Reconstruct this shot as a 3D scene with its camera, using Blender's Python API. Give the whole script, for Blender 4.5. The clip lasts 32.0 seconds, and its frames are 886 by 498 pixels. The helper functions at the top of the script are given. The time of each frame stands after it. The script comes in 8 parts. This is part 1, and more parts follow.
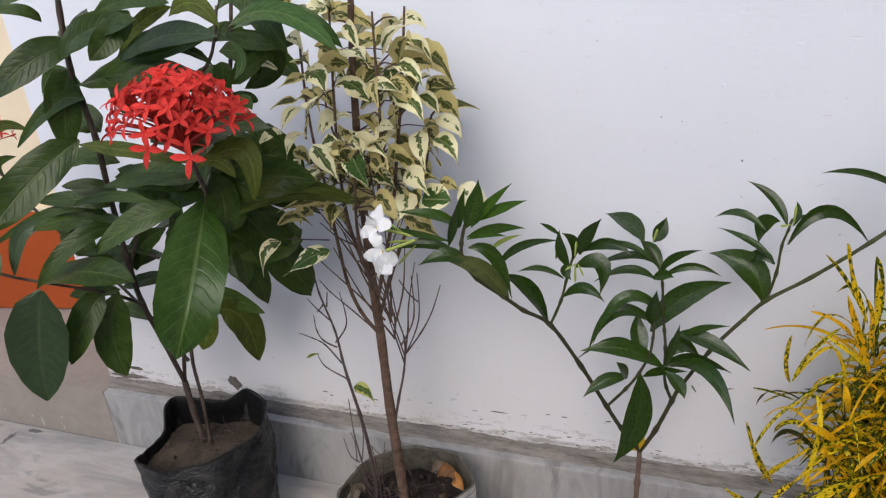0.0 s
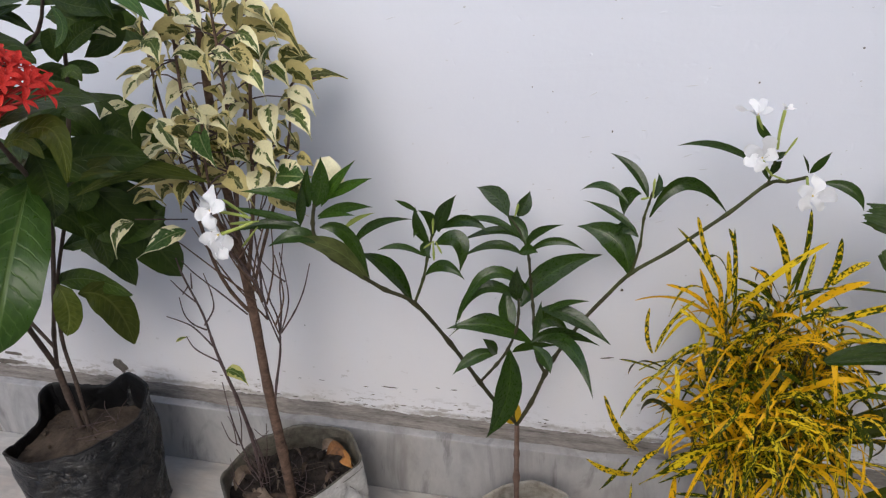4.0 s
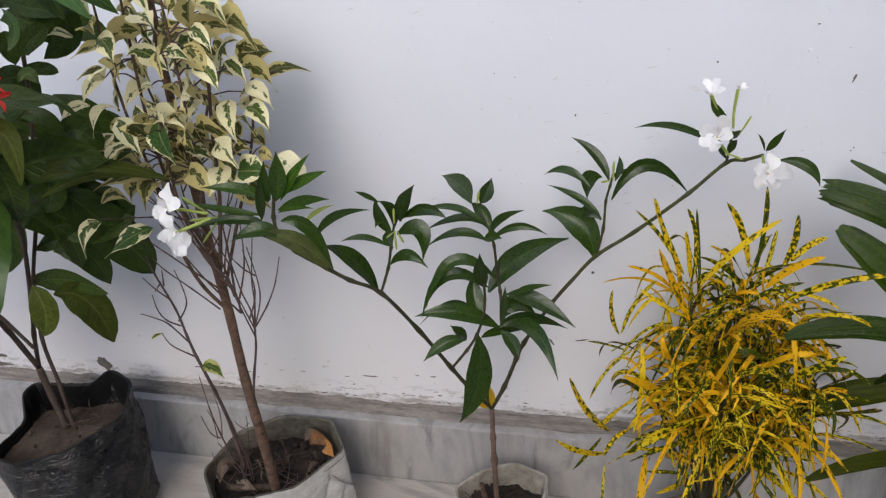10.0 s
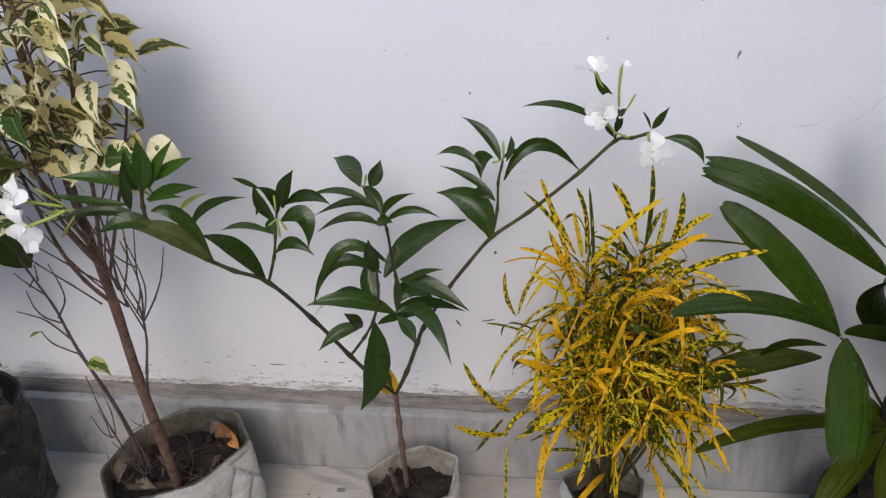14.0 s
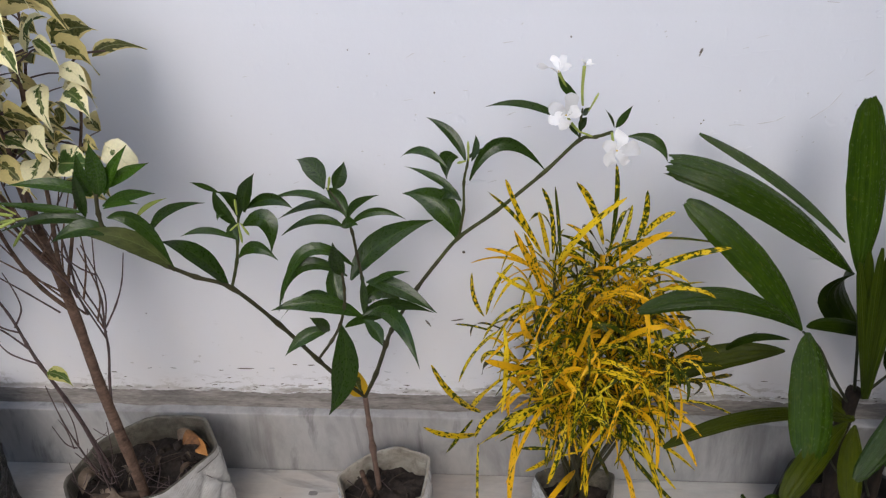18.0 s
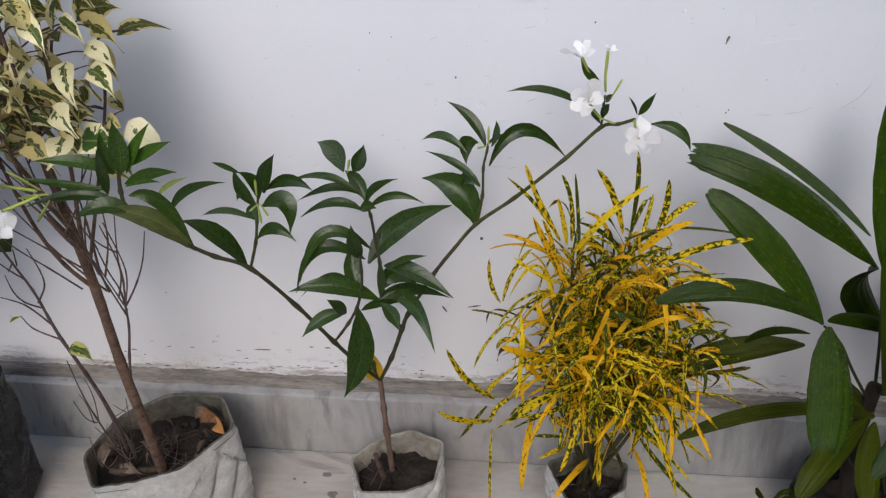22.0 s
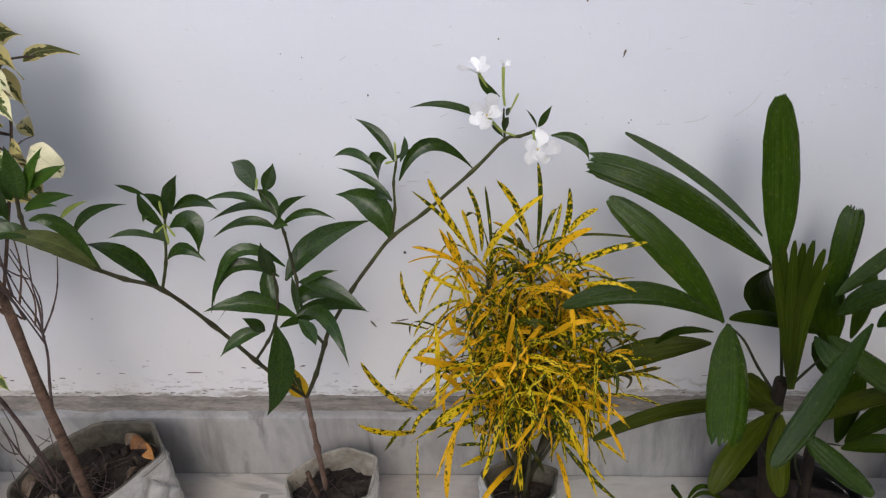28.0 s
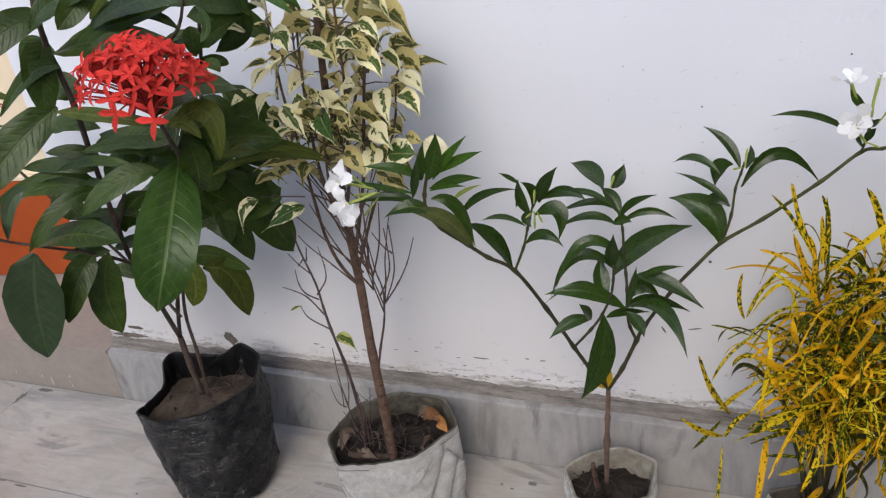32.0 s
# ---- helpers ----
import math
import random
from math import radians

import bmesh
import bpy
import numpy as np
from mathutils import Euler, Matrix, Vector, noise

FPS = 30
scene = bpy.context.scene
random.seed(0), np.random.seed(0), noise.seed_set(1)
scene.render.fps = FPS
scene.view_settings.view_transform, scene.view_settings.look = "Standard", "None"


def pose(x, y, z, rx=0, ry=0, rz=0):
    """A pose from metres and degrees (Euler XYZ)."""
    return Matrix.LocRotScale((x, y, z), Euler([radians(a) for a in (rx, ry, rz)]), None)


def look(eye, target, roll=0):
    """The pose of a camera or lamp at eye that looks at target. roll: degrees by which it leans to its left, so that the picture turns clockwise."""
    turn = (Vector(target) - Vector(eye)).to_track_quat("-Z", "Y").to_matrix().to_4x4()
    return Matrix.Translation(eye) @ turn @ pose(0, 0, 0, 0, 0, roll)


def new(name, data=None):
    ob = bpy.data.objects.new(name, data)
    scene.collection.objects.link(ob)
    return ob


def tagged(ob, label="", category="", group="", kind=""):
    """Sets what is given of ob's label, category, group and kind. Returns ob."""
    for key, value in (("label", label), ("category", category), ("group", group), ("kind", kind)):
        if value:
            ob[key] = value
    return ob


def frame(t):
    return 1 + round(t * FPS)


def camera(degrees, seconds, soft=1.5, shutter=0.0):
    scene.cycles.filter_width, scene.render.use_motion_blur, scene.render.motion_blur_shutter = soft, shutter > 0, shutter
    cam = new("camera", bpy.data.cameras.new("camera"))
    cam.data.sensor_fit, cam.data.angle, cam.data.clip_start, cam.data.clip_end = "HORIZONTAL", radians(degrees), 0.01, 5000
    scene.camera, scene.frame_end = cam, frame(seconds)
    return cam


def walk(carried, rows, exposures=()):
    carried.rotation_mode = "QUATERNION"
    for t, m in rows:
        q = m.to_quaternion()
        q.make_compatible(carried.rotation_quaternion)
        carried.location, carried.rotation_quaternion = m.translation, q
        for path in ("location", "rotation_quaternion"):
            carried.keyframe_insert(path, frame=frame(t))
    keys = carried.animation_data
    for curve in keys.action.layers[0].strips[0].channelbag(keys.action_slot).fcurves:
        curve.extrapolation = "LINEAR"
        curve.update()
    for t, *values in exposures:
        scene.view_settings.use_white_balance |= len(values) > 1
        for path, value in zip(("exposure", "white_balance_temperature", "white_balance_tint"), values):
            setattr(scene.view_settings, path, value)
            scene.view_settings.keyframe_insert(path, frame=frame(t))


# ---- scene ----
cam = camera(66.5, 32.0, soft=1.25)
PATH = [
    (0, (0.644, -0.703, 0.709), (0.053, 1.031, -0.092), -3.5),
    (0.5, (0.677, -0.676, 0.706), (0.172, 1.077, -0.116), -1.7),
    (1, (0.674, -0.672, 0.705), (0.159, 1.06, -0.152), -1.7),
    (1.5, (0.679, -0.677, 0.706), (0.161, 1.077, -0.103), -2.1),
    (2, (0.678, -0.678, 0.706), (0.135, 1.06, -0.121), -2.7),
    (2.5, (0.696, -0.663, 0.704), (0.23, 1.075, -0.167), -2.7),
    (4.5, (0.719, -0.659, 0.709), (0.323, 1.078, -0.201), -2.2),
    (5, (0.766, -0.639, 0.7), (0.512, 1.124, -0.208), -0.9),
    (5.5, (0.806, -0.62, 0.71), (0.699, 1.156, -0.203), -1.1),
    (6, (0.819, -0.612, 0.707), (0.749, 1.154, -0.23), -0.6),
    (6.5, (0.815, -0.615, 0.711), (0.709, 1.153, -0.218), -1.6),
    (7, (0.809, -0.617, 0.708), (0.623, 1.128, -0.251), -2.7),
    (7.5, (0.795, -0.624, 0.709), (0.511, 1.092, -0.278), -3.8),
    (8, (0.773, -0.648, 0.716), (0.395, 1.075, -0.226), -6.5),
    (8.5, (0.744, -0.661, 0.718), (0.302, 1.063, -0.195), -6.1),
    (9, (0.737, -0.663, 0.711), (0.297, 1.061, -0.201), -4.8),
    (9.5, (0.737, -0.664, 0.71), (0.295, 1.051, -0.22), -4.4),
    (10, (0.74, -0.658, 0.71), (0.318, 1.056, -0.23), -4.4),
    (10.5, (0.748, -0.659, 0.711), (0.326, 1.062, -0.218), -4.4),
    (11, (0.753, -0.655, 0.712), (0.375, 1.081, -0.205), -4.0),
    (11.5, (0.761, -0.65, 0.71), (0.41, 1.077, -0.237), -3.9),
    (12, (0.769, -0.647, 0.709), (0.436, 1.078, -0.248), -4.1),
    (12.5, (0.772, -0.644, 0.708), (0.441, 1.085, -0.242), -4.1),
    (13, (0.779, -0.642, 0.711), (0.476, 1.068, -0.28), -4.3),
    (13.5, (0.779, -0.637, 0.706), (0.528, 1.071, -0.303), -3.2),
    (15.5, (0.771, -0.628, 0.71), (0.532, 1.067, -0.323), -3.3),
    (16, (0.767, -0.632, 0.71), (0.557, 1.078, -0.307), -2.5),
    (16.5, (0.771, -0.631, 0.709), (0.558, 1.08, -0.305), -2.4),
    (17, (0.776, -0.629, 0.708), (0.593, 1.08, -0.314), -2.3),
    (17.5, (0.784, -0.625, 0.708), (0.624, 1.082, -0.322), -2.7),
    (18, (0.785, -0.625, 0.709), (0.615, 1.08, -0.323), -2.9),
    (18.5, (0.785, -0.625, 0.709), (0.605, 1.084, -0.314), -3.1),
    (19, (0.783, -0.626, 0.709), (0.585, 1.081, -0.314), -3.4),
    (19.5, (0.785, -0.624, 0.709), (0.623, 1.075, -0.333), -2.8),
    (20, (0.791, -0.622, 0.709), (0.625, 1.078, -0.33), -2.5),
    (20.5, (0.79, -0.622, 0.705), (0.588, 1.061, -0.357), -3.1),
    (21, (0.783, -0.625, 0.702), (0.576, 1.051, -0.371), -2.8),
    (21.5, (0.785, -0.622, 0.702), (0.615, 1.057, -0.371), -2.0),
    (22, (0.785, -0.626, 0.706), (0.563, 1.056, -0.352), -2.6),
    (22.5, (0.783, -0.627, 0.704), (0.548, 1.058, -0.348), -3.0),
    (23, (0.786, -0.625, 0.704), (0.576, 1.064, -0.347), -2.5),
    (23.5, (0.781, -0.624, 0.703), (0.563, 1.047, -0.373), -2.6),
    (24, (0.782, -0.623, 0.699), (0.572, 1.049, -0.378), -2.3),
    (24.5, (0.788, -0.622, 0.701), (0.59, 1.055, -0.37), -2.3),
    (26.5, (0.799, -0.626, 0.701), (0.61, 1.072, -0.338), -2.6),
    (27, (0.831, -0.629, 0.709), (0.787, 1.107, -0.284), -1.7),
    (27.5, (0.838, -0.631, 0.706), (0.747, 1.082, -0.322), -2.6),
    (28, (0.833, -0.634, 0.706), (0.709, 1.084, -0.311), -2.9),
    (28.5, (0.821, -0.642, 0.71), (0.629, 1.095, -0.263), -4.0),
    (29, (0.799, -0.658, 0.71), (0.512, 1.074, -0.249), -4.8),
    (29.5, (0.75, -0.676, 0.71), (0.317, 1.012, -0.27), -5.6),
    (29.8, (0.718, -0.695, 0.695), (0.091, 0.958, -0.247), -6.5),
    (30, (0.693, -0.703, 0.709), (-0.023, 0.922, -0.211), -7.7),
    (30.2, (0.676, -0.724, 0.707), (-0.114, 0.89, -0.167), -7.7),
    (30.5, (0.656, -0.729, 0.712), (-0.206, 0.83, -0.197), -8.5),
    (30.7, (0.642, -0.75, 0.706), (-0.237, 0.812, -0.181), -7.7),
    (31, (0.641, -0.745, 0.711), (-0.125, 0.863, -0.201), -6.0),
    (31.2, (0.644, -0.747, 0.705), (-0.077, 0.894, -0.183), -5.2),
    (31.5, (0.663, -0.734, 0.711), (0.003, 0.927, -0.185), -5.0),
    (32, (0.689, -0.719, 0.712), (0.082, 0.956, -0.198), -5.7),
]
EXPOSURES = ((0, 0.70), (2.5, 0.66), (5, 0.64), (6, 0.46), (7, 0.46), (8, 0.60), (9, 0.66), (13, 0.68), (20, 0.68), (24.5, 0.68), (27, 0.69), (29, 0.66), (30, 0.80), (31, 0.74), (32, 0.72))
walk(cam, [(t, look(eye, target, roll)) for t, eye, target, roll in PATH], EXPOSURES)

# ---- light ----
world = bpy.data.worlds.new("world")
scene.world = world
world.use_nodes = True
sky = world.node_tree.nodes.new("ShaderNodeTexSky")
sky.sky_type, sky.sun_disc = "NISHITA", False
sky.sun_elevation, sky.sun_rotation = radians(38), radians(180)
sky.air_density, sky.dust_density = 1.0, 2.1
back = world.node_tree.nodes["Background"]
world.node_tree.links.new(sky.outputs[0], back.inputs[0])
back.inputs[1].default_value = 0.142
sun = new("sun", bpy.data.lights.new("sun", "SUN"))
sun.data.energy, sun.data.angle, sun.data.color = 0.5, radians(32), (0.945, 0.97, 1.0)
sun.matrix_world = look((0.5, -3.9, 3.3), (0.5, 0, 0.3))


# ---- materials ----
def nodes_of(name):
    m = bpy.data.materials.new(name)
    m.use_nodes = True
    t = m.node_tree
    return m, t, t.nodes["Principled BSDF"]


def add(t, kind, **inputs):
    n = t.nodes.new(kind)
    for k, v in inputs.items():
        key = k.replace("_", " ")
        if hasattr(v, "is_output"):
            t.links.new(v, n.inputs[key])
        else:
            n.inputs[key].default_value = v
    return n


def noise_at(t, vec, scale, detail=4.0, rough=0.55, dist=0.0):
    n = add(t, "ShaderNodeTexNoise", Vector=vec, Scale=scale, Detail=detail, Roughness=rough, Distortion=dist)
    return n.outputs["Fac"]


def ramp(t, fac, *stops):
    n = t.nodes.new("ShaderNodeValToRGB")
    t.links.new(fac, n.inputs[0])
    els = n.color_ramp.elements
    while len(els) < len(stops):
        els.new(0.5)
    for e, (p, c) in zip(els, stops):
        e.position = p
        e.color = (*c, 1) if isinstance(c, tuple) else (c, c, c, 1)
    return n.outputs[0]


def mix(t, fac, a, b, blend="MIX"):
    n = t.nodes.new("ShaderNodeMix")
    n.data_type, n.blend_type = "RGBA", blend
    for sock, v in ((n.inputs[0], fac), (n.inputs[6], a), (n.inputs[7], b)):
        if hasattr(v, "is_output"):
            t.links.new(v, sock)
        elif isinstance(v, tuple):
            sock.default_value = (*v, 1)
        else:
            sock.default_value = v
    return n.outputs[2]


def calc(t, op, a, b=0.0, c=0.0):
    n = t.nodes.new("ShaderNodeMath")
    n.operation = op
    for sock, v in zip(n.inputs, (a, b, c)):
        if hasattr(v, "is_output"):
            t.links.new(v, sock)
        else:
            sock.default_value = v
    return n.outputs[0]


def bump(t, bsdf, height, strength=0.3, distance=0.002):
    n = add(t, "ShaderNodeBump", Height=height, Strength=strength, Distance=distance)
    t.links.new(n.outputs[0], bsdf.inputs["Normal"])


def place(t):
    return t.nodes.new("ShaderNodeNewGeometry").outputs["Position"]


def stretched(t, vec, x, y, z):
    n = t.nodes.new("ShaderNodeMapping")
    t.links.new(vec, n.inputs[0])
    n.inputs["Scale"].default_value = (x, y, z)
    return n.outputs[0]


def surface(name, dark, light, scale=8.0, rough=0.7, relief=0.3, fine=120.0, depth=0.002, metal=0.0, stretch=(1, 1, 1), local=False):
    """Two colours mixed at a large and a fine scale, with relief."""
    m, t, b = nodes_of(name)
    vec = t.nodes.new("ShaderNodeTexCoord").outputs["Object"] if local else place(t)
    vec = stretched(t, vec, *stretch)
    big, small = noise_at(t, vec, scale, 5), noise_at(t, vec, fine, 3)
    f = calc(t, "MULTIPLY_ADD", small, 0.35, calc(t, "MULTIPLY", big, 0.65))
    t.links.new(ramp(t, f, (0.32, dark), (0.66, light)), b.inputs["Base Color"])
    t.links.new(calc(t, "MULTIPLY_ADD", big, 0.25, rough - 0.12), b.inputs["Roughness"])
    b.inputs["Metallic"].default_value = metal
    b.inputs["Specular IOR Level"].default_value = 0.25
    if relief:
        bump(t, b, f, relief, depth)
    return m


def uv_of(t):
    n = t.nodes.new("ShaderNodeUVMap")
    sep = t.nodes.new("ShaderNodeSeparateXYZ")
    t.links.new(n.outputs[0], sep.inputs[0])
    across = calc(t, "MULTIPLY", calc(t, "ABSOLUTE", calc(t, "SUBTRACT", sep.outputs[0], 0.5)), 2.0)
    return n.outputs[0], sep.outputs[0], across, sep.outputs[1]


def chance(t):
    """A random number for each leaf, whether it stands alone or in a joined mass."""
    both = calc(t, "ADD", t.nodes.new("ShaderNodeObjectInfo").outputs["Random"], t.nodes.new("ShaderNodeNewGeometry").outputs["Random Per Island"])
    return calc(t, "FRACT", both)


def thin(m, t, b, colour, share=0.22):
    """Lets some light through a leaf or petal."""
    tr = t.nodes.new("ShaderNodeBsdfTranslucent")
    t.links.new(colour, tr.inputs[0])
    mx = t.nodes.new("ShaderNodeMixShader")
    mx.inputs[0].default_value = share
    t.links.new(b.outputs[0], mx.inputs[1])
    t.links.new(tr.outputs[0], mx.inputs[2])
    t.links.new(mx.outputs[0], t.nodes["Material Output"].inputs[0])
    return m


def moved(t, vec, scale):
    """Leaf coordinates, shifted leaf by leaf."""
    n = t.nodes.new("ShaderNodeMapping")
    t.links.new(vec, n.inputs[0])
    n.inputs["Scale"].default_value = scale
    c = t.nodes.new("ShaderNodeCombineXYZ")
    r = chance(t)
    t.links.new(calc(t, "MULTIPLY", r, 37.0), c.inputs[0])
    t.links.new(calc(t, "MULTIPLY", r, 91.0), c.inputs[1])
    t.links.new(c.outputs[0], n.inputs["Location"])
    return n.outputs[0]


def leaf_material(name, dark, light, vein, veins=9.0, rough=0.38, ribs=0.0, through_it=0.2, vein_mix=0.5, gloss=0.4, relief=0.45):
    m, t, b = nodes_of(name)
    vec, u, across, along = uv_of(t)
    mott = noise_at(t, moved(t, vec, (3, 5, 1)), 1.6, 5)
    col = mix(t, ramp(t, mott, (0.3, 0.0), (0.7, 1.0)), dark, light)
    rib = ramp(t, across, (0.0, 1.0), (0.035, 1.0), (0.085, 0.0))
    if ribs:
        side = ramp(t, calc(t, "PINGPONG", calc(t, "MULTIPLY", u, ribs), 0.5), (0.0, 0.6), (0.3, 0.0))
        streak = noise_at(t, moved(t, vec, (40, 0.8, 1)), 1.0, 4, 0.6)
        col = mix(t, calc(t, "MULTIPLY", ramp(t, streak, (0.35, 0.0), (0.7, 1.0)), 0.55), col, vein)
        blotch = noise_at(t, moved(t, vec, (5, 9, 1)), 1.3, 4, 0.65)
        col = mix(t, calc(t, "MULTIPLY", ramp(t, blotch, (0.6, 0.0), (0.72, 1.0)), 0.35), col, (0.12, 0.12, 0.02))
        mott = streak
    else:
        flow = calc(t, "MULTIPLY", calc(t, "ADD", calc(t, "SUBTRACT", along, calc(t, "MULTIPLY", calc(t, "POWER", across, 1.35), 0.16)), calc(t, "MULTIPLY", mott, 0.07)), veins)
        side = ramp(t, calc(t, "PINGPONG", flow, 0.5), (0.0, 1.0), (0.11, 0.0))
        side = calc(t, "MULTIPLY", side, ramp(t, across, (0.55, 1.0), (0.95, 0.0)))
        mott = calc(t, "ADD", mott, calc(t, "MULTIPLY", calc(t, "PINGPONG", flow, 0.5), 0.22))
    lines = calc(t, "MAXIMUM", rib, calc(t, "MULTIPLY", side, 0.5))
    col = mix(t, calc(t, "MULTIPLY", lines, vein_mix), col, vein)
    shade = calc(t, "MULTIPLY_ADD", chance(t), 0.5, 0.75)
    hsv = add(t, "ShaderNodeHueSaturation", Color=col, Value=shade)
    hsv.inputs["Hue"].default_value = 0.5
    t.links.new(hsv.outputs[0], b.inputs["Base Color"])
    spots = noise_at(t, moved(t, vec, (9, 14, 1)), 2.0, 3)
    t.links.new(calc(t, "MULTIPLY_ADD", spots, 0.3, rough - 0.15), b.inputs["Roughness"])
    b.inputs["Specular IOR Level"].default_value = gloss
    bump(t, b, calc(t, "MULTIPLY_ADD", lines, -0.6, calc(t, "MULTIPLY", mott, 0.8)), relief, 0.002)
    return thin(m, t, b, hsv.outputs[0], through_it)


def patched_material(name, rim, core, core_light, spread=0.42, tilt=1.0, rough=0.45):
    """Cream leaves with an uneven green heart."""
    m, t, b = nodes_of(name)
    vec, u, across, along = uv_of(t)
    slant = t.nodes.new("ShaderNodeCombineXYZ")
    t.links.new(u, slant.inputs[0])
    t.links.new(calc(t, "SUBTRACT", along, calc(t, "MULTIPLY", across, 0.22)), slant.inputs[1])
    n1 = noise_at(t, moved(t, slant.outputs[0], (2.0, 5.5, 1)), 1.4, 4, 0.62)
    n2 = noise_at(t, moved(t, vec, (8, 12, 1)), 1.5, 3)
    reach = calc(t, "MULTIPLY_ADD", chance(t), 0.45, spread - 0.3)
    f = calc(t, "SUBTRACT", calc(t, "MULTIPLY_ADD", n1, 1.1, reach), calc(t, "MULTIPLY_ADD", across, tilt * 0.75, 0.22))
    wide = noise_at(t, moved(t, vec, (1.6, 2.2, 1)), 1.2, 2, 0.5)
    f = calc(t, "MULTIPLY_ADD", calc(t, "SUBTRACT", wide, 0.5), 1.3, f)
    green = ramp(t, f, (0.0, 0.0), (0.035, 1.0))
    heart = mix(t, ramp(t, n2, (0.42, 0.0), (0.6, 1.0)), core, core_light)
    pale = mix(t, ramp(t, n2, (0.3, 0.0), (0.8, 1.0)), rim, tuple(v * 0.82 for v in rim))
    col = mix(t, green, pale, heart)
    rib = ramp(t, across, (0.0, 1.0), (0.03, 1.0), (0.07, 0.0))
    col = mix(t, calc(t, "MULTIPLY", rib, 0.35), col, (0.5, 0.52, 0.25))
    hsv = add(t, "ShaderNodeHueSaturation", Color=col, Value=calc(t, "MULTIPLY_ADD", chance(t), 0.3, 0.8))
    t.links.new(hsv.outputs[0], b.inputs["Base Color"])
    b.inputs["Roughness"].default_value = rough
    b.inputs["Specular IOR Level"].default_value = 0.28
    bump(t, b, calc(t, "SUBTRACT", n2, rib), 0.3, 0.001)
    return thin(m, t, b, hsv.outputs[0], 0.25)


def speckled_material(name, gold, green, amount, rough=0.45):
    """Narrow gold leaves with green specks."""
    m, t, b = nodes_of(name)
    vec, u, across, along = uv_of(t)
    n1 = noise_at(t, moved(t, vec, (1.5, 9.5, 1)), 1.5, 3, 0.58, 0.4)
    cut = calc(t, "MULTIPLY_ADD", chance(t), 0.15, amount - 0.07)
    mask = ramp(t, calc(t, "SUBTRACT", n1, cut), (0.0, 0.0), (0.03, 1.0))
    col = mix(t, mask, green, gold)
    n2 = noise_at(t, moved(t, vec, (3, 6, 1)), 2, 3)
    col = mix(t, calc(t, "MULTIPLY", ramp(t, n2, (0.45, 0.0), (0.8, 1.0)), 0.2), col, (0.55, 0.24, 0.01))
    t.links.new(col, b.inputs["Base Color"])
    b.inputs["Roughness"].default_value = rough
    b.inputs["Specular IOR Level"].default_value = 0.16
    bump(t, b, n1, 0.2, 0.001)
    return thin(m, t, b, col, 0.1)


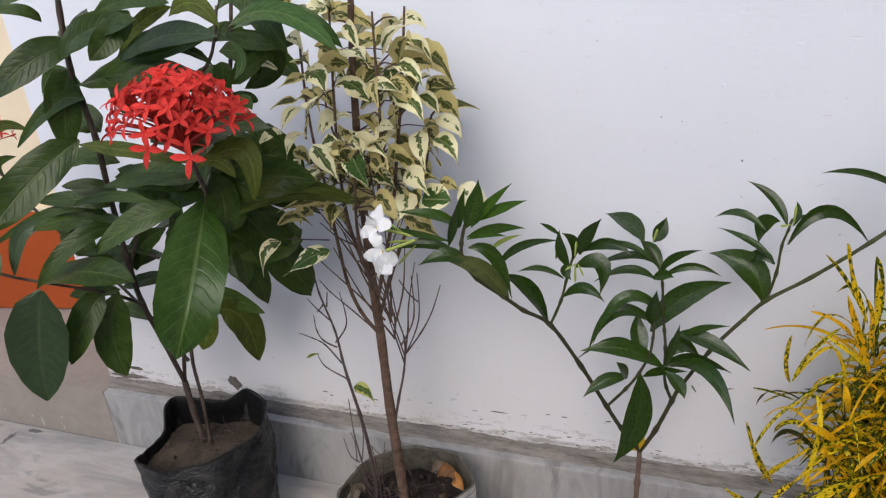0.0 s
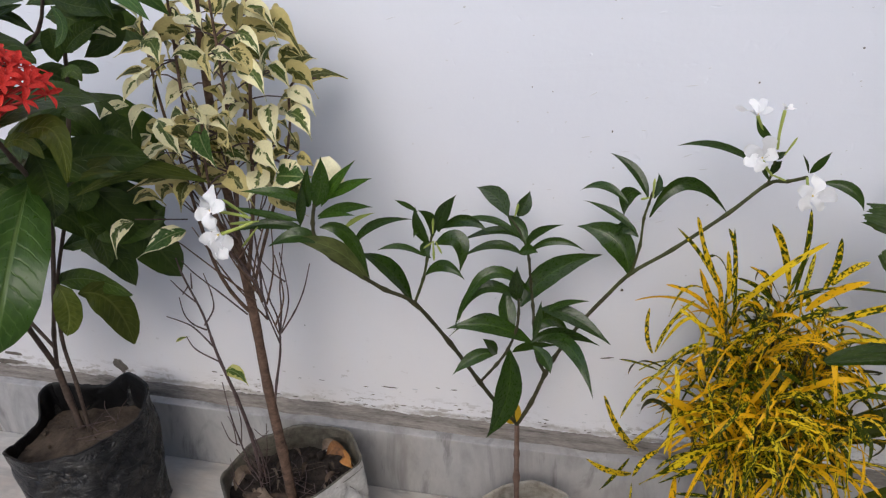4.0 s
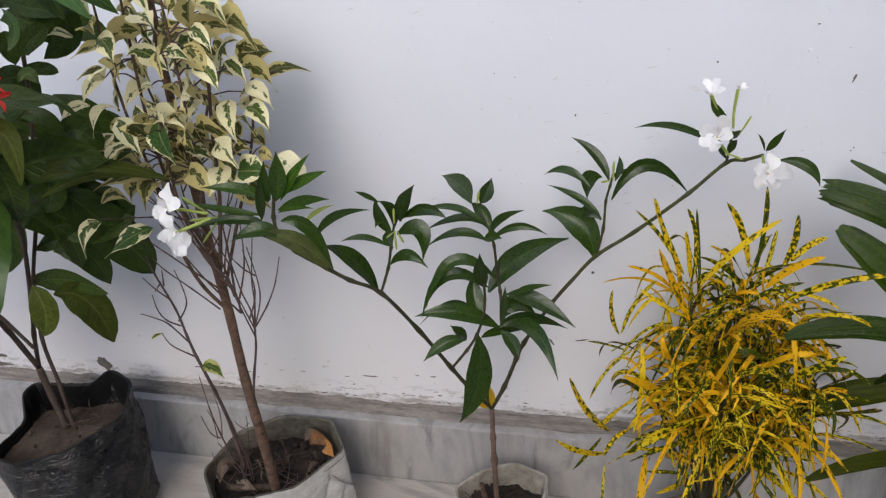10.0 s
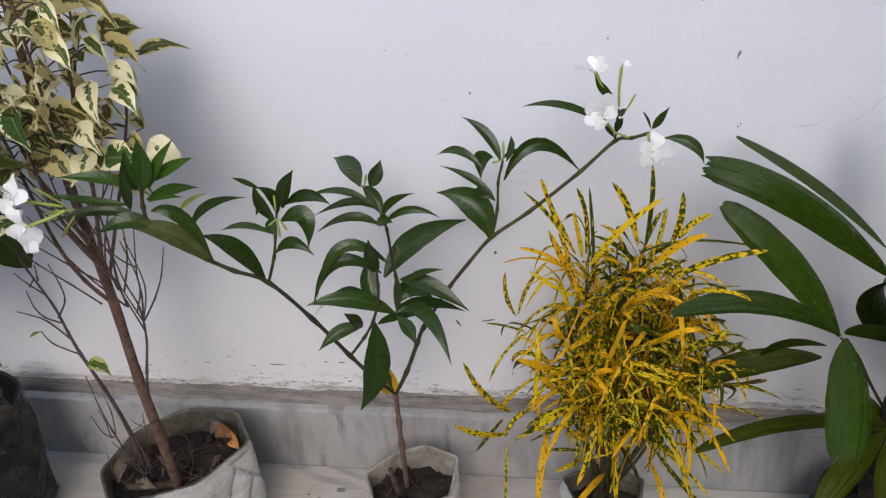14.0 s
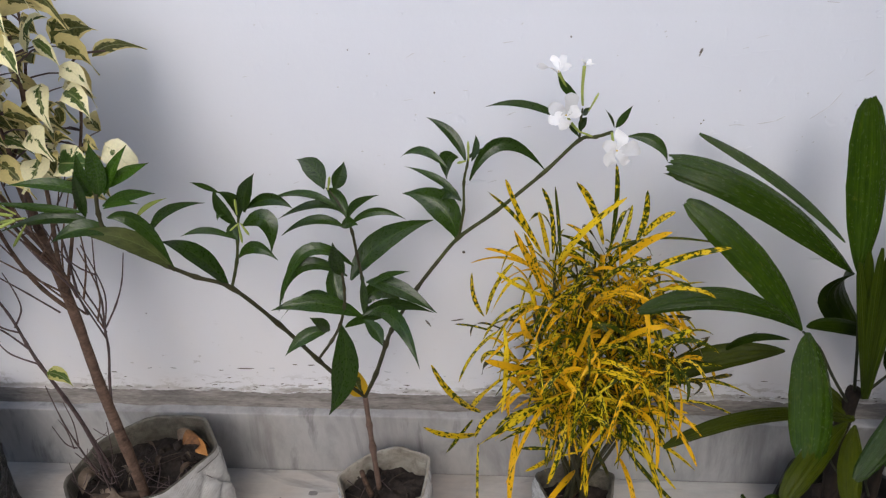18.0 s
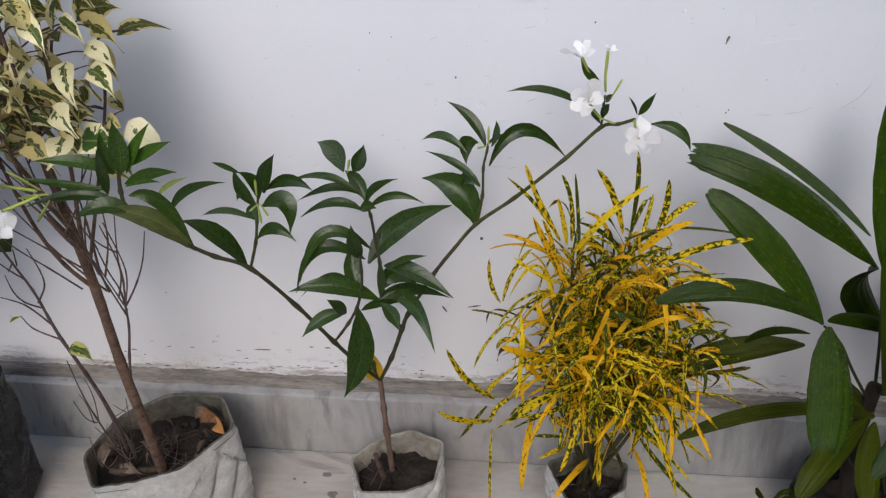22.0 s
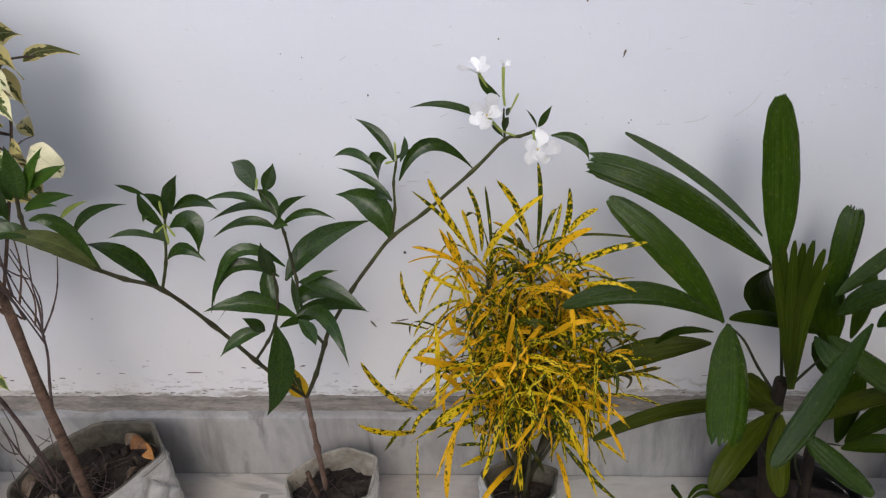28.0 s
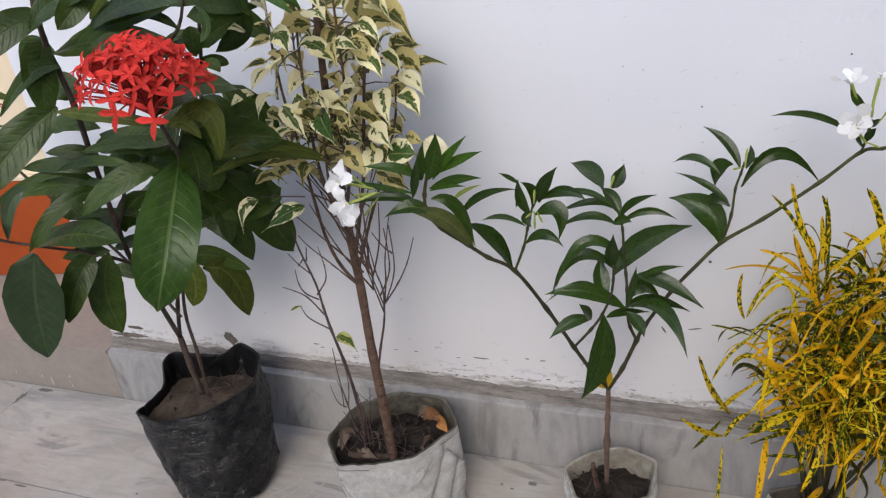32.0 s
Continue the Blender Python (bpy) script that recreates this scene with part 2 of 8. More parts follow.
def wall_material():
    m, t, b = nodes_of("white_plaster")
    vec = place(t)
    sep = t.nodes.new("ShaderNodeSeparateXYZ")
    t.links.new(vec, sep.inputs[0])
    z = sep.outputs[2]
    big = noise_at(t, vec, 2.2, 5)
    fine = noise_at(t, vec, 34, 5, 0.6)
    trowel = noise_at(t, stretched(t, vec, 5, 5, 22), 1.0, 4, 0.6, 0.6)
    col = ramp(t, big, (0.3, (0.704, 0.728, 0.802)), (0.7, (0.768, 0.794, 0.868)))
    # flaked and dirty paint in a ragged strip over the skirting
    flake = noise_at(t, stretched(t, vec, 24, 24, 70), 1.0, 6, 0.7)
    low = ramp(t, z, (0.12, 1.0), (0.15, 0.55), (0.2, 0.0))
    worn = ramp(t, calc(t, "MULTIPLY", flake, calc(t, "MULTIPLY_ADD", low, 0.6, 0.4)), (0.575, 0.0), (0.6, 1.0))
    worn = calc(t, "MULTIPLY", worn, ramp(t, z, (0.19, 1.0), (0.22, 0.0)))
    col = mix(t, worn, col, (0.3, 0.28, 0.27))
    # broken dark gap between plaster and mortar
    wander = calc(t, "MULTIPLY_ADD", noise_at(t, stretched(t, vec, 30, 30, 4), 1.0, 5, 0.7), 0.022, z)
    gap = ramp(t, wander, (0.128, 0.0), (0.1295, 1.0), (0.134, 1.0), (0.136, 0.0))
    gap = calc(t, "MULTIPLY", gap, ramp(t, noise_at(t, stretched(t, vec, 11, 11, 2), 1.0, 4), (0.36, 0.0), (0.5, 0.85)))
    col = mix(t, gap, col, (0.07, 0.06, 0.052))
    grit = ramp(t, noise_at(t, stretched(t, vec, 60, 60, 95), 1.0, 4, 0.65), (0.64, 0.0), (0.67, 1.0))
    grit = calc(t, "MULTIPLY", grit, calc(t, "MULTIPLY", ramp(t, z, (0.12, 1.0), (0.2, 0.35), (0.26, 0.0)), ramp(t, noise_at(t, vec, 5, 3), (0.4, 0.15), (0.6, 1.0))))
    col = mix(t, grit, col, (0.12, 0.11, 0.105))
    crumb = ramp(t, noise_at(t, stretched(t, vec, 46, 46, 130), 1.0, 5, 0.7), (0.53, 0.0), (0.57, 1.0))
    crumb = calc(t, "MULTIPLY", crumb, calc(t, "MULTIPLY", ramp(t, z, (0.128, 1.0), (0.15, 0.0)), ramp(t, noise_at(t, vec, 8, 3), (0.38, 0.1), (0.55, 0.9))))
    col = mix(t, crumb, col, (0.1, 0.088, 0.08))
    # warm bounce light from the floor, put into the lower wall's colour
    floor_bounce = calc(t, "MULTIPLY", noise_at(t, stretched(t, vec, 9, 9, 5), 1.0, 4), ramp(t, z, (0.1, 1.0), (0.5, 0.0)))
    col = mix(t, floor_bounce, col, (0.8, 0.745, 0.69))
    # small dark specks
    v = add(t, "ShaderNodeTexVoronoi", Vector=vec, Scale=19.0)
    keep = t.nodes.new("ShaderNodeSeparateColor")
    t.links.new(v.outputs["Color"], keep.inputs[0])
    dot = calc(t, "MULTIPLY", ramp(t, v.outputs["Distance"], (0.012, 1.0), (0.02, 0.0)), ramp(t, keep.outputs[0], (0.8, 0.0), (0.82, 1.0)))
    col = mix(t, calc(t, "MULTIPLY", dot, 0.8), col, (0.2, 0.19, 0.18))
    t.links.new(col, b.inputs["Base Color"])
    t.links.new(calc(t, "MULTIPLY_ADD", fine, 0.3, 0.42), b.inputs["Roughness"])
    dents = ramp(t, noise_at(t, vec, 33, 3, 0.6, 0.5), (0.66, 0.0), (0.75, 1.0))
    h = calc(t, "MULTIPLY_ADD", trowel, 0.35, calc(t, "MULTIPLY", fine, 0.25))
    scratch = ramp(t, noise_at(t, stretched(t, vec, 14, 14, 90), 1.0, 3, 0.6, 0.3), (0.7, 0.0), (0.74, 1.0))
    h = calc(t, "SUBTRACT", h, calc(t, "MULTIPLY", scratch, 0.3))
    h = calc(t, "SUBTRACT", h, calc(t, "MULTIPLY", dents, 0.14))
    h = calc(t, "SUBTRACT", h, calc(t, "MULTIPLY", worn, 0.5))
    h = calc(t, "SUBTRACT", h, dot)
    bump(t, b, h, 0.85, 0.0028)
    return m


def marble_material(name, base, pale, vein, streak=(1.2, 1.2, 7.0), rough=0.3, dirt=0.4, splash=False, lines=0.35, scraped=False, swirl=0.9):
    m, t, b = nodes_of(name)
    vec = place(t)
    warp = noise_at(t, stretched(t, vec, *streak), 2.6, 6, 0.62, swirl)
    fine = noise_at(t, vec, 90, 4, 0.6)
    smear = noise_at(t, vec, 6.5, 5, 0.65, 0.3)
    col = ramp(t, warp, (0.34, base), (0.5, pale), (0.58, pale), (0.66, vein), (0.74, pale))
    col = mix(t, calc(t, "MULTIPLY", ramp(t, smear, (0.45, 0.0), (0.75, 1.0)), dirt), col, (0.46, 0.395, 0.33))
    broad = noise_at(t, vec, 2.3, 6, 0.7, 0.5)
    col = mix(t, calc(t, "MULTIPLY", ramp(t, broad, (0.42, 0.0), (0.62, 1.0)), dirt * 0.8), col, (0.42, 0.335, 0.265))
    grain = noise_at(t, stretched(t, vec, streak[0] * 2, streak[1] * 3, streak[2] * 3), 6.0, 5, 0.7)
    col = mix(t, calc(t, "MULTIPLY", ramp(t, grain, (0.4, 0.0), (0.75, 1.0)), lines), col, vein)
    col = mix(t, calc(t, "MULTIPLY", fine, 0.12), col, (0.3, 0.29, 0.28))
    if scraped:
        turned = add(t, "ShaderNodeMapping", Vector=vec)
        turned.inputs["Rotation"].default_value = (0, 0, 1.25)
        turned.inputs["Scale"].default_value = (14, 150, 1)
        scrape = ramp(t, noise_at(t, turned.outputs[0], 1.0, 4, 0.6), (0.62, 0.0), (0.7, 1.0))
        where = ramp(t, noise_at(t, vec, 7, 3), (0.5, 0.0), (0.62, 0.55))
        col = mix(t, calc(t, "MULTIPLY", scrape, where), col, (0.62, 0.61, 0.58))
    if splash:
        sep = t.nodes.new("ShaderNodeSeparateXYZ")
        t.links.new(vec, sep.inputs[0])
        drip = calc(t, "MULTIPLY_ADD", noise_at(t, stretched(t, vec, 22, 22, 30), 1.0, 5, 0.65), 0.06, sep.outputs[2])
        col = mix(t, ramp(t, drip, (0.134, 0.0), (0.14, 0.45)), col, (0.6, 0.6, 0.6))
    r = calc(t, "MULTIPLY_ADD", chance(t), 0.16, 0.92)
    hsv = add(t, "ShaderNodeHueSaturation", Color=col, Value=r)
    t.links.new(hsv.outputs[0], b.inputs["Base Color"])
    t.links.new(calc(t, "MULTIPLY_ADD", smear, 0.4, rough - 0.1), b.inputs["Roughness"])
    bump(t, b, calc(t, "MULTIPLY_ADD", fine, 0.4, smear), 0.12, 0.0012)
    return m


def bag_material(name, dark, light, dust, rough, weave=0.0, share=0.8, sparse=0.0, crumple=0.0):
    m, t, b = nodes_of(name)
    vec = place(t)
    fold = noise_at(t, stretched(t, vec, 1, 1, 2.4), 26, 5, 0.6, 0.5)
    scuff = noise_at(t, stretched(t, vec, 1, 1, 0.7), 46, 6, 0.7)
    col = mix(t, ramp(t, fold, (0.3, 0.0), (0.7, 1.0)), dark, light)
    col = mix(t, ramp(t, calc(t, "MULTIPLY_ADD", noise_at(t, vec, 150, 4, 0.7), 0.5, calc(t, "MULTIPLY", scuff, 0.6)), (0.52 + sparse, 0.0), (0.66 + sparse, share)), col, dust)
    t.links.new(col, b.inputs["Base Color"])
    t.links.new(calc(t, "MULTIPLY_ADD", scuff, 0.35, rough - 0.15), b.inputs["Roughness"])
    ridge = calc(t, "ABSOLUTE", calc(t, "SUBTRACT", noise_at(t, stretched(t, vec, 1.3, 1.3, 0.8), 13, 3, 0.5, 0.5), 0.5))
    h = calc(t, "SUBTRACT", fold, ramp(t, ridge, (0.0, 0.3), (0.04, 0.0)))
    b.inputs["Specular IOR Level"].default_value = 0.6 if weave else 0.35
    if crumple:
        patch = noise_at(t, stretched(t, vec, 1, 1, 1.6), 20, 7, 0.72, 0.6)
        col = mix(t, ramp(t, patch, (0.52, 0.0), (0.62, 0.5)), col, (0.055, 0.05, 0.044))
        t.links.new(col, b.inputs["Base Color"])
        crease = calc(t, "ABSOLUTE", calc(t, "SUBTRACT", noise_at(t, stretched(t, vec, 1, 1, 2.2), 42, 4, 0.6, 0.6), 0.5))
        h = calc(t, "MULTIPLY_ADD", crease, -5.0 * crumple, h)
        b.inputs["Specular IOR Level"].default_value = 0.5
    if weave:
        sep = t.nodes.new("ShaderNodeSeparateXYZ")
        t.links.new(vec, sep.inputs[0])
        grid = calc(t, "ADD", calc(t, "SINE", calc(t, "MULTIPLY", sep.outputs[2], weave)), calc(t, "SINE", calc(t, "MULTIPLY", calc(t, "ADD", sep.outputs[0], sep.outputs[1]), weave)))
        h = calc(t, "MULTIPLY_ADD", grid, 0.05, h)
    bump(t, b, h, 0.5 if weave else 0.7, 0.003)
    return m


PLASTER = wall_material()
MORTAR = surface("grey_mortar", (0.07, 0.06, 0.05), (0.25, 0.222, 0.19), 40, 0.9, 0.8, 220, 0.004)
FILLET = surface("pale_mortar", (0.1, 0.088, 0.078), (0.33, 0.3, 0.272), 26, 0.9, 0.8, 160, 0.003, stretch=(0.7, 1, 5))
MARBLE = marble_material("skirting_marble", (0.25, 0.252, 0.258), (0.45, 0.452, 0.455), (0.2, 0.203, 0.208), (6, 6, 1.6), 0.28, 0.25, True)
GROUT = surface("floor_grout", (0.16, 0.15, 0.14), (0.3, 0.285, 0.265), 50, 0.9, 0.4, 200)
FLOOR = marble_material("floor_marble", (0.36, 0.365, 0.37), (0.63, 0.612, 0.575), (0.27, 0.272, 0.278), (2.0, 7.5, 8), 0.32, 0.68, False, 0.3, True, 0.7)
THRESHOLD = surface("beige_threshold", (0.3, 0.265, 0.238), (0.385, 0.345, 0.312), 5, 0.6, 0.12, 80)
SHADED = surface("dark_blocker", (0.2, 0.2, 0.19), (0.28, 0.27, 0.26), 3, 0.85, 0.1, 40)
OPPOSITE = surface("grey_blocker", (0.28, 0.28, 0.28), (0.36, 0.36, 0.36), 3, 0.8, 0.1, 40)
VARIEGATED = patched_material("yellow_green_leaf", (0.62, 0.6, 0.2), (0.05, 0.1, 0.012), (0.12, 0.18, 0.03), 0.25)
SCUFF = surface("pale_scuff", (0.42, 0.41, 0.38), (0.6, 0.585, 0.55), 60, 0.8, 0.2, 260)
GRIME = surface("floor_grime", (0.13, 0.12, 0.115), (0.27, 0.255, 0.24), 70, 0.7, 0.3, 220)
ORANGE = surface("orange_paint", (0.33, 0.062, 0.013), (0.39, 0.08, 0.02), 4, 0.45, 0.1, 60)
CREAM = surface("cream_paint", (0.75, 0.635, 0.46), (0.8, 0.69, 0.51), 4, 0.5, 0.1, 60)
BLACK_BAG = bag_material("black_polythene", (0.003, 0.003, 0.004), (0.007, 0.008, 0.01), (0.07, 0.066, 0.06), 0.26, share=0.35, sparse=0.05, crumple=0.9)
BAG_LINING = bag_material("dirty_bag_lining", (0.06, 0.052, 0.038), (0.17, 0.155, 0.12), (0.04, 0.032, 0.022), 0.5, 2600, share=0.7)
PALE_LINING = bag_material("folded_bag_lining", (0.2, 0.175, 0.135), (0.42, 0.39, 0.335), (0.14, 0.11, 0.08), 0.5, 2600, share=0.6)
GREY_BAG = bag_material("grey_polythene", (0.03, 0.028, 0.027), (0.22, 0.215, 0.21), (0.1, 0.09, 0.08), 0.25, share=0.5, crumple=0.5)
WHITE_BAG = bag_material("woven_white_bag", (0.46, 0.452, 0.43), (0.68, 0.672, 0.65), (0.28, 0.255, 0.215), 0.24, 2600, share=0.36)
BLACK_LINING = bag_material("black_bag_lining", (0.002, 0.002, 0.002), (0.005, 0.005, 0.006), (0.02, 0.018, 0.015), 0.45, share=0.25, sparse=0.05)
SOIL = surface("soil", (0.008, 0.006, 0.005), (0.05, 0.039, 0.032), 30, 0.95, 1.0, 190, 0.006)
DRY_SOIL = surface("dry_soil", (0.03, 0.022, 0.016), (0.11, 0.082, 0.06), 30, 0.95, 1.0, 150, 0.006)
BARK = surface("brown_bark", (0.045, 0.027, 0.02), (0.19, 0.12, 0.085), 75, 0.8, 0.9, 260, 0.003, stretch=(1, 1, 1.6))
DARK_BARK = surface("dark_bark", (0.04, 0.028, 0.023), (0.115, 0.083, 0.066), 60, 0.75, 0.6, 260)
TWIG = surface("dry_twig", (0.05, 0.035, 0.034), (0.15, 0.105, 0.1), 80, 0.8, 0.4, 260)
CRACK_SHADOW = surface("crack_shadow", (0.52, 0.52, 0.54), (0.64, 0.64, 0.67), 80, 0.9, 0.1, 200)
PALM_STALK = surface("dark_stalk", (0.012, 0.014, 0.006), (0.04, 0.042, 0.018), 60, 0.6, 0.3, 200)
JAS_STEM = surface("olive_brown_stem", (0.022, 0.021, 0.009), (0.068, 0.062, 0.03), 60, 0.55, 0.5, 200)
JAS_SHOOT = surface("olive_green_shoot", (0.026, 0.03, 0.008), (0.075, 0.082, 0.026), 60, 0.5, 0.4, 200)
JAS_TRUNK = surface("brown_stem", (0.1, 0.06, 0.045), (0.21, 0.14, 0.108), 60, 0.65, 0.5, 200)
CANE = surface("fibrous_cane", (0.008, 0.006, 0.005), (0.045, 0.032, 0.022), 70, 0.9, 0.9, 300, 0.003, stretch=(1, 1, 0.3))
DARK_LITTER = surface("dark_litter", (0.035, 0.024, 0.018), (0.12, 0.085, 0.062), 60, 0.85, 0.5, 220)
PALE_LITTER = surface("pale_litter", (0.09, 0.065, 0.048), (0.26, 0.2, 0.15), 60, 0.85, 0.5, 220)
DRY_LEAF = surface("dry_leaf", (0.08, 0.04, 0.022), (0.3, 0.145, 0.06), 50, 0.7, 0.5, 200)
COIR_LEAF = surface("orange_dry_leaf", (0.3, 0.12, 0.03), (0.58, 0.28, 0.09), 60, 0.6, 0.4, 200)
COIR = surface("orange_coir", (0.2, 0.06, 0.02), (0.42, 0.15, 0.055), 60, 0.95, 1.0, 400, 0.006)
DARK_EDGE = surface("dark_rubber", (0.03, 0.022, 0.018), (0.07, 0.05, 0.04), 60, 0.8, 0.4, 200)

JASMINE_LEAF = leaf_material("glossy_green_leaf", (0.012, 0.031, 0.002), (0.026, 0.058, 0.004), (0.08, 0.13, 0.02), 8, 0.3, vein_mix=0.28, gloss=0.42, through_it=0.12, relief=0.2)
JASMINE_FRESH = leaf_material("young_green_leaf", (0.022, 0.058, 0.004), (0.045, 0.1, 0.009), (0.1, 0.17, 0.025), 8, 0.27, vein_mix=0.35, gloss=0.28, through_it=0.16, relief=0.2)
JASMINE_OLIVE = leaf_material("olive_leaf", (0.06, 0.075, 0.02), (0.11, 0.13, 0.035), (0.16, 0.2, 0.06), 8, 0.45)
IXORA_LEAF = leaf_material("dark_green_leaf", (0.021, 0.047, 0.005), (0.05, 0.084, 0.011), (0.12, 0.16, 0.045), 12, 0.36, vein_mix=0.3, gloss=0.32, through_it=0.15)
# bluer copy of the leaf, part of its sheen put into the colour
IXORA_SHEEN = leaf_material("blue_sheen_leaf", (0.022, 0.05, 0.014), (0.044, 0.084, 0.026), (0.12, 0.17, 0.07), 12, 0.4, vein_mix=0.34, gloss=0.7, through_it=0.12)
IXORA_FRESH = leaf_material("fresh_green_leaf", (0.026, 0.064, 0.011), (0.052, 0.108, 0.019), (0.16, 0.23, 0.07), 13, 0.32, vein_mix=0.42, gloss=0.32)
IXORA_OLIVE = leaf_material("olive_green_leaf", (0.045, 0.065, 0.009), (0.09, 0.112, 0.018), (0.17, 0.19, 0.05), 11, 0.42, gloss=0.18)
PALM_LEAF = leaf_material("palm_green_leaf", (0.008, 0.025, 0.0005), (0.02, 0.047, 0.0008), (0.05, 0.09, 0.002), 0, 0.24, ribs=9.0, vein_mix=0.2, gloss=0.3, relief=0.45, through_it=0.05)
PALM_GLOSS = leaf_material("palm_blue_green_leaf", (0.008, 0.028, 0.0008), (0.018, 0.048, 0.0014), (0.04, 0.08, 0.003), 0, 0.24, ribs=7.0, vein_mix=0.2, gloss=0.34, relief=0.45, through_it=0.04)
PALM_SHADE = leaf_material("palm_shaded_leaf", (0.008, 0.019, 0.0004), (0.017, 0.033, 0.0007), (0.032, 0.055, 0.0012), 0, 0.4, ribs=9.0, vein_mix=0.2, gloss=0.07, relief=0.3, through_it=0.03)
PALM_OLIVE = leaf_material("palm_olive_leaf", (0.02, 0.031, 0.0005), (0.042, 0.056, 0.0009), (0.07, 0.085, 0.002), 0, 0.33, ribs=9.0, vein_mix=0.2, gloss=0.15, relief=0.4, through_it=0.08)
PALM_FRESH = leaf_material("palm_young_leaf", (0.015, 0.03, 0.001), (0.032, 0.056, 0.002), (0.09, 0.12, 0.008), 0, 0.4, ribs=3.0, vein_mix=0.4, gloss=0.12, relief=0.3)
FICUS_BRIGHT = patched_material("cream_edged_green_leaf", (0.93, 0.88, 0.56), (0.035, 0.085, 0.014), (0.08, 0.15, 0.034), 0.3)
FICUS_PALE = patched_material("pale_cream_leaf", (0.94, 0.89, 0.6), (0.05, 0.09, 0.02), (0.12, 0.16, 0.05), -0.25)
FICUS_LEAF = patched_material("cream_and_green_leaf", (0.93, 0.875, 0.55), (0.045, 0.085, 0.016), (0.12, 0.16, 0.045), -0.04)
YELLOWING = patched_material("yellowing_leaf", (0.68, 0.42, 0.015), (0.03, 0.045, 0.008), (0.09, 0.1, 0.015), -0.05)
FICUS_OLD = patched_material("cream_and_olive_leaf", (0.7, 0.6, 0.26), (0.055, 0.066, 0.012), (0.13, 0.13, 0.032), 0.08)
CROTON_LEAF = speckled_material("gold_speckled_leaf", (0.72, 0.5, 0.012), (0.022, 0.048, 0.0008), 0.455)
CROTON_GOLD = speckled_material("golden_leaf", (0.76, 0.42, 0.008), (0.07, 0.08, 0.003), 0.4)
CROTON_SHADE = speckled_material("shaded_speckled_leaf", (0.4, 0.26, 0.006), (0.009, 0.02, 0.0005), 0.62)
CROTON_GREEN = speckled_material("green_speckled_leaf", (0.64, 0.49, 0.014), (0.02, 0.045, 0.0008), 0.53)
PETAL_WHITE = leaf_material("white_petal", (0.84, 0.84, 0.85), (0.88, 0.88, 0.88), (0.8, 0.8, 0.78), 2, 0.6, vein_mix=0.03, through_it=0.3, gloss=0.2, relief=0.08)
FLOWER_EYE = surface("yellow_flower_eye", (0.6, 0.42, 0.03), (0.75, 0.55, 0.06), 80, 0.5, 0.0)
BUD = surface("pale_green_bud", (0.25, 0.32, 0.06), (0.4, 0.45, 0.12), 80, 0.5, 0.1)
PETAL_RED = leaf_material("red_petal", (0.6, 0.03, 0.025), (0.8, 0.075, 0.058), (0.5, 0.015, 0.012), 4, 0.55, vein_mix=0.25, through_it=0.22, gloss=0.12, relief=0.2)
RED_TUBE = surface("dark_red_tube", (0.34, 0.022, 0.022), (0.55, 0.05, 0.04), 80, 0.5, 0.1)


# ---- building blocks ----
def mesh_of(name, bm, material, smooth=True):
    me = bpy.data.meshes.new(name)
    bm.to_mesh(me)
    bm.free()
    for p in me.polygons:
        p.use_smooth = smooth
    me.materials.append(material)
    return me


def attach(ob, parent):
    """Makes ob a part of parent without moving it."""
    ob.parent = parent
    if parent is not None and parent.type == "EMPTY":
        ob.matrix_parent_inverse = Matrix.Translation(-parent.location)
    return ob


def part(name, bm, material, parent, label="", smooth=True):
    return tagged(attach(new(name, mesh_of(name, bm, material, smooth)), parent), label)


def box(x0, x1, y0, y1, z0, z1, bevel=0.0):
    bm = bmesh.new()
    bmesh.ops.create_cube(bm, size=1)
    for v in bm.verts:
        v.co = Vector(((x0, x1)[v.co.x > 0], (y0, y1)[v.co.y > 0], (z0, z1)[v.co.z > 0]))
    if bevel:
        bmesh.ops.bevel(bm, geom=bm.edges[:], offset=bevel, segments=2, affect="EDGES", profile=0.6)
    return bm


def structure(name, bm, material, label, category, smooth=False):
    ob = new(name, mesh_of(name, bm, material, smooth))
    return tagged(ob, label, category, kind="structure")


def sheet(name, verts, faces, material, parent, uvs=None, label=""):
    me = bpy.data.meshes.new(name)
    me.from_pydata(verts, [], faces)
    if uvs is not None:
        layer = me.uv_layers.new(name="UVMap")
        index = np.empty(len(me.loops), dtype=np.int32)
        me.loops.foreach_get("vertex_index", index)
        layer.data.foreach_set("uv", np.asarray(uvs, dtype=np.float32)[index].ravel())
    me.polygons.foreach_set("use_smooth", np.ones(len(me.polygons), dtype=bool))
    me.materials.append(material)
    return tagged(attach(new(name, me), parent), label)


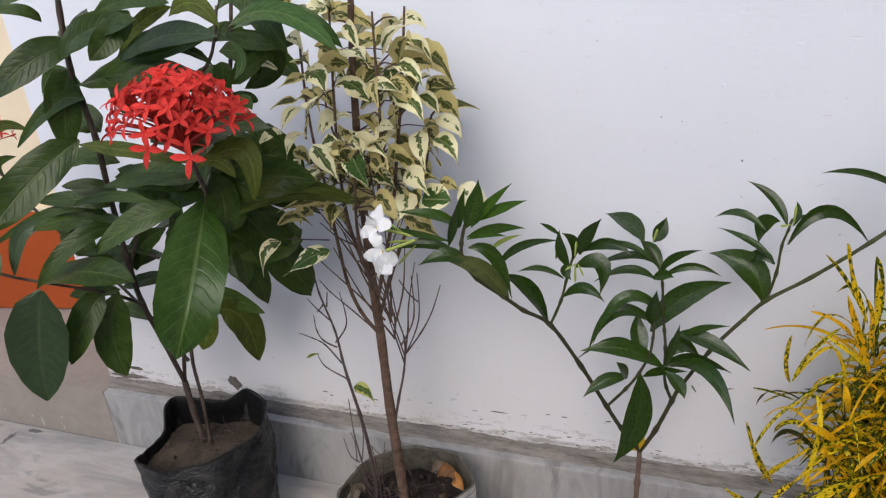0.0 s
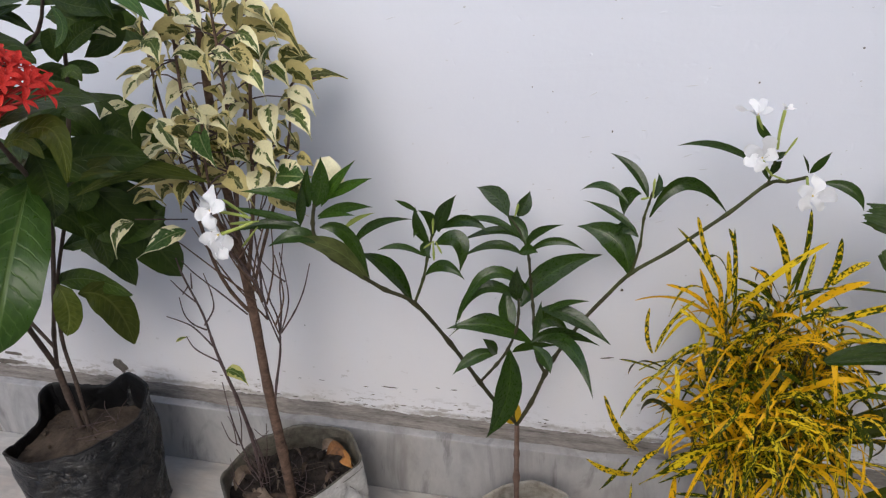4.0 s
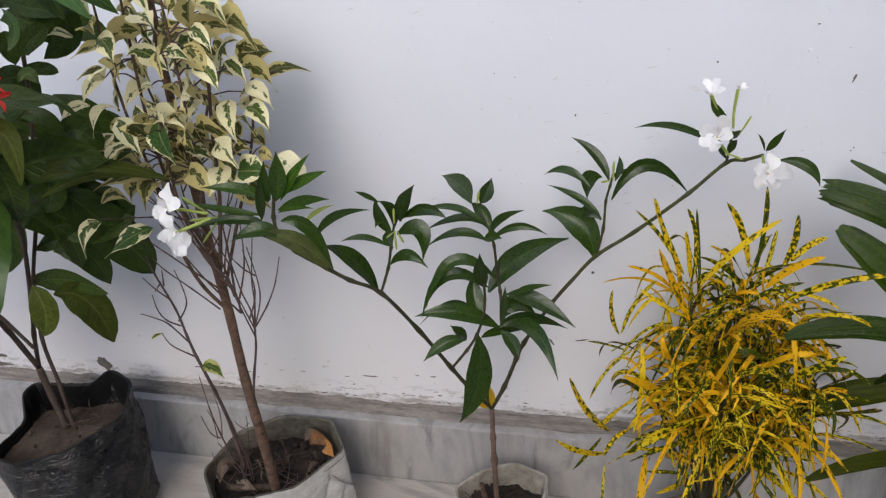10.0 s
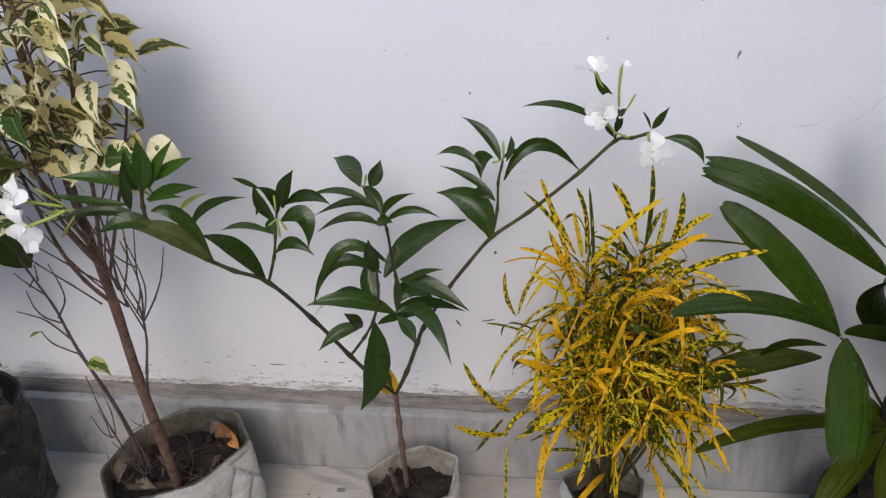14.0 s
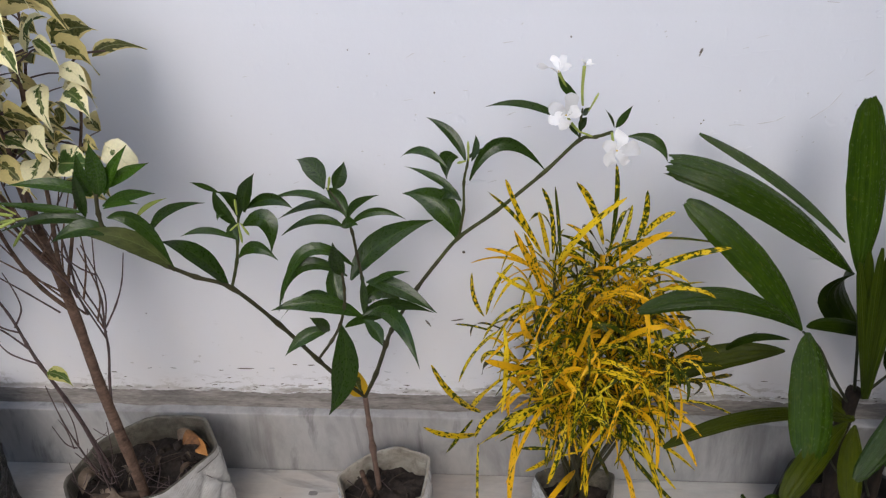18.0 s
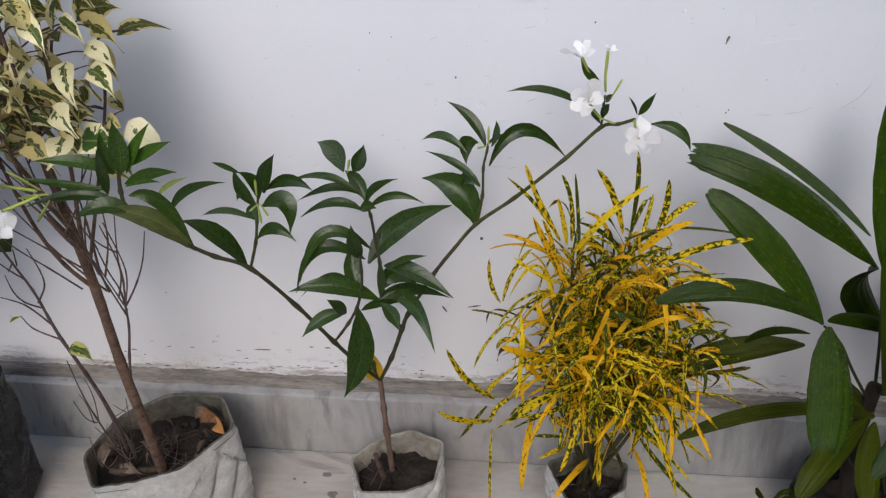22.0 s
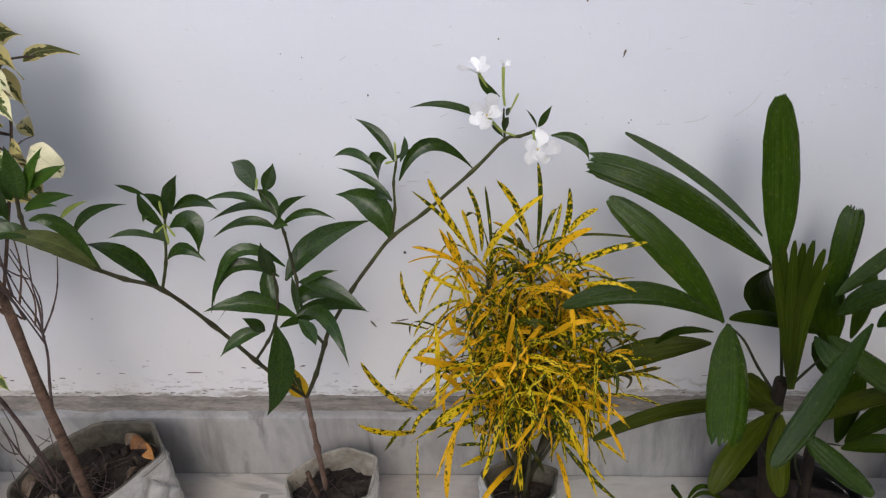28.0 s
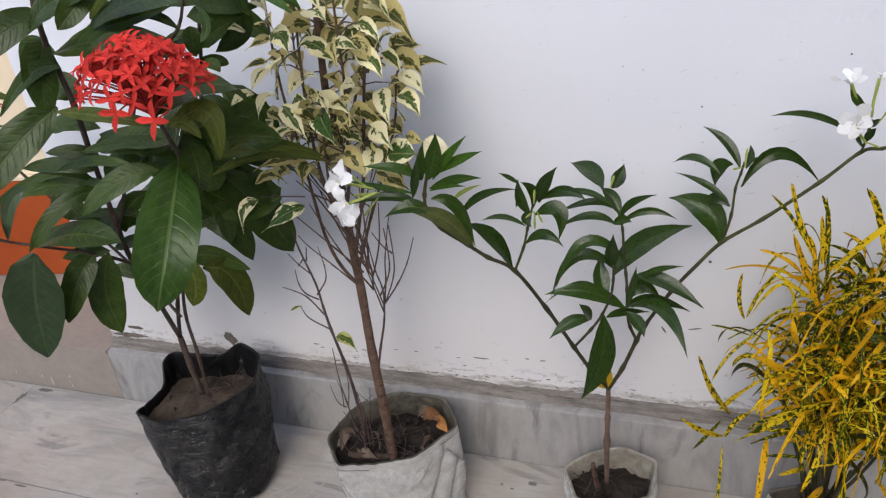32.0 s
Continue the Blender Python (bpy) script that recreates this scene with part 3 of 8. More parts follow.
PROFILES = {
    "lance": ((0, 0.05, 0.16, 0.38, 0.6, 0.8, 0.92, 1), (0.1, 0.24, 0.62, 1, 0.93, 0.5, 0.16, 0.02)),
    "oblong": ((0, 0.04, 0.15, 0.4, 0.68, 0.86, 0.95, 1), (0.07, 0.2, 0.72, 1, 0.95, 0.66, 0.32, 0.03)),
    "ovate": ((0, 0.05, 0.2, 0.4, 0.6, 0.76, 0.88, 1), (0.08, 0.36, 0.92, 1, 0.76, 0.32, 0.09, 0.015)),
    "round": ((0, 0.05, 0.2, 0.45, 0.7, 0.88, 0.95, 1), (0.1, 0.4, 0.9, 1, 0.92, 0.55, 0.25, 0.03)),
    "strap": ((0, 0.03, 0.1, 0.28, 0.5, 0.75, 0.92, 0.98, 1), (0.1, 0.24, 0.46, 0.84, 1, 0.94, 0.66, 0.44, 0.26)),
    "blunt": ((0, 0.03, 0.1, 0.28, 0.55, 0.8, 0.94, 1), (0.1, 0.26, 0.5, 0.86, 1, 0.95, 0.78, 0.6)),
    "linear": ((0, 0.1, 0.3, 0.7, 0.93, 1), (0.3, 0.7, 1, 0.95, 0.6, 0.12)),
    "petal": ((0, 0.2, 0.5, 0.8, 0.95, 1), (0.22, 0.5, 0.9, 1, 0.7, 0.3)),
    "pointed": ((0, 0.2, 0.45, 0.7, 0.9, 1), (0.3, 0.75, 1, 0.8, 0.35, 0.05)),
}


def blade(name, base, mid, tip, width, turn, shape, material, parent, fold=0.25, wave=0.0, torn=0.0, rows=11, cols=4, curl=0.0, pleat=0.0, twist=0.0, facing=(0.0, -0.82, 0.57), label=""):
    """A leaf: a curved midrib through three places, a width along it, a fold along the rib and a wavy rim."""
    base, mid, tip = Vector(base), Vector(mid), Vector(tip)
    axis = (tip - base).normalized()
    face = Vector(facing) - axis * axis.dot(Vector(facing))
    if face.length < 0.05:
        face = Vector((0.3, -0.3, 0.9)) - axis * axis.dot(Vector((0.3, -0.3, 0.9)))
    face = Matrix.Rotation(radians(turn), 3, axis) @ face.normalized()
    bend = 2 * mid - (base + tip) / 2
    px, pw = PROFILES[shape]
    phase = random.uniform(0, 6)
    verts, uvs, faces = [], [], []
    for i in range(rows + 1):
        s = i / rows
        p = base * (1 - s) ** 2 + bend * 2 * s * (1 - s) + tip * s * s
        d = ((bend - base) * 2 * (1 - s) + (tip - bend) * 2 * s).normalized()
        n = (face - d * d.dot(face)).normalized()
        if twist:
            n = Matrix.Rotation(radians(twist) * s, 3, d) @ n
        side = d.cross(n)
        half = width * 0.5 * float(np.interp(s, px, pw))
        for j in range(cols + 1):
            u = 2 * j / cols - 1
            lift = fold * abs(u) * half - curl * u * u * half
            lift += wave * width * abs(u) * math.sin(9 * s + phase + 2 * u)
            lift += pleat * half * math.sin(2 * math.pi * 5 * (u * 0.5 + 0.5) + phase) * (1 + 0.5 * math.sin(3 * u + phase))
            q = p + side * (u * half) + n * lift
            if torn and i == rows:
                q += d * width * torn * random.uniform(-0.6, 0.35)
            verts.append(q)
            uvs.append((u * 0.5 + 0.5, s))
    for i in range(rows):
        for j in range(cols):
            a = i * (cols + 1) + j
            faces.append((a, a + 1, a + cols + 2, a + cols + 1))
    return sheet(name, verts, faces, material, parent, uvs, label)


def smoothed(points, steps):
    """A smooth line through the points, with its place along them."""
    pts = [Vector(p) for p in points]
    line = []
    for i in range(len(pts) - 1):
        p0, p1, p2, p3 = pts[max(i - 1, 0)], pts[i], pts[i + 1], pts[min(i + 2, len(pts) - 1)]
        for k in range(steps):
            t = k / steps
            line.append((0.5 * (2 * p1 + (p2 - p0) * t + (2 * p0 - 5 * p1 + 4 * p2 - p3) * t * t + (3 * p1 - p0 - 3 * p2 + p3) * t ** 3), i + t))
    line.append((pts[-1], len(pts) - 1.0))
    return line


def tube_data(points, r0, r1, sides=7, steps=4, knots=0.0, rough=0.06):
    line = smoothed(points, steps)
    last = line[-1][1]
    verts, faces = [], []
    ref = Vector((0.3, -0.9, 0.2))
    for i, (p, at) in enumerate(line):
        a, b = line[max(i - 1, 0)][0], line[min(i + 1, len(line) - 1)][0]
        d = (b - a).normalized()
        x = d.cross(ref).normalized()
        y = d.cross(x)
        r = r0 + (r1 - r0) * at / last
        r *= 1 + rough * random.uniform(-1, 1)
        if knots and abs(at - round(at)) < 0.01 and 0 < at < last:
            r *= 1 + knots
        for k in range(sides):
            w = 2 * math.pi * k / sides
            verts.append(p + (x * math.cos(w) + y * math.sin(w)) * r)
    n = len(line)
    for i in range(n - 1):
        for k in range(sides):
            a, b = i * sides + k, i * sides + (k + 1) % sides
            faces.append((a, b, b + sides, a + sides))
    faces.append(tuple(range(sides))[::-1])
    faces.append(tuple((n - 1) * sides + k for k in range(sides)))
    return verts, faces


def tube(name, points, r0, r1, material, parent, sides=7, steps=4, knots=0.0, label=""):
    verts, faces = tube_data(points, r0, r1, sides, steps, knots)
    return sheet(name, verts, faces, material, parent, None, label)


def grow_bag(parent, foot, rim, material, soil, soil_z, seed=1, creases=16, depth=0.006, fold=0.0, label="", lining=None):
    """A soft bag: an oval foot (x, y, rx, ry), an angular rim through corners, sharp creases between, and the soil in it."""
    segs, levels = 150, 44
    rng = random.Random(seed * 13)
    fx, fy, frx, fry = foot
    n = len(rim)
    top = []
    for k in range(segs):
        at = n * k / segs
        i, f = int(at), at - int(at)
        a, b = Vector(rim[i % n]), Vector(rim[(i + 1) % n])
        top.append(a.lerp(b, f))
    for turn in range(3):
        top = [(top[k - 2] + top[k - 1] * 2 + top[k] * 3 + top[(k + 1) % segs] * 2 + top[(k + 2) % segs]) / 9 for k in range(segs)]
    middle = sum(top, Vector()) / segs
    lines = [(rng.uniform(0, 6.283), rng.uniform(0.05, 0.95), rng.choice((-1, 1)) * rng.uniform(0.15, 1.0), rng.uniform(0.25, 0.8), rng.uniform(0.35, 1.15) * depth, rng.uniform(0.016, 0.06)) for _ in range(creases)]
    rows = []
    for j in range(levels + 1):
        h = j / levels
        row = []
        for k in range(segs):
            t = top[k]
            w = math.atan2((t.y - middle.y) / fry, (t.x - middle.x) / frx)
            low = Vector((fx + frx * math.cos(w), fy + fry * math.sin(w), 0.0006))
            p = low.lerp(t, h)
            out = Vector((math.cos(w), math.sin(w), 0))
            belly = 0.003 * math.sin(math.pi * min(1, h * 1.05)) - 0.010 * max(0.0, 1 - h / 0.08) ** 2
            dent = 0.0
            for w0, h0, slope, reach, deep, soft in lines:
                dw = (w - w0 + math.pi) % (2 * math.pi) - math.pi
                across = abs((h - h0) - slope * dw) / soft
                along = abs(dw) / reach
                if across < 4 and along < 1.6:
                    dent += deep * math.exp(-across) * math.exp(-along * along * 2) * (1 if soft > 0.03 else -0.6)
            lump = 0.003 * noise.noise(Vector((math.cos(w) * 2.2 + seed, math.sin(w) * 2.2, h * 3.1)))
            lump += 0.0006 * noise.noise(Vector((math.cos(w) * 9 + seed, math.sin(w) * 9, h * 14)))
            hold = min(1.0, (1 - h) * 5 + 0.15)
            p += out * (belly + (lump - dent) * hold)
            if j == levels:
                p.z += 0.0016 * noise.noise(Vector((math.cos(w) * 8, math.sin(w) * 8, seed * 3.0)))
            row.append(p)
        rows.append(row)
    verts = [p for row in rows for p in row] + [Vector((fx, fy, 0.0006))]
    faces = []
    for j in range(levels):
        for k in range(segs):
            a, b = j * segs + k, j * segs + (k + 1) % segs
            faces.append((a, b, b + segs, a + segs))
    faces += [(len(verts) - 1, (k + 1) % segs, k) for k in range(segs)]
    bag = sheet("bag", verts, faces, material, parent, None, label)
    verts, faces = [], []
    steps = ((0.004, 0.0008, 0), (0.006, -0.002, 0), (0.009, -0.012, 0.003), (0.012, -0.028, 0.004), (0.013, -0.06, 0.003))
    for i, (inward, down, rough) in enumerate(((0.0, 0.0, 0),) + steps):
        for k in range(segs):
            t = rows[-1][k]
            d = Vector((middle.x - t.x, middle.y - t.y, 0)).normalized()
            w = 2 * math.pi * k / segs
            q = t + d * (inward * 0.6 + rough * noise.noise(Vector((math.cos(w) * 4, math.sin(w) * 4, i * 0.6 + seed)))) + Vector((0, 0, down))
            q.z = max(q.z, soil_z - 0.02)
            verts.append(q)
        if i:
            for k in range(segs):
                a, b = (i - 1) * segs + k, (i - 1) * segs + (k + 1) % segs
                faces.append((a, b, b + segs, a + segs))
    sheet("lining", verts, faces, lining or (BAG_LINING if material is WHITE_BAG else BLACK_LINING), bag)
    if fold:
        hem = []
        for k in range(segs):
            t = rows[-2][k]
            d = Vector((t.x - middle.x, t.y - middle.y, 0)).normalized()
            hem.append(t + d * 0.0006 + Vector((0, 0, -fold)))
        sheet("hem", [q for k in range(segs) for q in (hem[k], hem[k] + Vector((0, 0, 0.0012)))], [(2 * k, 2 * ((k + 1) % segs), 2 * ((k + 1) % segs) + 1, 2 * k + 1) for k in range(segs)], BAG_LINING, bag)
    bm = bmesh.new()
    rings, prev = 14, None
    for i in range(rings + 1):
        f = 1 - i / rings
        ring = []
        for k in range(segs):
            t = top[k]
            px, py = middle.x + (t.x - middle.x) * f * 0.95, middle.y + (t.y - middle.y) * f * 0.95
            even = 0.4 if soil is DRY_SOIL else 1.0
            lump = noise.noise(Vector((px * 38, py * 38, seed))) * 0.006 + noise.noise(Vector((px * 95, py * 95, seed))) * 0.004 + noise.noise(Vector((px * 260, py * 260, seed))) * 0.0018
            ring.append(bm.verts.new((px, py, soil_z + lump * even + 0.005 * (1 - f))))
        if prev:
            for k in range(segs):
                bm.faces.new((prev[k], prev[(k + 1) % segs], ring[(k + 1) % segs], ring[k]))
        prev = ring
    bm.faces.new(prev)
    part("soil", bm, soil, parent)


def plant(name, x, y, label, category="potted plant"):
    ob = new(name)
    ob.location = (x, y, 0)
    return tagged(ob, label, category, "potted plants along the wall")


# ---- the setting ----
WEST, JAMB = -0.174, -1.0
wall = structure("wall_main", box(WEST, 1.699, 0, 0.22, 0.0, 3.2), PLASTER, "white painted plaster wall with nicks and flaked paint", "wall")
structure("wall_door_side", box(-6.0, JAMB, -0.002, 0.22, 0.0, 3.2), PLASTER, "white painted plaster wall beyond the door", "wall")
structure("wall_over_door", box(JAMB, WEST, 0.001, 0.219, 2.2, 3.199), PLASTER, "white painted plaster over the door", "wall")
structure("wall_room", box(-1.6, 0.4, 1.4, 1.5, 0.0, 3.0), PLASTER, "plain white wall inside the doorway", "wall")
structure("wall_room_left", box(-1.7, -1.6, 0.221, 1.5, 0.0, 3.0), PLASTER, "plain white side wall inside the doorway", "wall")
structure("wall_room_right", box(0.4, 0.5, 0.221, 1.5, 0.0, 3.0), PLASTER, "plain white side wall inside the doorway", "wall")
structure("floor_room", box(-1.599, 0.399, 0.601, 1.399, 0.0, 0.09), THRESHOLD, "beige floor inside the doorway", "floor")
structure("ceiling_room", box(-1.7, 0.5, 0.221, 1.5, 3.001, 3.1), PLASTER, "plain white ceiling inside the doorway", "ceiling")
# parapet out of view, added to cut light low on the wall
structure("wall_opposite", box(-6.0, 1.4995, -1.78, -1.65, -0.01, 0.92), OPPOSITE, "unseen plain grey parapet added to dim the lower wall", "wall")
# wall out of view, added to block sky light from the right
structure("wall_end", box(1.5, 1.7, -1.78, -0.001, -0.01, 3.6), SHADED, "unseen plain grey wall added to block light from the right", "wall")
structure("ground", box(-60, 60, -60, 60, -0.3, -0.011), MORTAR, "grey cement bed under the marble floor", "ground")
floor = structure("floor", box(-6, 1.4995, -1.6495, 0.0, -0.0105, -0.0012), GROUT, "grouted bed of a worn white marble floor", "floor")
skirting = structure("baseboard", box(WEST, 1.4995, -0.022, -0.0005, -0.003, 0.1, 0.0022), MARBLE, "grey streaked marble skirting slab along the wall", "skirting")
structure("baseboard_door_side", box(-6.0, JAMB - 0.002, -0.022, -0.0025, -0.003, 0.1, 0.002), MARBLE, "grey marble skirting beside the door", "skirting")
structure("baseboard_jamb", box(JAMB, JAMB + 0.018, -0.02, 0.11, 0.1005, 0.2, 0.002), THRESHOLD, "grey skirting on the door jamb", "skirting")
threshold = structure("threshold", box(JAMB - 0.0015, WEST - 0.0015, -0.0205, 0.6, -0.003, 0.0915, 0.001), THRESHOLD, "beige stone door threshold with a cracked edge", "step")
part("tread", box(JAMB - 0.0015, WEST - 0.0015, -0.0225, 0.6, 0.0925, 0.1, 0.0015), THRESHOLD, threshold, smooth=False)


def mortar_fillet():
    """The crumbling mortar between skirting and wall, with a ragged upper rim."""
    verts, faces, n = [], [], 620
    for i in range(n + 1):
        x = WEST + (1.499 - WEST) * i / n
        r = noise.noise(Vector((x * 9, 0, 3))) * 0.003 + noise.noise(Vector((x * 44, 0, 9))) * 0.0028 + noise.noise(Vector((x * 150, 4, 9))) * 0.0016
        front = -0.0095 + noise.noise(Vector((x * 20, 8, 1))) * 0.003
        top = 0.1175 + r
        verts += [(x, front, 0.0996), (x, front + 0.002, 0.1035 + r * 0.2), (x, -0.0045 + r * 0.2, 0.109 + r * 0.4), (x, -0.0022, top - 0.002), (x, 0.001, top)]
        if i:
            a = (i - 1) * 5
            for k in range(4):
                faces.append((a + k, a + k + 5, a + k + 6, a + k + 1))
    ob = sheet("trim_mortar", verts, faces, FILLET, None, None, "crumbling grey mortar between skirting and plaster")
    return tagged(ob, category="mortar joint", kind="structure")


mortar_fillet()


def chip(x, z, w, h, material, proud=0.0012, turn=0.0, seed=0, soft=1.06):
    """A shallow ragged flake or discoloured patch on the wall."""
    rim, n = [], 18
    verts, faces = [Vector((x, -proud, z))], []
    for k in range(n):
        a = 2 * math.pi * k / n
        r = 1 + 0.45 * noise.noise(Vector((math.cos(a) * 1.7 + seed * 5, math.sin(a) * 1.7, seed)))
        dx, dz = w * 0.5 * r * math.cos(a), h * 0.5 * r * math.sin(a)
        c, s = math.cos(turn), math.sin(turn)
        rim.append((x + dx * c - dz * s, z + dx * s + dz * c))
    verts += [Vector((px, -proud * 0.8, pz)) for px, pz in rim] + [Vector((x + (px - x) * soft, 0.0004 if soft < 1.1 else 0.00005, z + (pz - z) * soft)) for px, pz in rim]
    for k in range(n):
        j = (k + 1) % n
        faces += [(0, 1 + k, 1 + j), (1 + k, 1 + n + k, 1 + n + j, 1 + j)]
    return sheet("chip", verts, faces, material, wall)


chip(0.064, 0.140, 0.018, 0.024, MORTAR, 0.0006, 0.5, 1)
chip(-0.135, 0.122, 0.06, 0.008, MORTAR, 0.0005, 0.05, 2)
chip(-0.12, 0.139, 0.03, 0.006, MORTAR, 0.0005, 0.0, 12)
chip(0.964, 0.539, 0.0015, 0.0049, MORTAR, 0.001, -0.5, 3)
chip(0.927, 0.585, 0.0018, 0.0014, MORTAR, 0.001, 0.2, 4)
chip(0.722, 0.505, 0.0017, 0.0014, MORTAR, 0.001, 0.1, 5)
chip(0.848, 0.554, 0.0017, 0.0015, MORTAR, 0.001, 0.1, 6)
chip(0.467, 0.156, 0.022, 0.0012, MORTAR, 0.0008, 0.0, 7)
chip(0.701, 0.23, 0.002, 0.010, MORTAR, 0.0008, 0.6, 8)
chip(0.735, 0.235, 0.014, 0.0014, MORTAR, 0.0008, 0.2, 9)
chip(0.745, 0.327, 0.003, 0.003, MORTAR, 0.0008, 0.2, 10)

# nicks, ridges and hairline cracks of the plaster: place, length, breadth, slope
NICKS = (
    (0.997, 0.534, 0.0202, 0.0012, 0.15, PLASTER),
    (1.021, 0.537, 0.0281, 0.0015, 0.07, PLASTER),
    (1.091, 0.544, 0.0192, 0.0018, 0.16, PLASTER),
    (0.964, 0.537, 0.0085, 0.0012, 1.21, MORTAR),
    (0.972, 0.524, 0.0112, 0.0012, -0.18, PLASTER),
    (1.003, 0.468, 0.0061, 0.0007, 0.17, CRACK_SHADOW),
    (1.010, 0.468, 0.0091, 0.0007, -0.11, CRACK_SHADOW),
    (1.034, 0.470, 0.0173, 0.0007, 0.17, CRACK_SHADOW),
    (1.046, 0.474, 0.0081, 0.0007, 0.52, CRACK_SHADOW),
    (1.080, 0.479, 0.0178, 0.0007, 0.67, CRACK_SHADOW),
    (1.091, 0.491, 0.0153, 0.0007, 1.02, CRACK_SHADOW),
    (0.976, 0.473, 0.0014, 0.0013, -0.79, MORTAR),
    (0.643, 0.547, 0.0010, 0.0013, 0.00, MORTAR),
    (0.663, 0.543, 0.0010, 0.0013, 0.00, MORTAR),
    (0.722, 0.504, 0.0010, 0.0013, 0.00, MORTAR),
    (0.974, 0.470, 0.0014, 0.0013, -0.79, MORTAR),
)
for n, (nx, nz, nl, nw, slope, m) in enumerate(NICKS):
    chip(nx, nz, nl * (0.75 if m is PLASTER else 1), nw * (0.7 if m is PLASTER else 1), m, 0.00022 if m is PLASTER else 0.0003, slope, n + 20, 1.9 if m is PLASTER else 1.06)

rng = random.Random(77)
for n in range(30):
    far = n < 20
    chip(rng.uniform(1.10, 1.20) if far else rng.uniform(0.55, 1.1), rng.uniform(0.49, 0.585) if far else rng.uniform(0.36, 0.62), rng.uniform(0.0015, 0.0055), rng.uniform(0.001, 0.0022), PLASTER, 0.0004, rng.uniform(-0.1, 0.6), n + 90, 1.7)

# pocks and small scrapes over the painted plaster, shadow edges put into the colour
rng = random.Random(83)
for n in range(110):
    px, pz = rng.uniform(0.5, 1.36), 0.3 + 0.36 * rng.random() ** 0.8
    small = rng.random() < 0.75
    chip(px, pz, rng.uniform(0.001, 0.0026) if small else rng.uniform(0.004, 0.011), rng.uniform(0.0007, 0.0016) if small else rng.uniform(0.0004, 0.0007), CRACK_SHADOW, 0.00025, rng.uniform(-0.2, 0.7), n + 140)
for n in range(120):
    chip(rng.uniform(0.2, 1.3), 0.121 + 0.045 * rng.random() ** 3.0, rng.uniform(0.002, 0.009), rng.uniform(0.0006, 0.0018), MORTAR if n % 3 else CRACK_SHADOW, 0.0004, rng.uniform(-0.25, 0.25), n + 260)

# ---- doorway ----
door = new("door_1")
door.location = (-0.965, 0.099, 0.104)
tagged(door, "orange painted door with a cream panel, slightly ajar", "door", kind="structure")
TURNED = Matrix.Translation((-0.965, 0.099, 0.104)) @ Matrix.Rotation(radians(10.5), 4, "Z")


def door_piece(name, u0, u1, v0, v1, z0, z1, material, bevel, label=""):
    bm = box(u0, u1, v0, v1, z0, z1, bevel)
    bmesh.ops.transform(bm, matrix=TURNED, verts=bm.verts)
    return part(name, bm, material, door, label, smooth=False)


door_piece("stile", 0.0, 0.186, 0.0, 0.038, 0.2055, 1.98, ORANGE, 0.0005)
door_piece("stile", 0.70, 0.886, 0.0, 0.038, 0.2055, 1.98, ORANGE, 0.0005)
door_piece("bottom_rail", 0.0, 0.886, 0.0, 0.038, 0.0, 0.205, ORANGE, 0.0005)
door_piece("top_rail", 0.187, 0.699, 0.0005, 0.0375, 1.8, 1.98, ORANGE, 0.0005)
door_piece("panel", 0.196, 0.69, 0.008, 0.03, 0.215, 1.79, CREAM, 0.001, "cream painted door panel")
door_piece("bead", 0.1865, 0.196, -0.003, 0.03, 0.206, 1.799, CREAM, 0.002, "cream glazing bead")
door_piece("bead", 0.69, 0.6995, -0.003, 0.03, 0.206, 1.799, CREAM, 0.002, "cream glazing bead")
door_piece("bead", 0.197, 0.689, -0.003, 0.03, 0.206, 0.2148, CREAM, 0.002, "cream glazing bead")
structure("trim_door_frame", box(JAMB + 0.0005, JAMB + 0.03, 0.112, 0.2, 0.1005, 2.1, 0.002), ORANGE, "orange painted wooden door frame", "door frame")


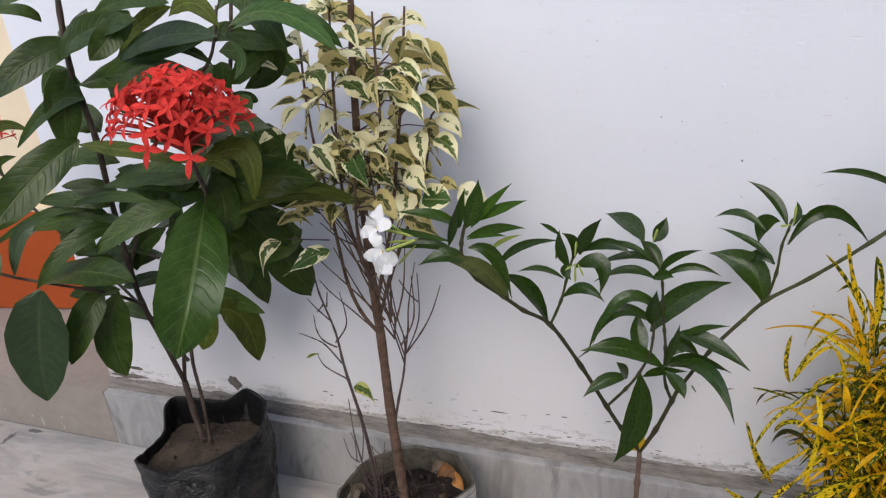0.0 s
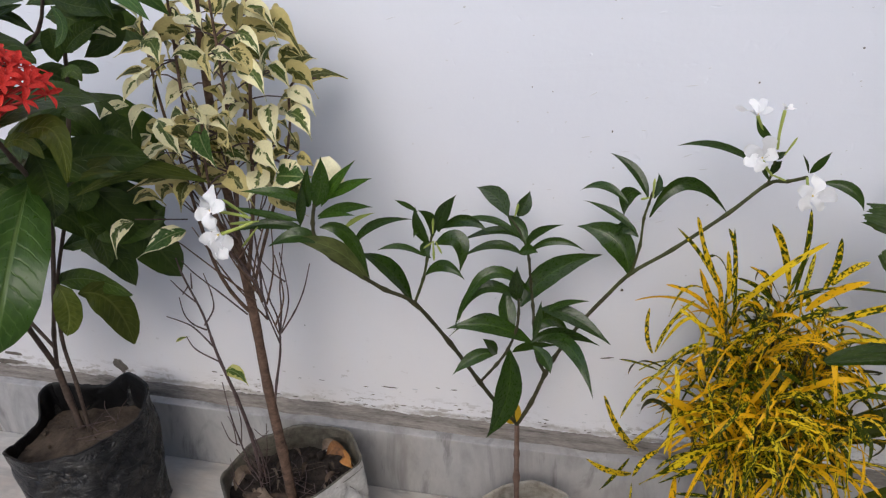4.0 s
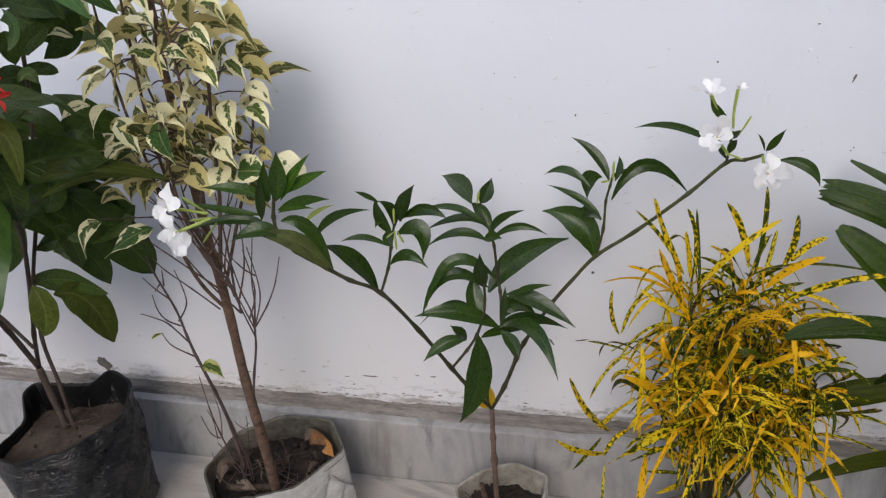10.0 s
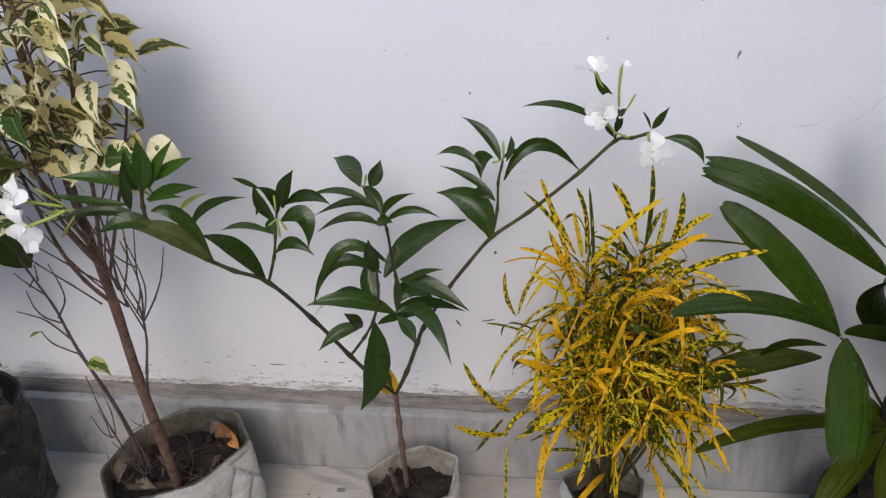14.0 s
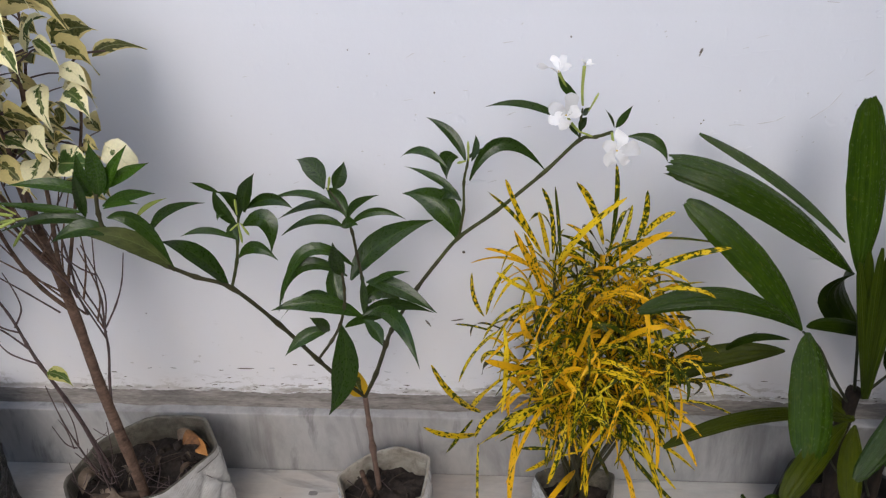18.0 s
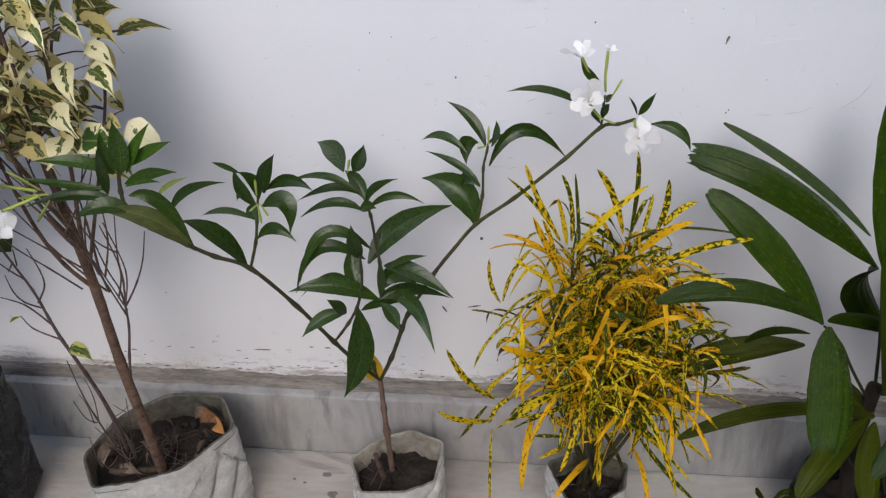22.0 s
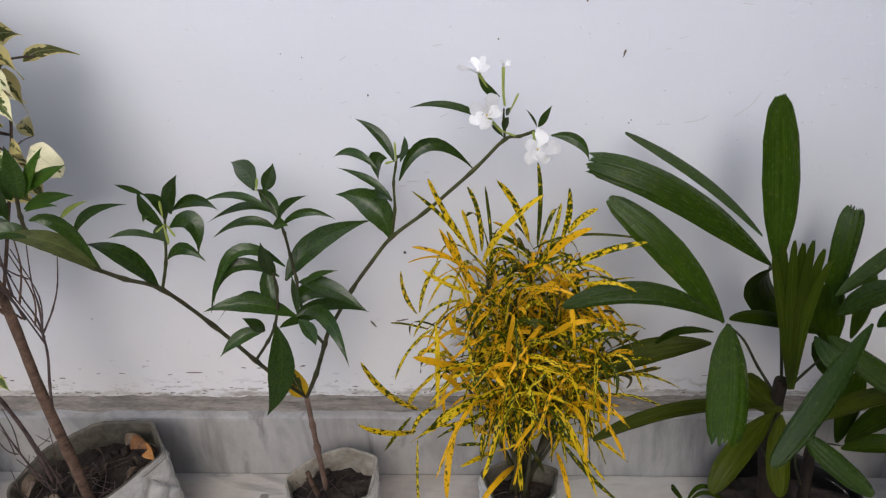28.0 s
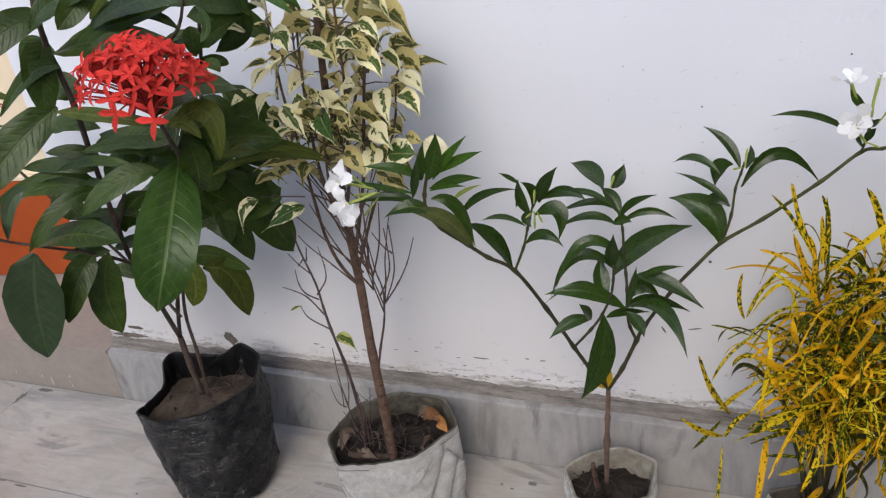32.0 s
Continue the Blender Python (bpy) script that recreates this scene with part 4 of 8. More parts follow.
# ---- loose mat by the door ----
def doormat():
    mat = new("doormat")
    mat.location = (-0.74, -0.5, 0)
    tagged(mat, "orange brown coir doormat on the marble floor", "doormat")
    x0, x1, y0, y1, r = -1.1, -0.374, -0.75, -0.252, 0.03
    rim = []
    for cx, cy, a0 in ((x1 - r, y1 - r, 0), (x0 + r, y1 - r, 90), (x0 + r, y0 + r, 180), (x1 - r, y0 + r, 270)):
        rim += [(cx + r * math.cos(radians(a0 + 15 * k)), cy + r * math.sin(radians(a0 + 15 * k))) for k in range(7)]
    bm = bmesh.new()
    low = [bm.verts.new((px, py, 0.0005)) for px, py in rim]
    high = [bm.verts.new((px, py, 0.005)) for px, py in rim]
    for k in range(len(rim)):
        bm.faces.new((low[k], low[(k + 1) % len(rim)], high[(k + 1) % len(rim)], high[k]))
    bm.faces.new(high)
    part("backing", bm, DARK_EDGE, mat, "dark rubber backing", smooth=False)
    rng = random.Random(5)
    verts, faces = [], []
    for i in range(22000):
        px, py = rng.uniform(x0 + 0.01, x1 - 0.006), rng.uniform(y0 + 0.01, y1 - 0.006)
        if i % 2:
            px, py = rng.uniform(-0.5, x1 - 0.006), rng.uniform(-0.4, y1 - 0.006)
        if px > x1 - r and py > y1 - r and math.hypot(px - x1 + r, py - y1 + r) > r - 0.005:
            continue
        a, h, w = rng.uniform(0, 6.28), rng.uniform(0.004, 0.008), 0.0014
        dx, dy = math.cos(a) * w, math.sin(a) * w
        lx, ly = rng.uniform(-0.006, 0.006), rng.uniform(-0.006, 0.006)
        n = len(verts)
        verts += [(px - dx, py - dy, 0.004), (px + dx, py + dy, 0.004), (px + lx + dx * 0.6, py + ly + dy * 0.6, 0.004 + h), (px + lx - dx * 0.6, py + ly - dy * 0.6, 0.004 + h)]
        faces.append((n, n + 1, n + 2, n + 3))
    tagged(sheet("pile", verts, faces, COIR, mat), "orange coir pile", kind="stuff")


doormat()


def smudge(x, y, w, h, seed):
    """A dark worn patch on the floor slabs."""
    n = 16
    verts, faces = [Vector((x, y, 0.0011))], []
    for k in range(n):
        a = 2 * math.pi * k / n
        r = 1 + 0.5 * noise.noise(Vector((math.cos(a) * 1.6 + seed * 5, math.sin(a) * 1.6, seed)))
        verts.append(Vector((x + w * 0.5 * r * math.cos(a), y + h * 0.5 * r * math.sin(a), 0.0006)))
    faces = [(0, 1 + k, 1 + (k + 1) % n) for k in range(n)]
    sheet("grime_patch", verts, faces, GRIME, floor)


for n, (gx, gy, gw, gh) in enumerate(((-0.335, -0.221, 0.034, 0.009), (-0.296, -0.224, 0.026, 0.010), (-0.272, -0.226, 0.02, 0.008), (-0.238, -0.224, 0.026, 0.006), (-0.19, -0.227, 0.02, 0.004), (-0.372, -0.16, 0.005, 0.05), (-0.371, -0.06, 0.012, 0.03), (-0.40, -0.09, 0.006, 0.004), (-0.34, -0.033, 0.03, 0.008), (0.0, -0.2, 0.004, 0.003), (0.505, -0.07, 0.004, 0.003), (0.52, -0.075, 0.005, 0.003), (0.545, -0.06, 0.012, 0.008), (0.56, -0.09, 0.014, 0.01), (-0.2, -0.29, 0.05, 0.004), (-0.25, -0.27, 0.05, 0.003))):
    smudge(gx, gy, gw, gh, n)


def pale_streak(name, points, w, seed, material=None):
    """A ragged pale line of grout or a scratch along the floor."""
    rng = random.Random(seed)
    line = [p for p, _ in smoothed([(px, py, 0.0) for px, py in points], 18)]
    verts, faces = [], []
    for i, p in enumerate(line):
        d = (line[min(i + 1, len(line) - 1)] - line[max(i - 1, 0)]).normalized()
        side = Vector((-d.y, d.x, 0))
        half = w * 0.5 * rng.uniform(0.25, 1.3) * (0.2 if i in (0, len(line) - 1) else 1)
        shift = side * rng.uniform(-0.3, 0.3) * w
        verts += [p + shift - side * half + Vector((0, 0, 0.0007)), p + shift + side * half + Vector((0, 0, 0.0009))]
        if i:
            a = 2 * i - 2
            faces.append((a, a + 1, a + 3, a + 2))
    sheet(name, verts, faces, material or SCUFF, floor)


pale_streak("grout_line", ((-0.372, -0.024), (-0.373, -0.1), (-0.371, -0.16), (-0.372, -0.221)), 0.004, 1)
pale_streak("grout_line", ((-0.371, -0.224), (-0.372, -0.3), (-0.371, -0.36)), 0.0035, 2)


for n, (sx, sy, ex, ey, w) in enumerate(((0.185, -0.20, 0.262, -0.085, 0.003), (0.205, -0.205, 0.268, -0.11, 0.0022), (0.222, -0.20, 0.272, -0.13, 0.003), (0.195, -0.16, 0.225, -0.12, 0.004), (0.235, -0.215, 0.285, -0.15, 0.002), (0.21, -0.23, 0.232, -0.2, 0.004), (-0.352, -0.06, -0.372, -0.09, 0.008), (-0.33, -0.05, -0.36, -0.052, 0.004))):
    pale_streak("scratch", ((sx, sy), ((sx + ex) / 2 + 0.004, (sy + ey) / 2), (ex, ey)), w, n + 30)


def drip(x, z0, z1, w, seed):
    """A dried run of white paint on the threshold's face."""
    rng = random.Random(seed)
    verts, faces = [], []
    for i in range(9):
        f = i / 8
        half = w * rng.uniform(0.2, 0.8) * (0.3 if i in (0, 8) else 1)
        px, pz = x + rng.uniform(-0.3, 0.3) * w, z1 + (z0 - z1) * f
        verts += [(px - half, -0.0209, pz), (px, -0.0217, pz), (px + half, -0.0209, pz)]
        if i:
            a = 3 * i - 3
            faces += [(a, a + 1, a + 4, a + 3), (a + 1, a + 2, a + 5, a + 4)]
    sheet("paint_drip", verts, faces, SCUFF, threshold)


for n, (dx, d0, d1, dw) in enumerate(((-0.33, 0.004, 0.022, 0.003), (-0.285, 0.006, 0.014, 0.0035), (-0.288, 0.016, 0.02, 0.002), (-0.283, 0.028, 0.034, 0.002), (-0.41, 0.02, 0.03, 0.002), (-0.35, 0.02, 0.024, 0.0025))):
    drip(dx, d0, d1, dw, n)


# ---- marble floor slabs ----
def slab(x0, x1, y0, y1):
    g = 0.0007
    return part("slab", box(x0 + g, x1 - g, y0 + g, y1 - g, -0.0011, random.uniform(-0.0002, 0.0002), 0.0005), FLOOR, floor, smooth=False)


ROWS = (-0.0225, -0.222, -0.70, -1.18, -1.649)
COLUMNS = (-6.0, -5.0, -4.0, -3.0, -2.0, -1.4, -0.80, -0.372, 0.64, 1.499)
for cx0, cx1 in zip(COLUMNS, COLUMNS[1:]):
    for cy1, cy0 in zip(ROWS, ROWS[1:]):
        slab(cx0, cx1, cy0, cy1)
# ---- plants ----
def grown(parent, name, r0, r1, points, material, knots=0.0, sides=8):
    return tube(name, points, r0, r1, material, parent, sides, 5, knots)


# red ixora in a black bag
IXORA = plant("ixora_plant", 0.11, -0.13, "red flowering ixora in a black polythene bag", "potted plant")
grow_bag(IXORA, (0.121, -0.139, 0.065, 0.073), ((0.044, -0.194, 0.152), (0.094, -0.206, 0.152), (0.148, -0.180, 0.156), (0.184, -0.118, 0.160), (0.166, -0.066, 0.170), (0.128, -0.054, 0.181), (0.098, -0.066, 0.160), (0.064, -0.076, 0.166), (0.028, -0.086, 0.172), (0.026, -0.106, 0.168), (0.034, -0.124, 0.139), (0.036, -0.166, 0.140)), BLACK_BAG, DRY_SOIL, 0.127, 1, 34, 0.007, label="crumpled black polythene grow bag")


IXORA_LINES = []


def ixora_stem(name, r0, r1, *points):
    grown(IXORA, name, r0 * 0.7, r1 * 0.75, points, DARK_BARK, 0.2)
    if len(points) > 6:
        IXORA_LINES.append([q for q, _ in smoothed(points, 2) if q.z > 0.3])


def ixora(base, mid, tip, width, turn, kind=""):
    m = {"bright": IXORA_FRESH, "olive": IXORA_OLIVE, "blue": IXORA_SHEEN}.get(kind, IXORA_LEAF)
    blade("leaf", base, mid, tip, width, turn + random.uniform(-8, 8), "oblong", m, IXORA, 0.3, 0.06, rows=12, cols=6, curl=0.12)


def floret_mesh(seed, open_=1.0):
    """One four-petalled red floret: narrow tube along +z and pointed petals."""
    rng = random.Random(seed)
    verts, faces, uvs = [], [], []
    for k in range(4):
        a = math.pi / 2 * k + rng.uniform(-0.15, 0.15)
        out, side = Vector((math.cos(a), math.sin(a), 0)), Vector((-math.sin(a), math.cos(a), 0))
        droop = rng.uniform(-0.35, 0.25) * open_
        n = len(verts)
        for i in range(6):
            s = i / 5
            w = 0.185 * float(np.interp(s, *PROFILES["pointed"]))
            p = out * (s * open_) + Vector((0, 0, 0.22 * math.sin(s * 2.4) + droop * s * s))
            for u in (-1, 0, 1):
                verts.append(p + side * (u * w) + Vector((0, 0, 0.06 * abs(u))))
                uvs.append((0.5 + 0.5 * u, s))
        for i in range(5):
            for j in range(2):
                q = n + i * 3 + j
                faces.append((q, q + 1, q + 4, q + 3))
    me = bpy.data.meshes.new("floret")
    me.from_pydata(verts, [], faces)
    layer = me.uv_layers.new(name="UVMap")
    index = np.empty(len(me.loops), dtype=np.int32)
    me.loops.foreach_get("vertex_index", index)
    layer.data.foreach_set("uv", np.asarray(uvs, dtype=np.float32)[index].ravel())
    me.polygons.foreach_set("use_smooth", np.ones(len(me.polygons), dtype=bool))
    me.materials.append(PETAL_RED)
    return me


FLORETS = [floret_mesh(k, 1.0 if k < 5 else 0.75) for k in range(7)]


def ixora_cluster(foot, top, width, count, size):
    """A domed head of florets on thin red tubes."""
    rng = random.Random(count)
    foot, top = Vector(foot), Vector(top)
    tubes_v, tubes_f, spots = [], [], []
    high = (top - foot).length
    centre = foot + (top - foot) * 0.25
    for k in range(count):
        f = (k + 0.5) / count
        a = k * 2.39996
        r = math.sqrt(f)
        p = Vector((r * math.cos(a) * width * 0.46, r * math.sin(a) * width * 0.36, high * (1.1 - 0.58 * r ** 2.6) + rng.uniform(-0.008, 0.005)))
        p += Vector((top.x - foot.x, top.y - foot.y, 0)) * min(1.0, p.z / high)
        spot = foot + p
        mid = foot + Vector((p.x * 0.42, p.y * 0.42, p.z * 0.62))
        v, g = tube_data((foot, mid, spot), 0.0011 * size, 0.0006, 5, 3)
        tubes_f += [tuple(i + len(tubes_v) for i in q) for q in g]
        tubes_v += v
        spots.append((spot, (spot - centre).normalized()))
    head = sheet("flower_head", tubes_v, tubes_f, RED_TUBE, IXORA, None, "domed cluster of red florets")
    for k, (spot, way) in enumerate(spots):
        way = (way + Vector((rng.uniform(-0.35, 0.35), rng.uniform(-0.4, 0.25), rng.uniform(-0.1, 0.45)))).normalized()
        ob = new("floret", FLORETS[rng.randrange(7)])
        ob.parent = head
        s = rng.uniform(0.0095, 0.0128) * size
        ob.matrix_basis = Matrix.Translation(spot) @ way.to_track_quat("Z", "Y").to_matrix().to_4x4() @ Matrix.Rotation(rng.uniform(0, 6.28), 4, "Z") @ Matrix.Scale(s, 4)


ixora_stem("trunk", 0.0062, 0.0055, (0.096, -0.122, 0.086), (0.093, -0.120, 0.131), (0.081, -0.112, 0.177), (0.073, -0.106, 0.215))
ixora_stem("branch", 0.0046, 0.0030, (0.073, -0.106, 0.215), (0.073, -0.125, 0.290), (0.079, -0.147, 0.353), (0.098, -0.170, 0.412), (0.111, -0.183, 0.464), (0.128, -0.200, 0.510), (0.152, -0.222, 0.571), (0.161, -0.235, 0.609), (0.163, -0.240, 0.636), (0.178, -0.250, 0.682), (0.183, -0.250, 0.709))
ixora_stem("branch", 0.0040, 0.0022, (0.073, -0.106, 0.215), (0.078, -0.098, 0.263), (0.110, -0.110, 0.325), (0.199, -0.170, 0.444), (0.291, -0.262, 0.532), (0.311, -0.290, 0.562), (0.321, -0.310, 0.589))
ixora_stem("stem", 0.0036, 0.0024, (0.107, -0.120, 0.087), (0.105, -0.120, 0.133), (0.098, -0.110, 0.198), (0.089, -0.100, 0.256), (0.121, -0.110, 0.343), (0.185, -0.130, 0.448), (0.235, -0.145, 0.552), (0.256, -0.150, 0.615), (0.272, -0.150, 0.686))
ixora_stem("branch", 0.0030, 0.0018, (0.119, -0.140, 0.275), (0.096, -0.140, 0.310), (0.061, -0.135, 0.345), (0.028, -0.130, 0.372), (0.005, -0.135, 0.405), (-0.022, -0.140, 0.434), (-0.043, -0.145, 0.462), (-0.067, -0.150, 0.501), (-0.087, -0.150, 0.532))
ixora_stem("branch", 0.0028, 0.0016, (0.091, -0.160, 0.361), (0.085, -0.180, 0.380), (0.071, -0.210, 0.403), (0.046, -0.235, 0.421), (0.009, -0.245, 0.431), (-0.029, -0.260, 0.454), (-0.052, -0.270, 0.474), (-0.082, -0.280, 0.498), (-0.136, -0.280, 0.517))
ixora_stem("branch", 0.0022, 0.0012, (0.123, -0.150, 0.416), (0.100, -0.160, 0.427), (0.037, -0.170, 0.422))
ixora_stem("branch", 0.0030, 0.0020, (0.098, -0.170, 0.412), (0.134, -0.160, 0.491), (0.174, -0.150, 0.583), (0.234, -0.150, 0.626), (0.255, -0.150, 0.677))
ixora((0.289, -0.262, 0.533), (0.313, -0.325, 0.493), (0.303, -0.350, 0.437), 0.0497, -30, "bright")
ixora((0.162, -0.250, 0.578), (0.133, -0.282, 0.551), (0.106, -0.315, 0.513), 0.0365, -33)
ixora((0.061, -0.250, 0.421), (0.044, -0.258, 0.365), (0.040, -0.267, 0.295), 0.0578, -46, "blue")
ixora((0.095, -0.190, 0.392), (0.075, -0.195, 0.342), (0.084, -0.200, 0.289), 0.0401, -42, "shade")
ixora((0.165, -0.130, 0.344), (0.186, -0.111, 0.325), (0.183, -0.092, 0.254), 0.0383, -45, "olive")
ixora((0.187, -0.130, 0.401), (0.215, -0.120, 0.394), (0.224, -0.110, 0.349), 0.0310, -24, "shade")
ixora((0.228, -0.140, 0.480), (0.258, -0.120, 0.421), (0.277, -0.100, 0.361), 0.0464, -29, "shade")
ixora((0.205, -0.140, 0.459), (0.236, -0.125, 0.429), (0.282, -0.110, 0.434), 0.0395, -5, "shade")
ixora((0.228, -0.120, 0.481), (0.253, -0.110, 0.445), (0.277, -0.100, 0.442), 0.0390, -12, "shade")
ixora((0.289, -0.240, 0.511), (0.351, -0.250, 0.545), (0.400, -0.205, 0.519), 0.0125, 20, "olive")
ixora((0.202, -0.290, 0.586), (0.261, -0.300, 0.585), (0.324, -0.310, 0.581), 0.0127, -5, "olive")
ixora((0.320, -0.300, 0.574), (0.364, -0.305, 0.590), (0.370, -0.310, 0.555), 0.0186, -9, "olive")
ixora((0.330, -0.310, 0.579), (0.345, -0.310, 0.583), (0.358, -0.310, 0.571), 0.0102, -5, "olive")
ixora((0.309, -0.270, 0.561), (0.309, -0.265, 0.534), (0.300, -0.260, 0.502), 0.0263, -40, "shade")
ixora((0.201, -0.240, 0.615), (0.241, -0.255, 0.633), (0.283, -0.270, 0.637), 0.0136, 10)
ixora((0.184, -0.250, 0.656), (0.166, -0.275, 0.650), (0.132, -0.300, 0.621), 0.0270, -33)
ixora((0.170, -0.240, 0.611), (0.138, -0.245, 0.607), (0.089, -0.250, 0.569), 0.0152, -25)
ixora((0.138, -0.200, 0.572), (0.122, -0.200, 0.584), (0.101, -0.200, 0.578), 0.0296, 4, "shade")
ixora((0.125, -0.200, 0.472), (0.103, -0.230, 0.470), (0.068, -0.260, 0.428), 0.0192, -24)
ixora((0.235, -0.230, 0.511), (0.204, -0.250, 0.506), (0.168, -0.270, 0.479), 0.0247, -16)
ixora((0.038, -0.160, 0.417), (0.024, -0.160, 0.435), (0.009, -0.160, 0.449), 0.0312, 29, "shade")
ixora((0.120, -0.160, 0.426), (0.084, -0.165, 0.431), (0.028, -0.170, 0.420), 0.0099, 3, "shade")
ixora((0.114, -0.190, 0.476), (0.078, -0.215, 0.496), (-0.010, -0.240, 0.454), 0.0106, 0)
ixora((0.064, -0.220, 0.478), (0.040, -0.235, 0.475), (0.030, -0.250, 0.432), 0.0148, -33, "blue")
ixora((-0.059, -0.170, 0.473), (-0.073, -0.175, 0.468), (-0.067, -0.180, 0.448), 0.0162, -43, "shade")
ixora((-0.088, -0.150, 0.531), (-0.110, -0.155, 0.535), (-0.151, -0.160, 0.517), 0.0138, -11, "olive")
ixora((-0.081, -0.150, 0.537), (-0.050, -0.150, 0.562), (-0.010, -0.150, 0.558), 0.0112, 14, "olive")
ixora((-0.067, -0.150, 0.503), (-0.068, -0.150, 0.520), (-0.040, -0.150, 0.528), 0.0090, 39, "shade")
ixora((-0.061, -0.160, 0.508), (-0.095, -0.180, 0.495), (-0.149, -0.200, 0.441), 0.0243, -30)
ixora((-0.090, -0.170, 0.504), (-0.126, -0.185, 0.490), (-0.160, -0.200, 0.483), 0.0177, -16, "olive")
ixora((0.141, -0.200, 0.526), (0.207, -0.220, 0.540), (0.274, -0.240, 0.543), 0.0247, -4, "shade")
ixora((0.168, -0.170, 0.502), (0.135, -0.170, 0.494), (0.106, -0.170, 0.476), 0.0306, -11, "shade")
ixora((0.124, -0.200, 0.496), (0.101, -0.210, 0.506), (0.053, -0.220, 0.504), 0.0178, 1, "shade")
ixora((0.140, -0.200, 0.511), (0.121, -0.210, 0.521), (0.092, -0.220, 0.522), 0.0142, 0, "shade")
ixora((0.141, -0.190, 0.539), (0.109, -0.195, 0.546), (0.085, -0.200, 0.537), 0.0201, -4, "shade")
ixora((0.152, -0.150, 0.468), (0.160, -0.150, 0.433), (0.130, -0.150, 0.379), 0.0389, -39, "shade")
ixora((0.152, -0.140, 0.361), (0.161, -0.145, 0.333), (0.152, -0.150, 0.302), 0.0276, -34, "olive")
ixora((0.125, -0.150, 0.394), (0.098, -0.150, 0.388), (0.059, -0.150, 0.374), 0.0176, 0, "shade")
ixora((0.141, -0.150, 0.453), (0.106, -0.155, 0.432), (0.097, -0.160, 0.404), 0.0237, -27, "shade")
ixora((0.082, -0.160, 0.454), (0.049, -0.160, 0.415), (0.034, -0.160, 0.383), 0.0191, -38, "shade")
ixora((0.098, -0.190, 0.395), (0.067, -0.195, 0.393), (0.034, -0.200, 0.386), 0.0159, 2, "shade")
ixora((0.243, -0.120, 0.564), (0.273, -0.110, 0.525), (0.275, -0.100, 0.483), 0.0371, -24, "shade")
ixora((0.151, -0.220, 0.619), (0.124, -0.220, 0.631), (0.101, -0.220, 0.610), 0.0119, -12, "shade")
ixora((0.158, -0.200, 0.616), (0.175, -0.200, 0.602), (0.165, -0.200, 0.594), 0.0198, -32, "shade")
ixora((-0.101, -0.280, 0.526), (-0.034, -0.290, 0.516), (-0.031, -0.300, 0.455), 0.0264, -39)
ixora((-0.040, -0.250, 0.458), (0.008, -0.260, 0.464), (0.028, -0.270, 0.434), 0.0296, -31, "bright")
ixora((-0.102, -0.270, 0.463), (-0.158, -0.275, 0.435), (-0.226, -0.280, 0.383), 0.0139, -25, "blue")
ixora((-0.224, -0.280, 0.384), (-0.250, -0.280, 0.351), (-0.267, -0.280, 0.317), 0.0072, -61)
ixora((0.002, -0.250, 0.422), (-0.053, -0.255, 0.368), (-0.102, -0.260, 0.287), 0.0093, -41, "shade")
ixora((-0.138, -0.280, 0.536), (-0.100, -0.280, 0.566), (-0.047, -0.280, 0.578), 0.0133, 24)
ixora((-0.112, -0.280, 0.509), (-0.139, -0.285, 0.502), (-0.182, -0.290, 0.471), 0.0158, -25)
ixora((-0.053, -0.250, 0.446), (-0.066, -0.250, 0.440), (-0.082, -0.250, 0.439), 0.0129, 2, "bright")
ixora((-0.183, -0.280, 0.499), (-0.144, -0.285, 0.551), (-0.072, -0.290, 0.614), 0.0156, 61, "olive")
ixora((0.185, -0.270, 0.649), (0.227, -0.280, 0.670), (0.286, -0.290, 0.678), 0.0218, 19)
ixora((0.199, -0.220, 0.640), (0.260, -0.235, 0.661), (0.321, -0.250, 0.661), 0.0200, 11, "blue")
ixora((0.276, -0.200, 0.632), (0.235, -0.200, 0.649), (0.170, -0.200, 0.637), 0.0101, -6, "shade")
ixora((0.309, -0.220, 0.664), (0.371, -0.245, 0.677), (0.430, -0.270, 0.651), 0.0157, 2, "bright")
ixora((0.201, -0.220, 0.648), (0.233, -0.225, 0.671), (0.270, -0.230, 0.682), 0.0141, 30, "olive")
ixora((0.263, -0.170, 0.640), (0.283, -0.165, 0.637), (0.295, -0.160, 0.618), 0.0190, -3, "shade")
ixora((0.263, -0.170, 0.631), (0.263, -0.170, 0.621), (0.262, -0.170, 0.603), 0.0171, -36, "shade")
ixora((0.157, -0.250, 0.676), (0.151, -0.260, 0.686), (0.133, -0.270, 0.686), 0.0097, -11)
ixora((0.241, -0.200, 0.673), (0.267, -0.200, 0.683), (0.289, -0.200, 0.663), 0.0161, 4, "olive")
ixora((0.197, -0.240, 0.678), (0.248, -0.250, 0.690), (0.292, -0.260, 0.687), 0.0160, 11)
ixora((0.290, -0.200, 0.676), (0.318, -0.210, 0.693), (0.354, -0.220, 0.688), 0.0203, 17, "shade")
ixora_cluster((0.320, -0.310, 0.589), (0.329, -0.324, 0.635), 0.108, 104, 0.94)
ixora_cluster((-0.087, -0.150, 0.532), (-0.097, -0.155, 0.575), 0.096, 64, 0.66)
ixora((0.272, -0.200, 0.653), (0.234, -0.210, 0.645), (0.195, -0.220, 0.638), 0.0122, -17, "shade")
ixora((0.272, -0.140, 0.655), (0.295, -0.135, 0.628), (0.256, -0.130, 0.599), 0.0245, -37, "shade")
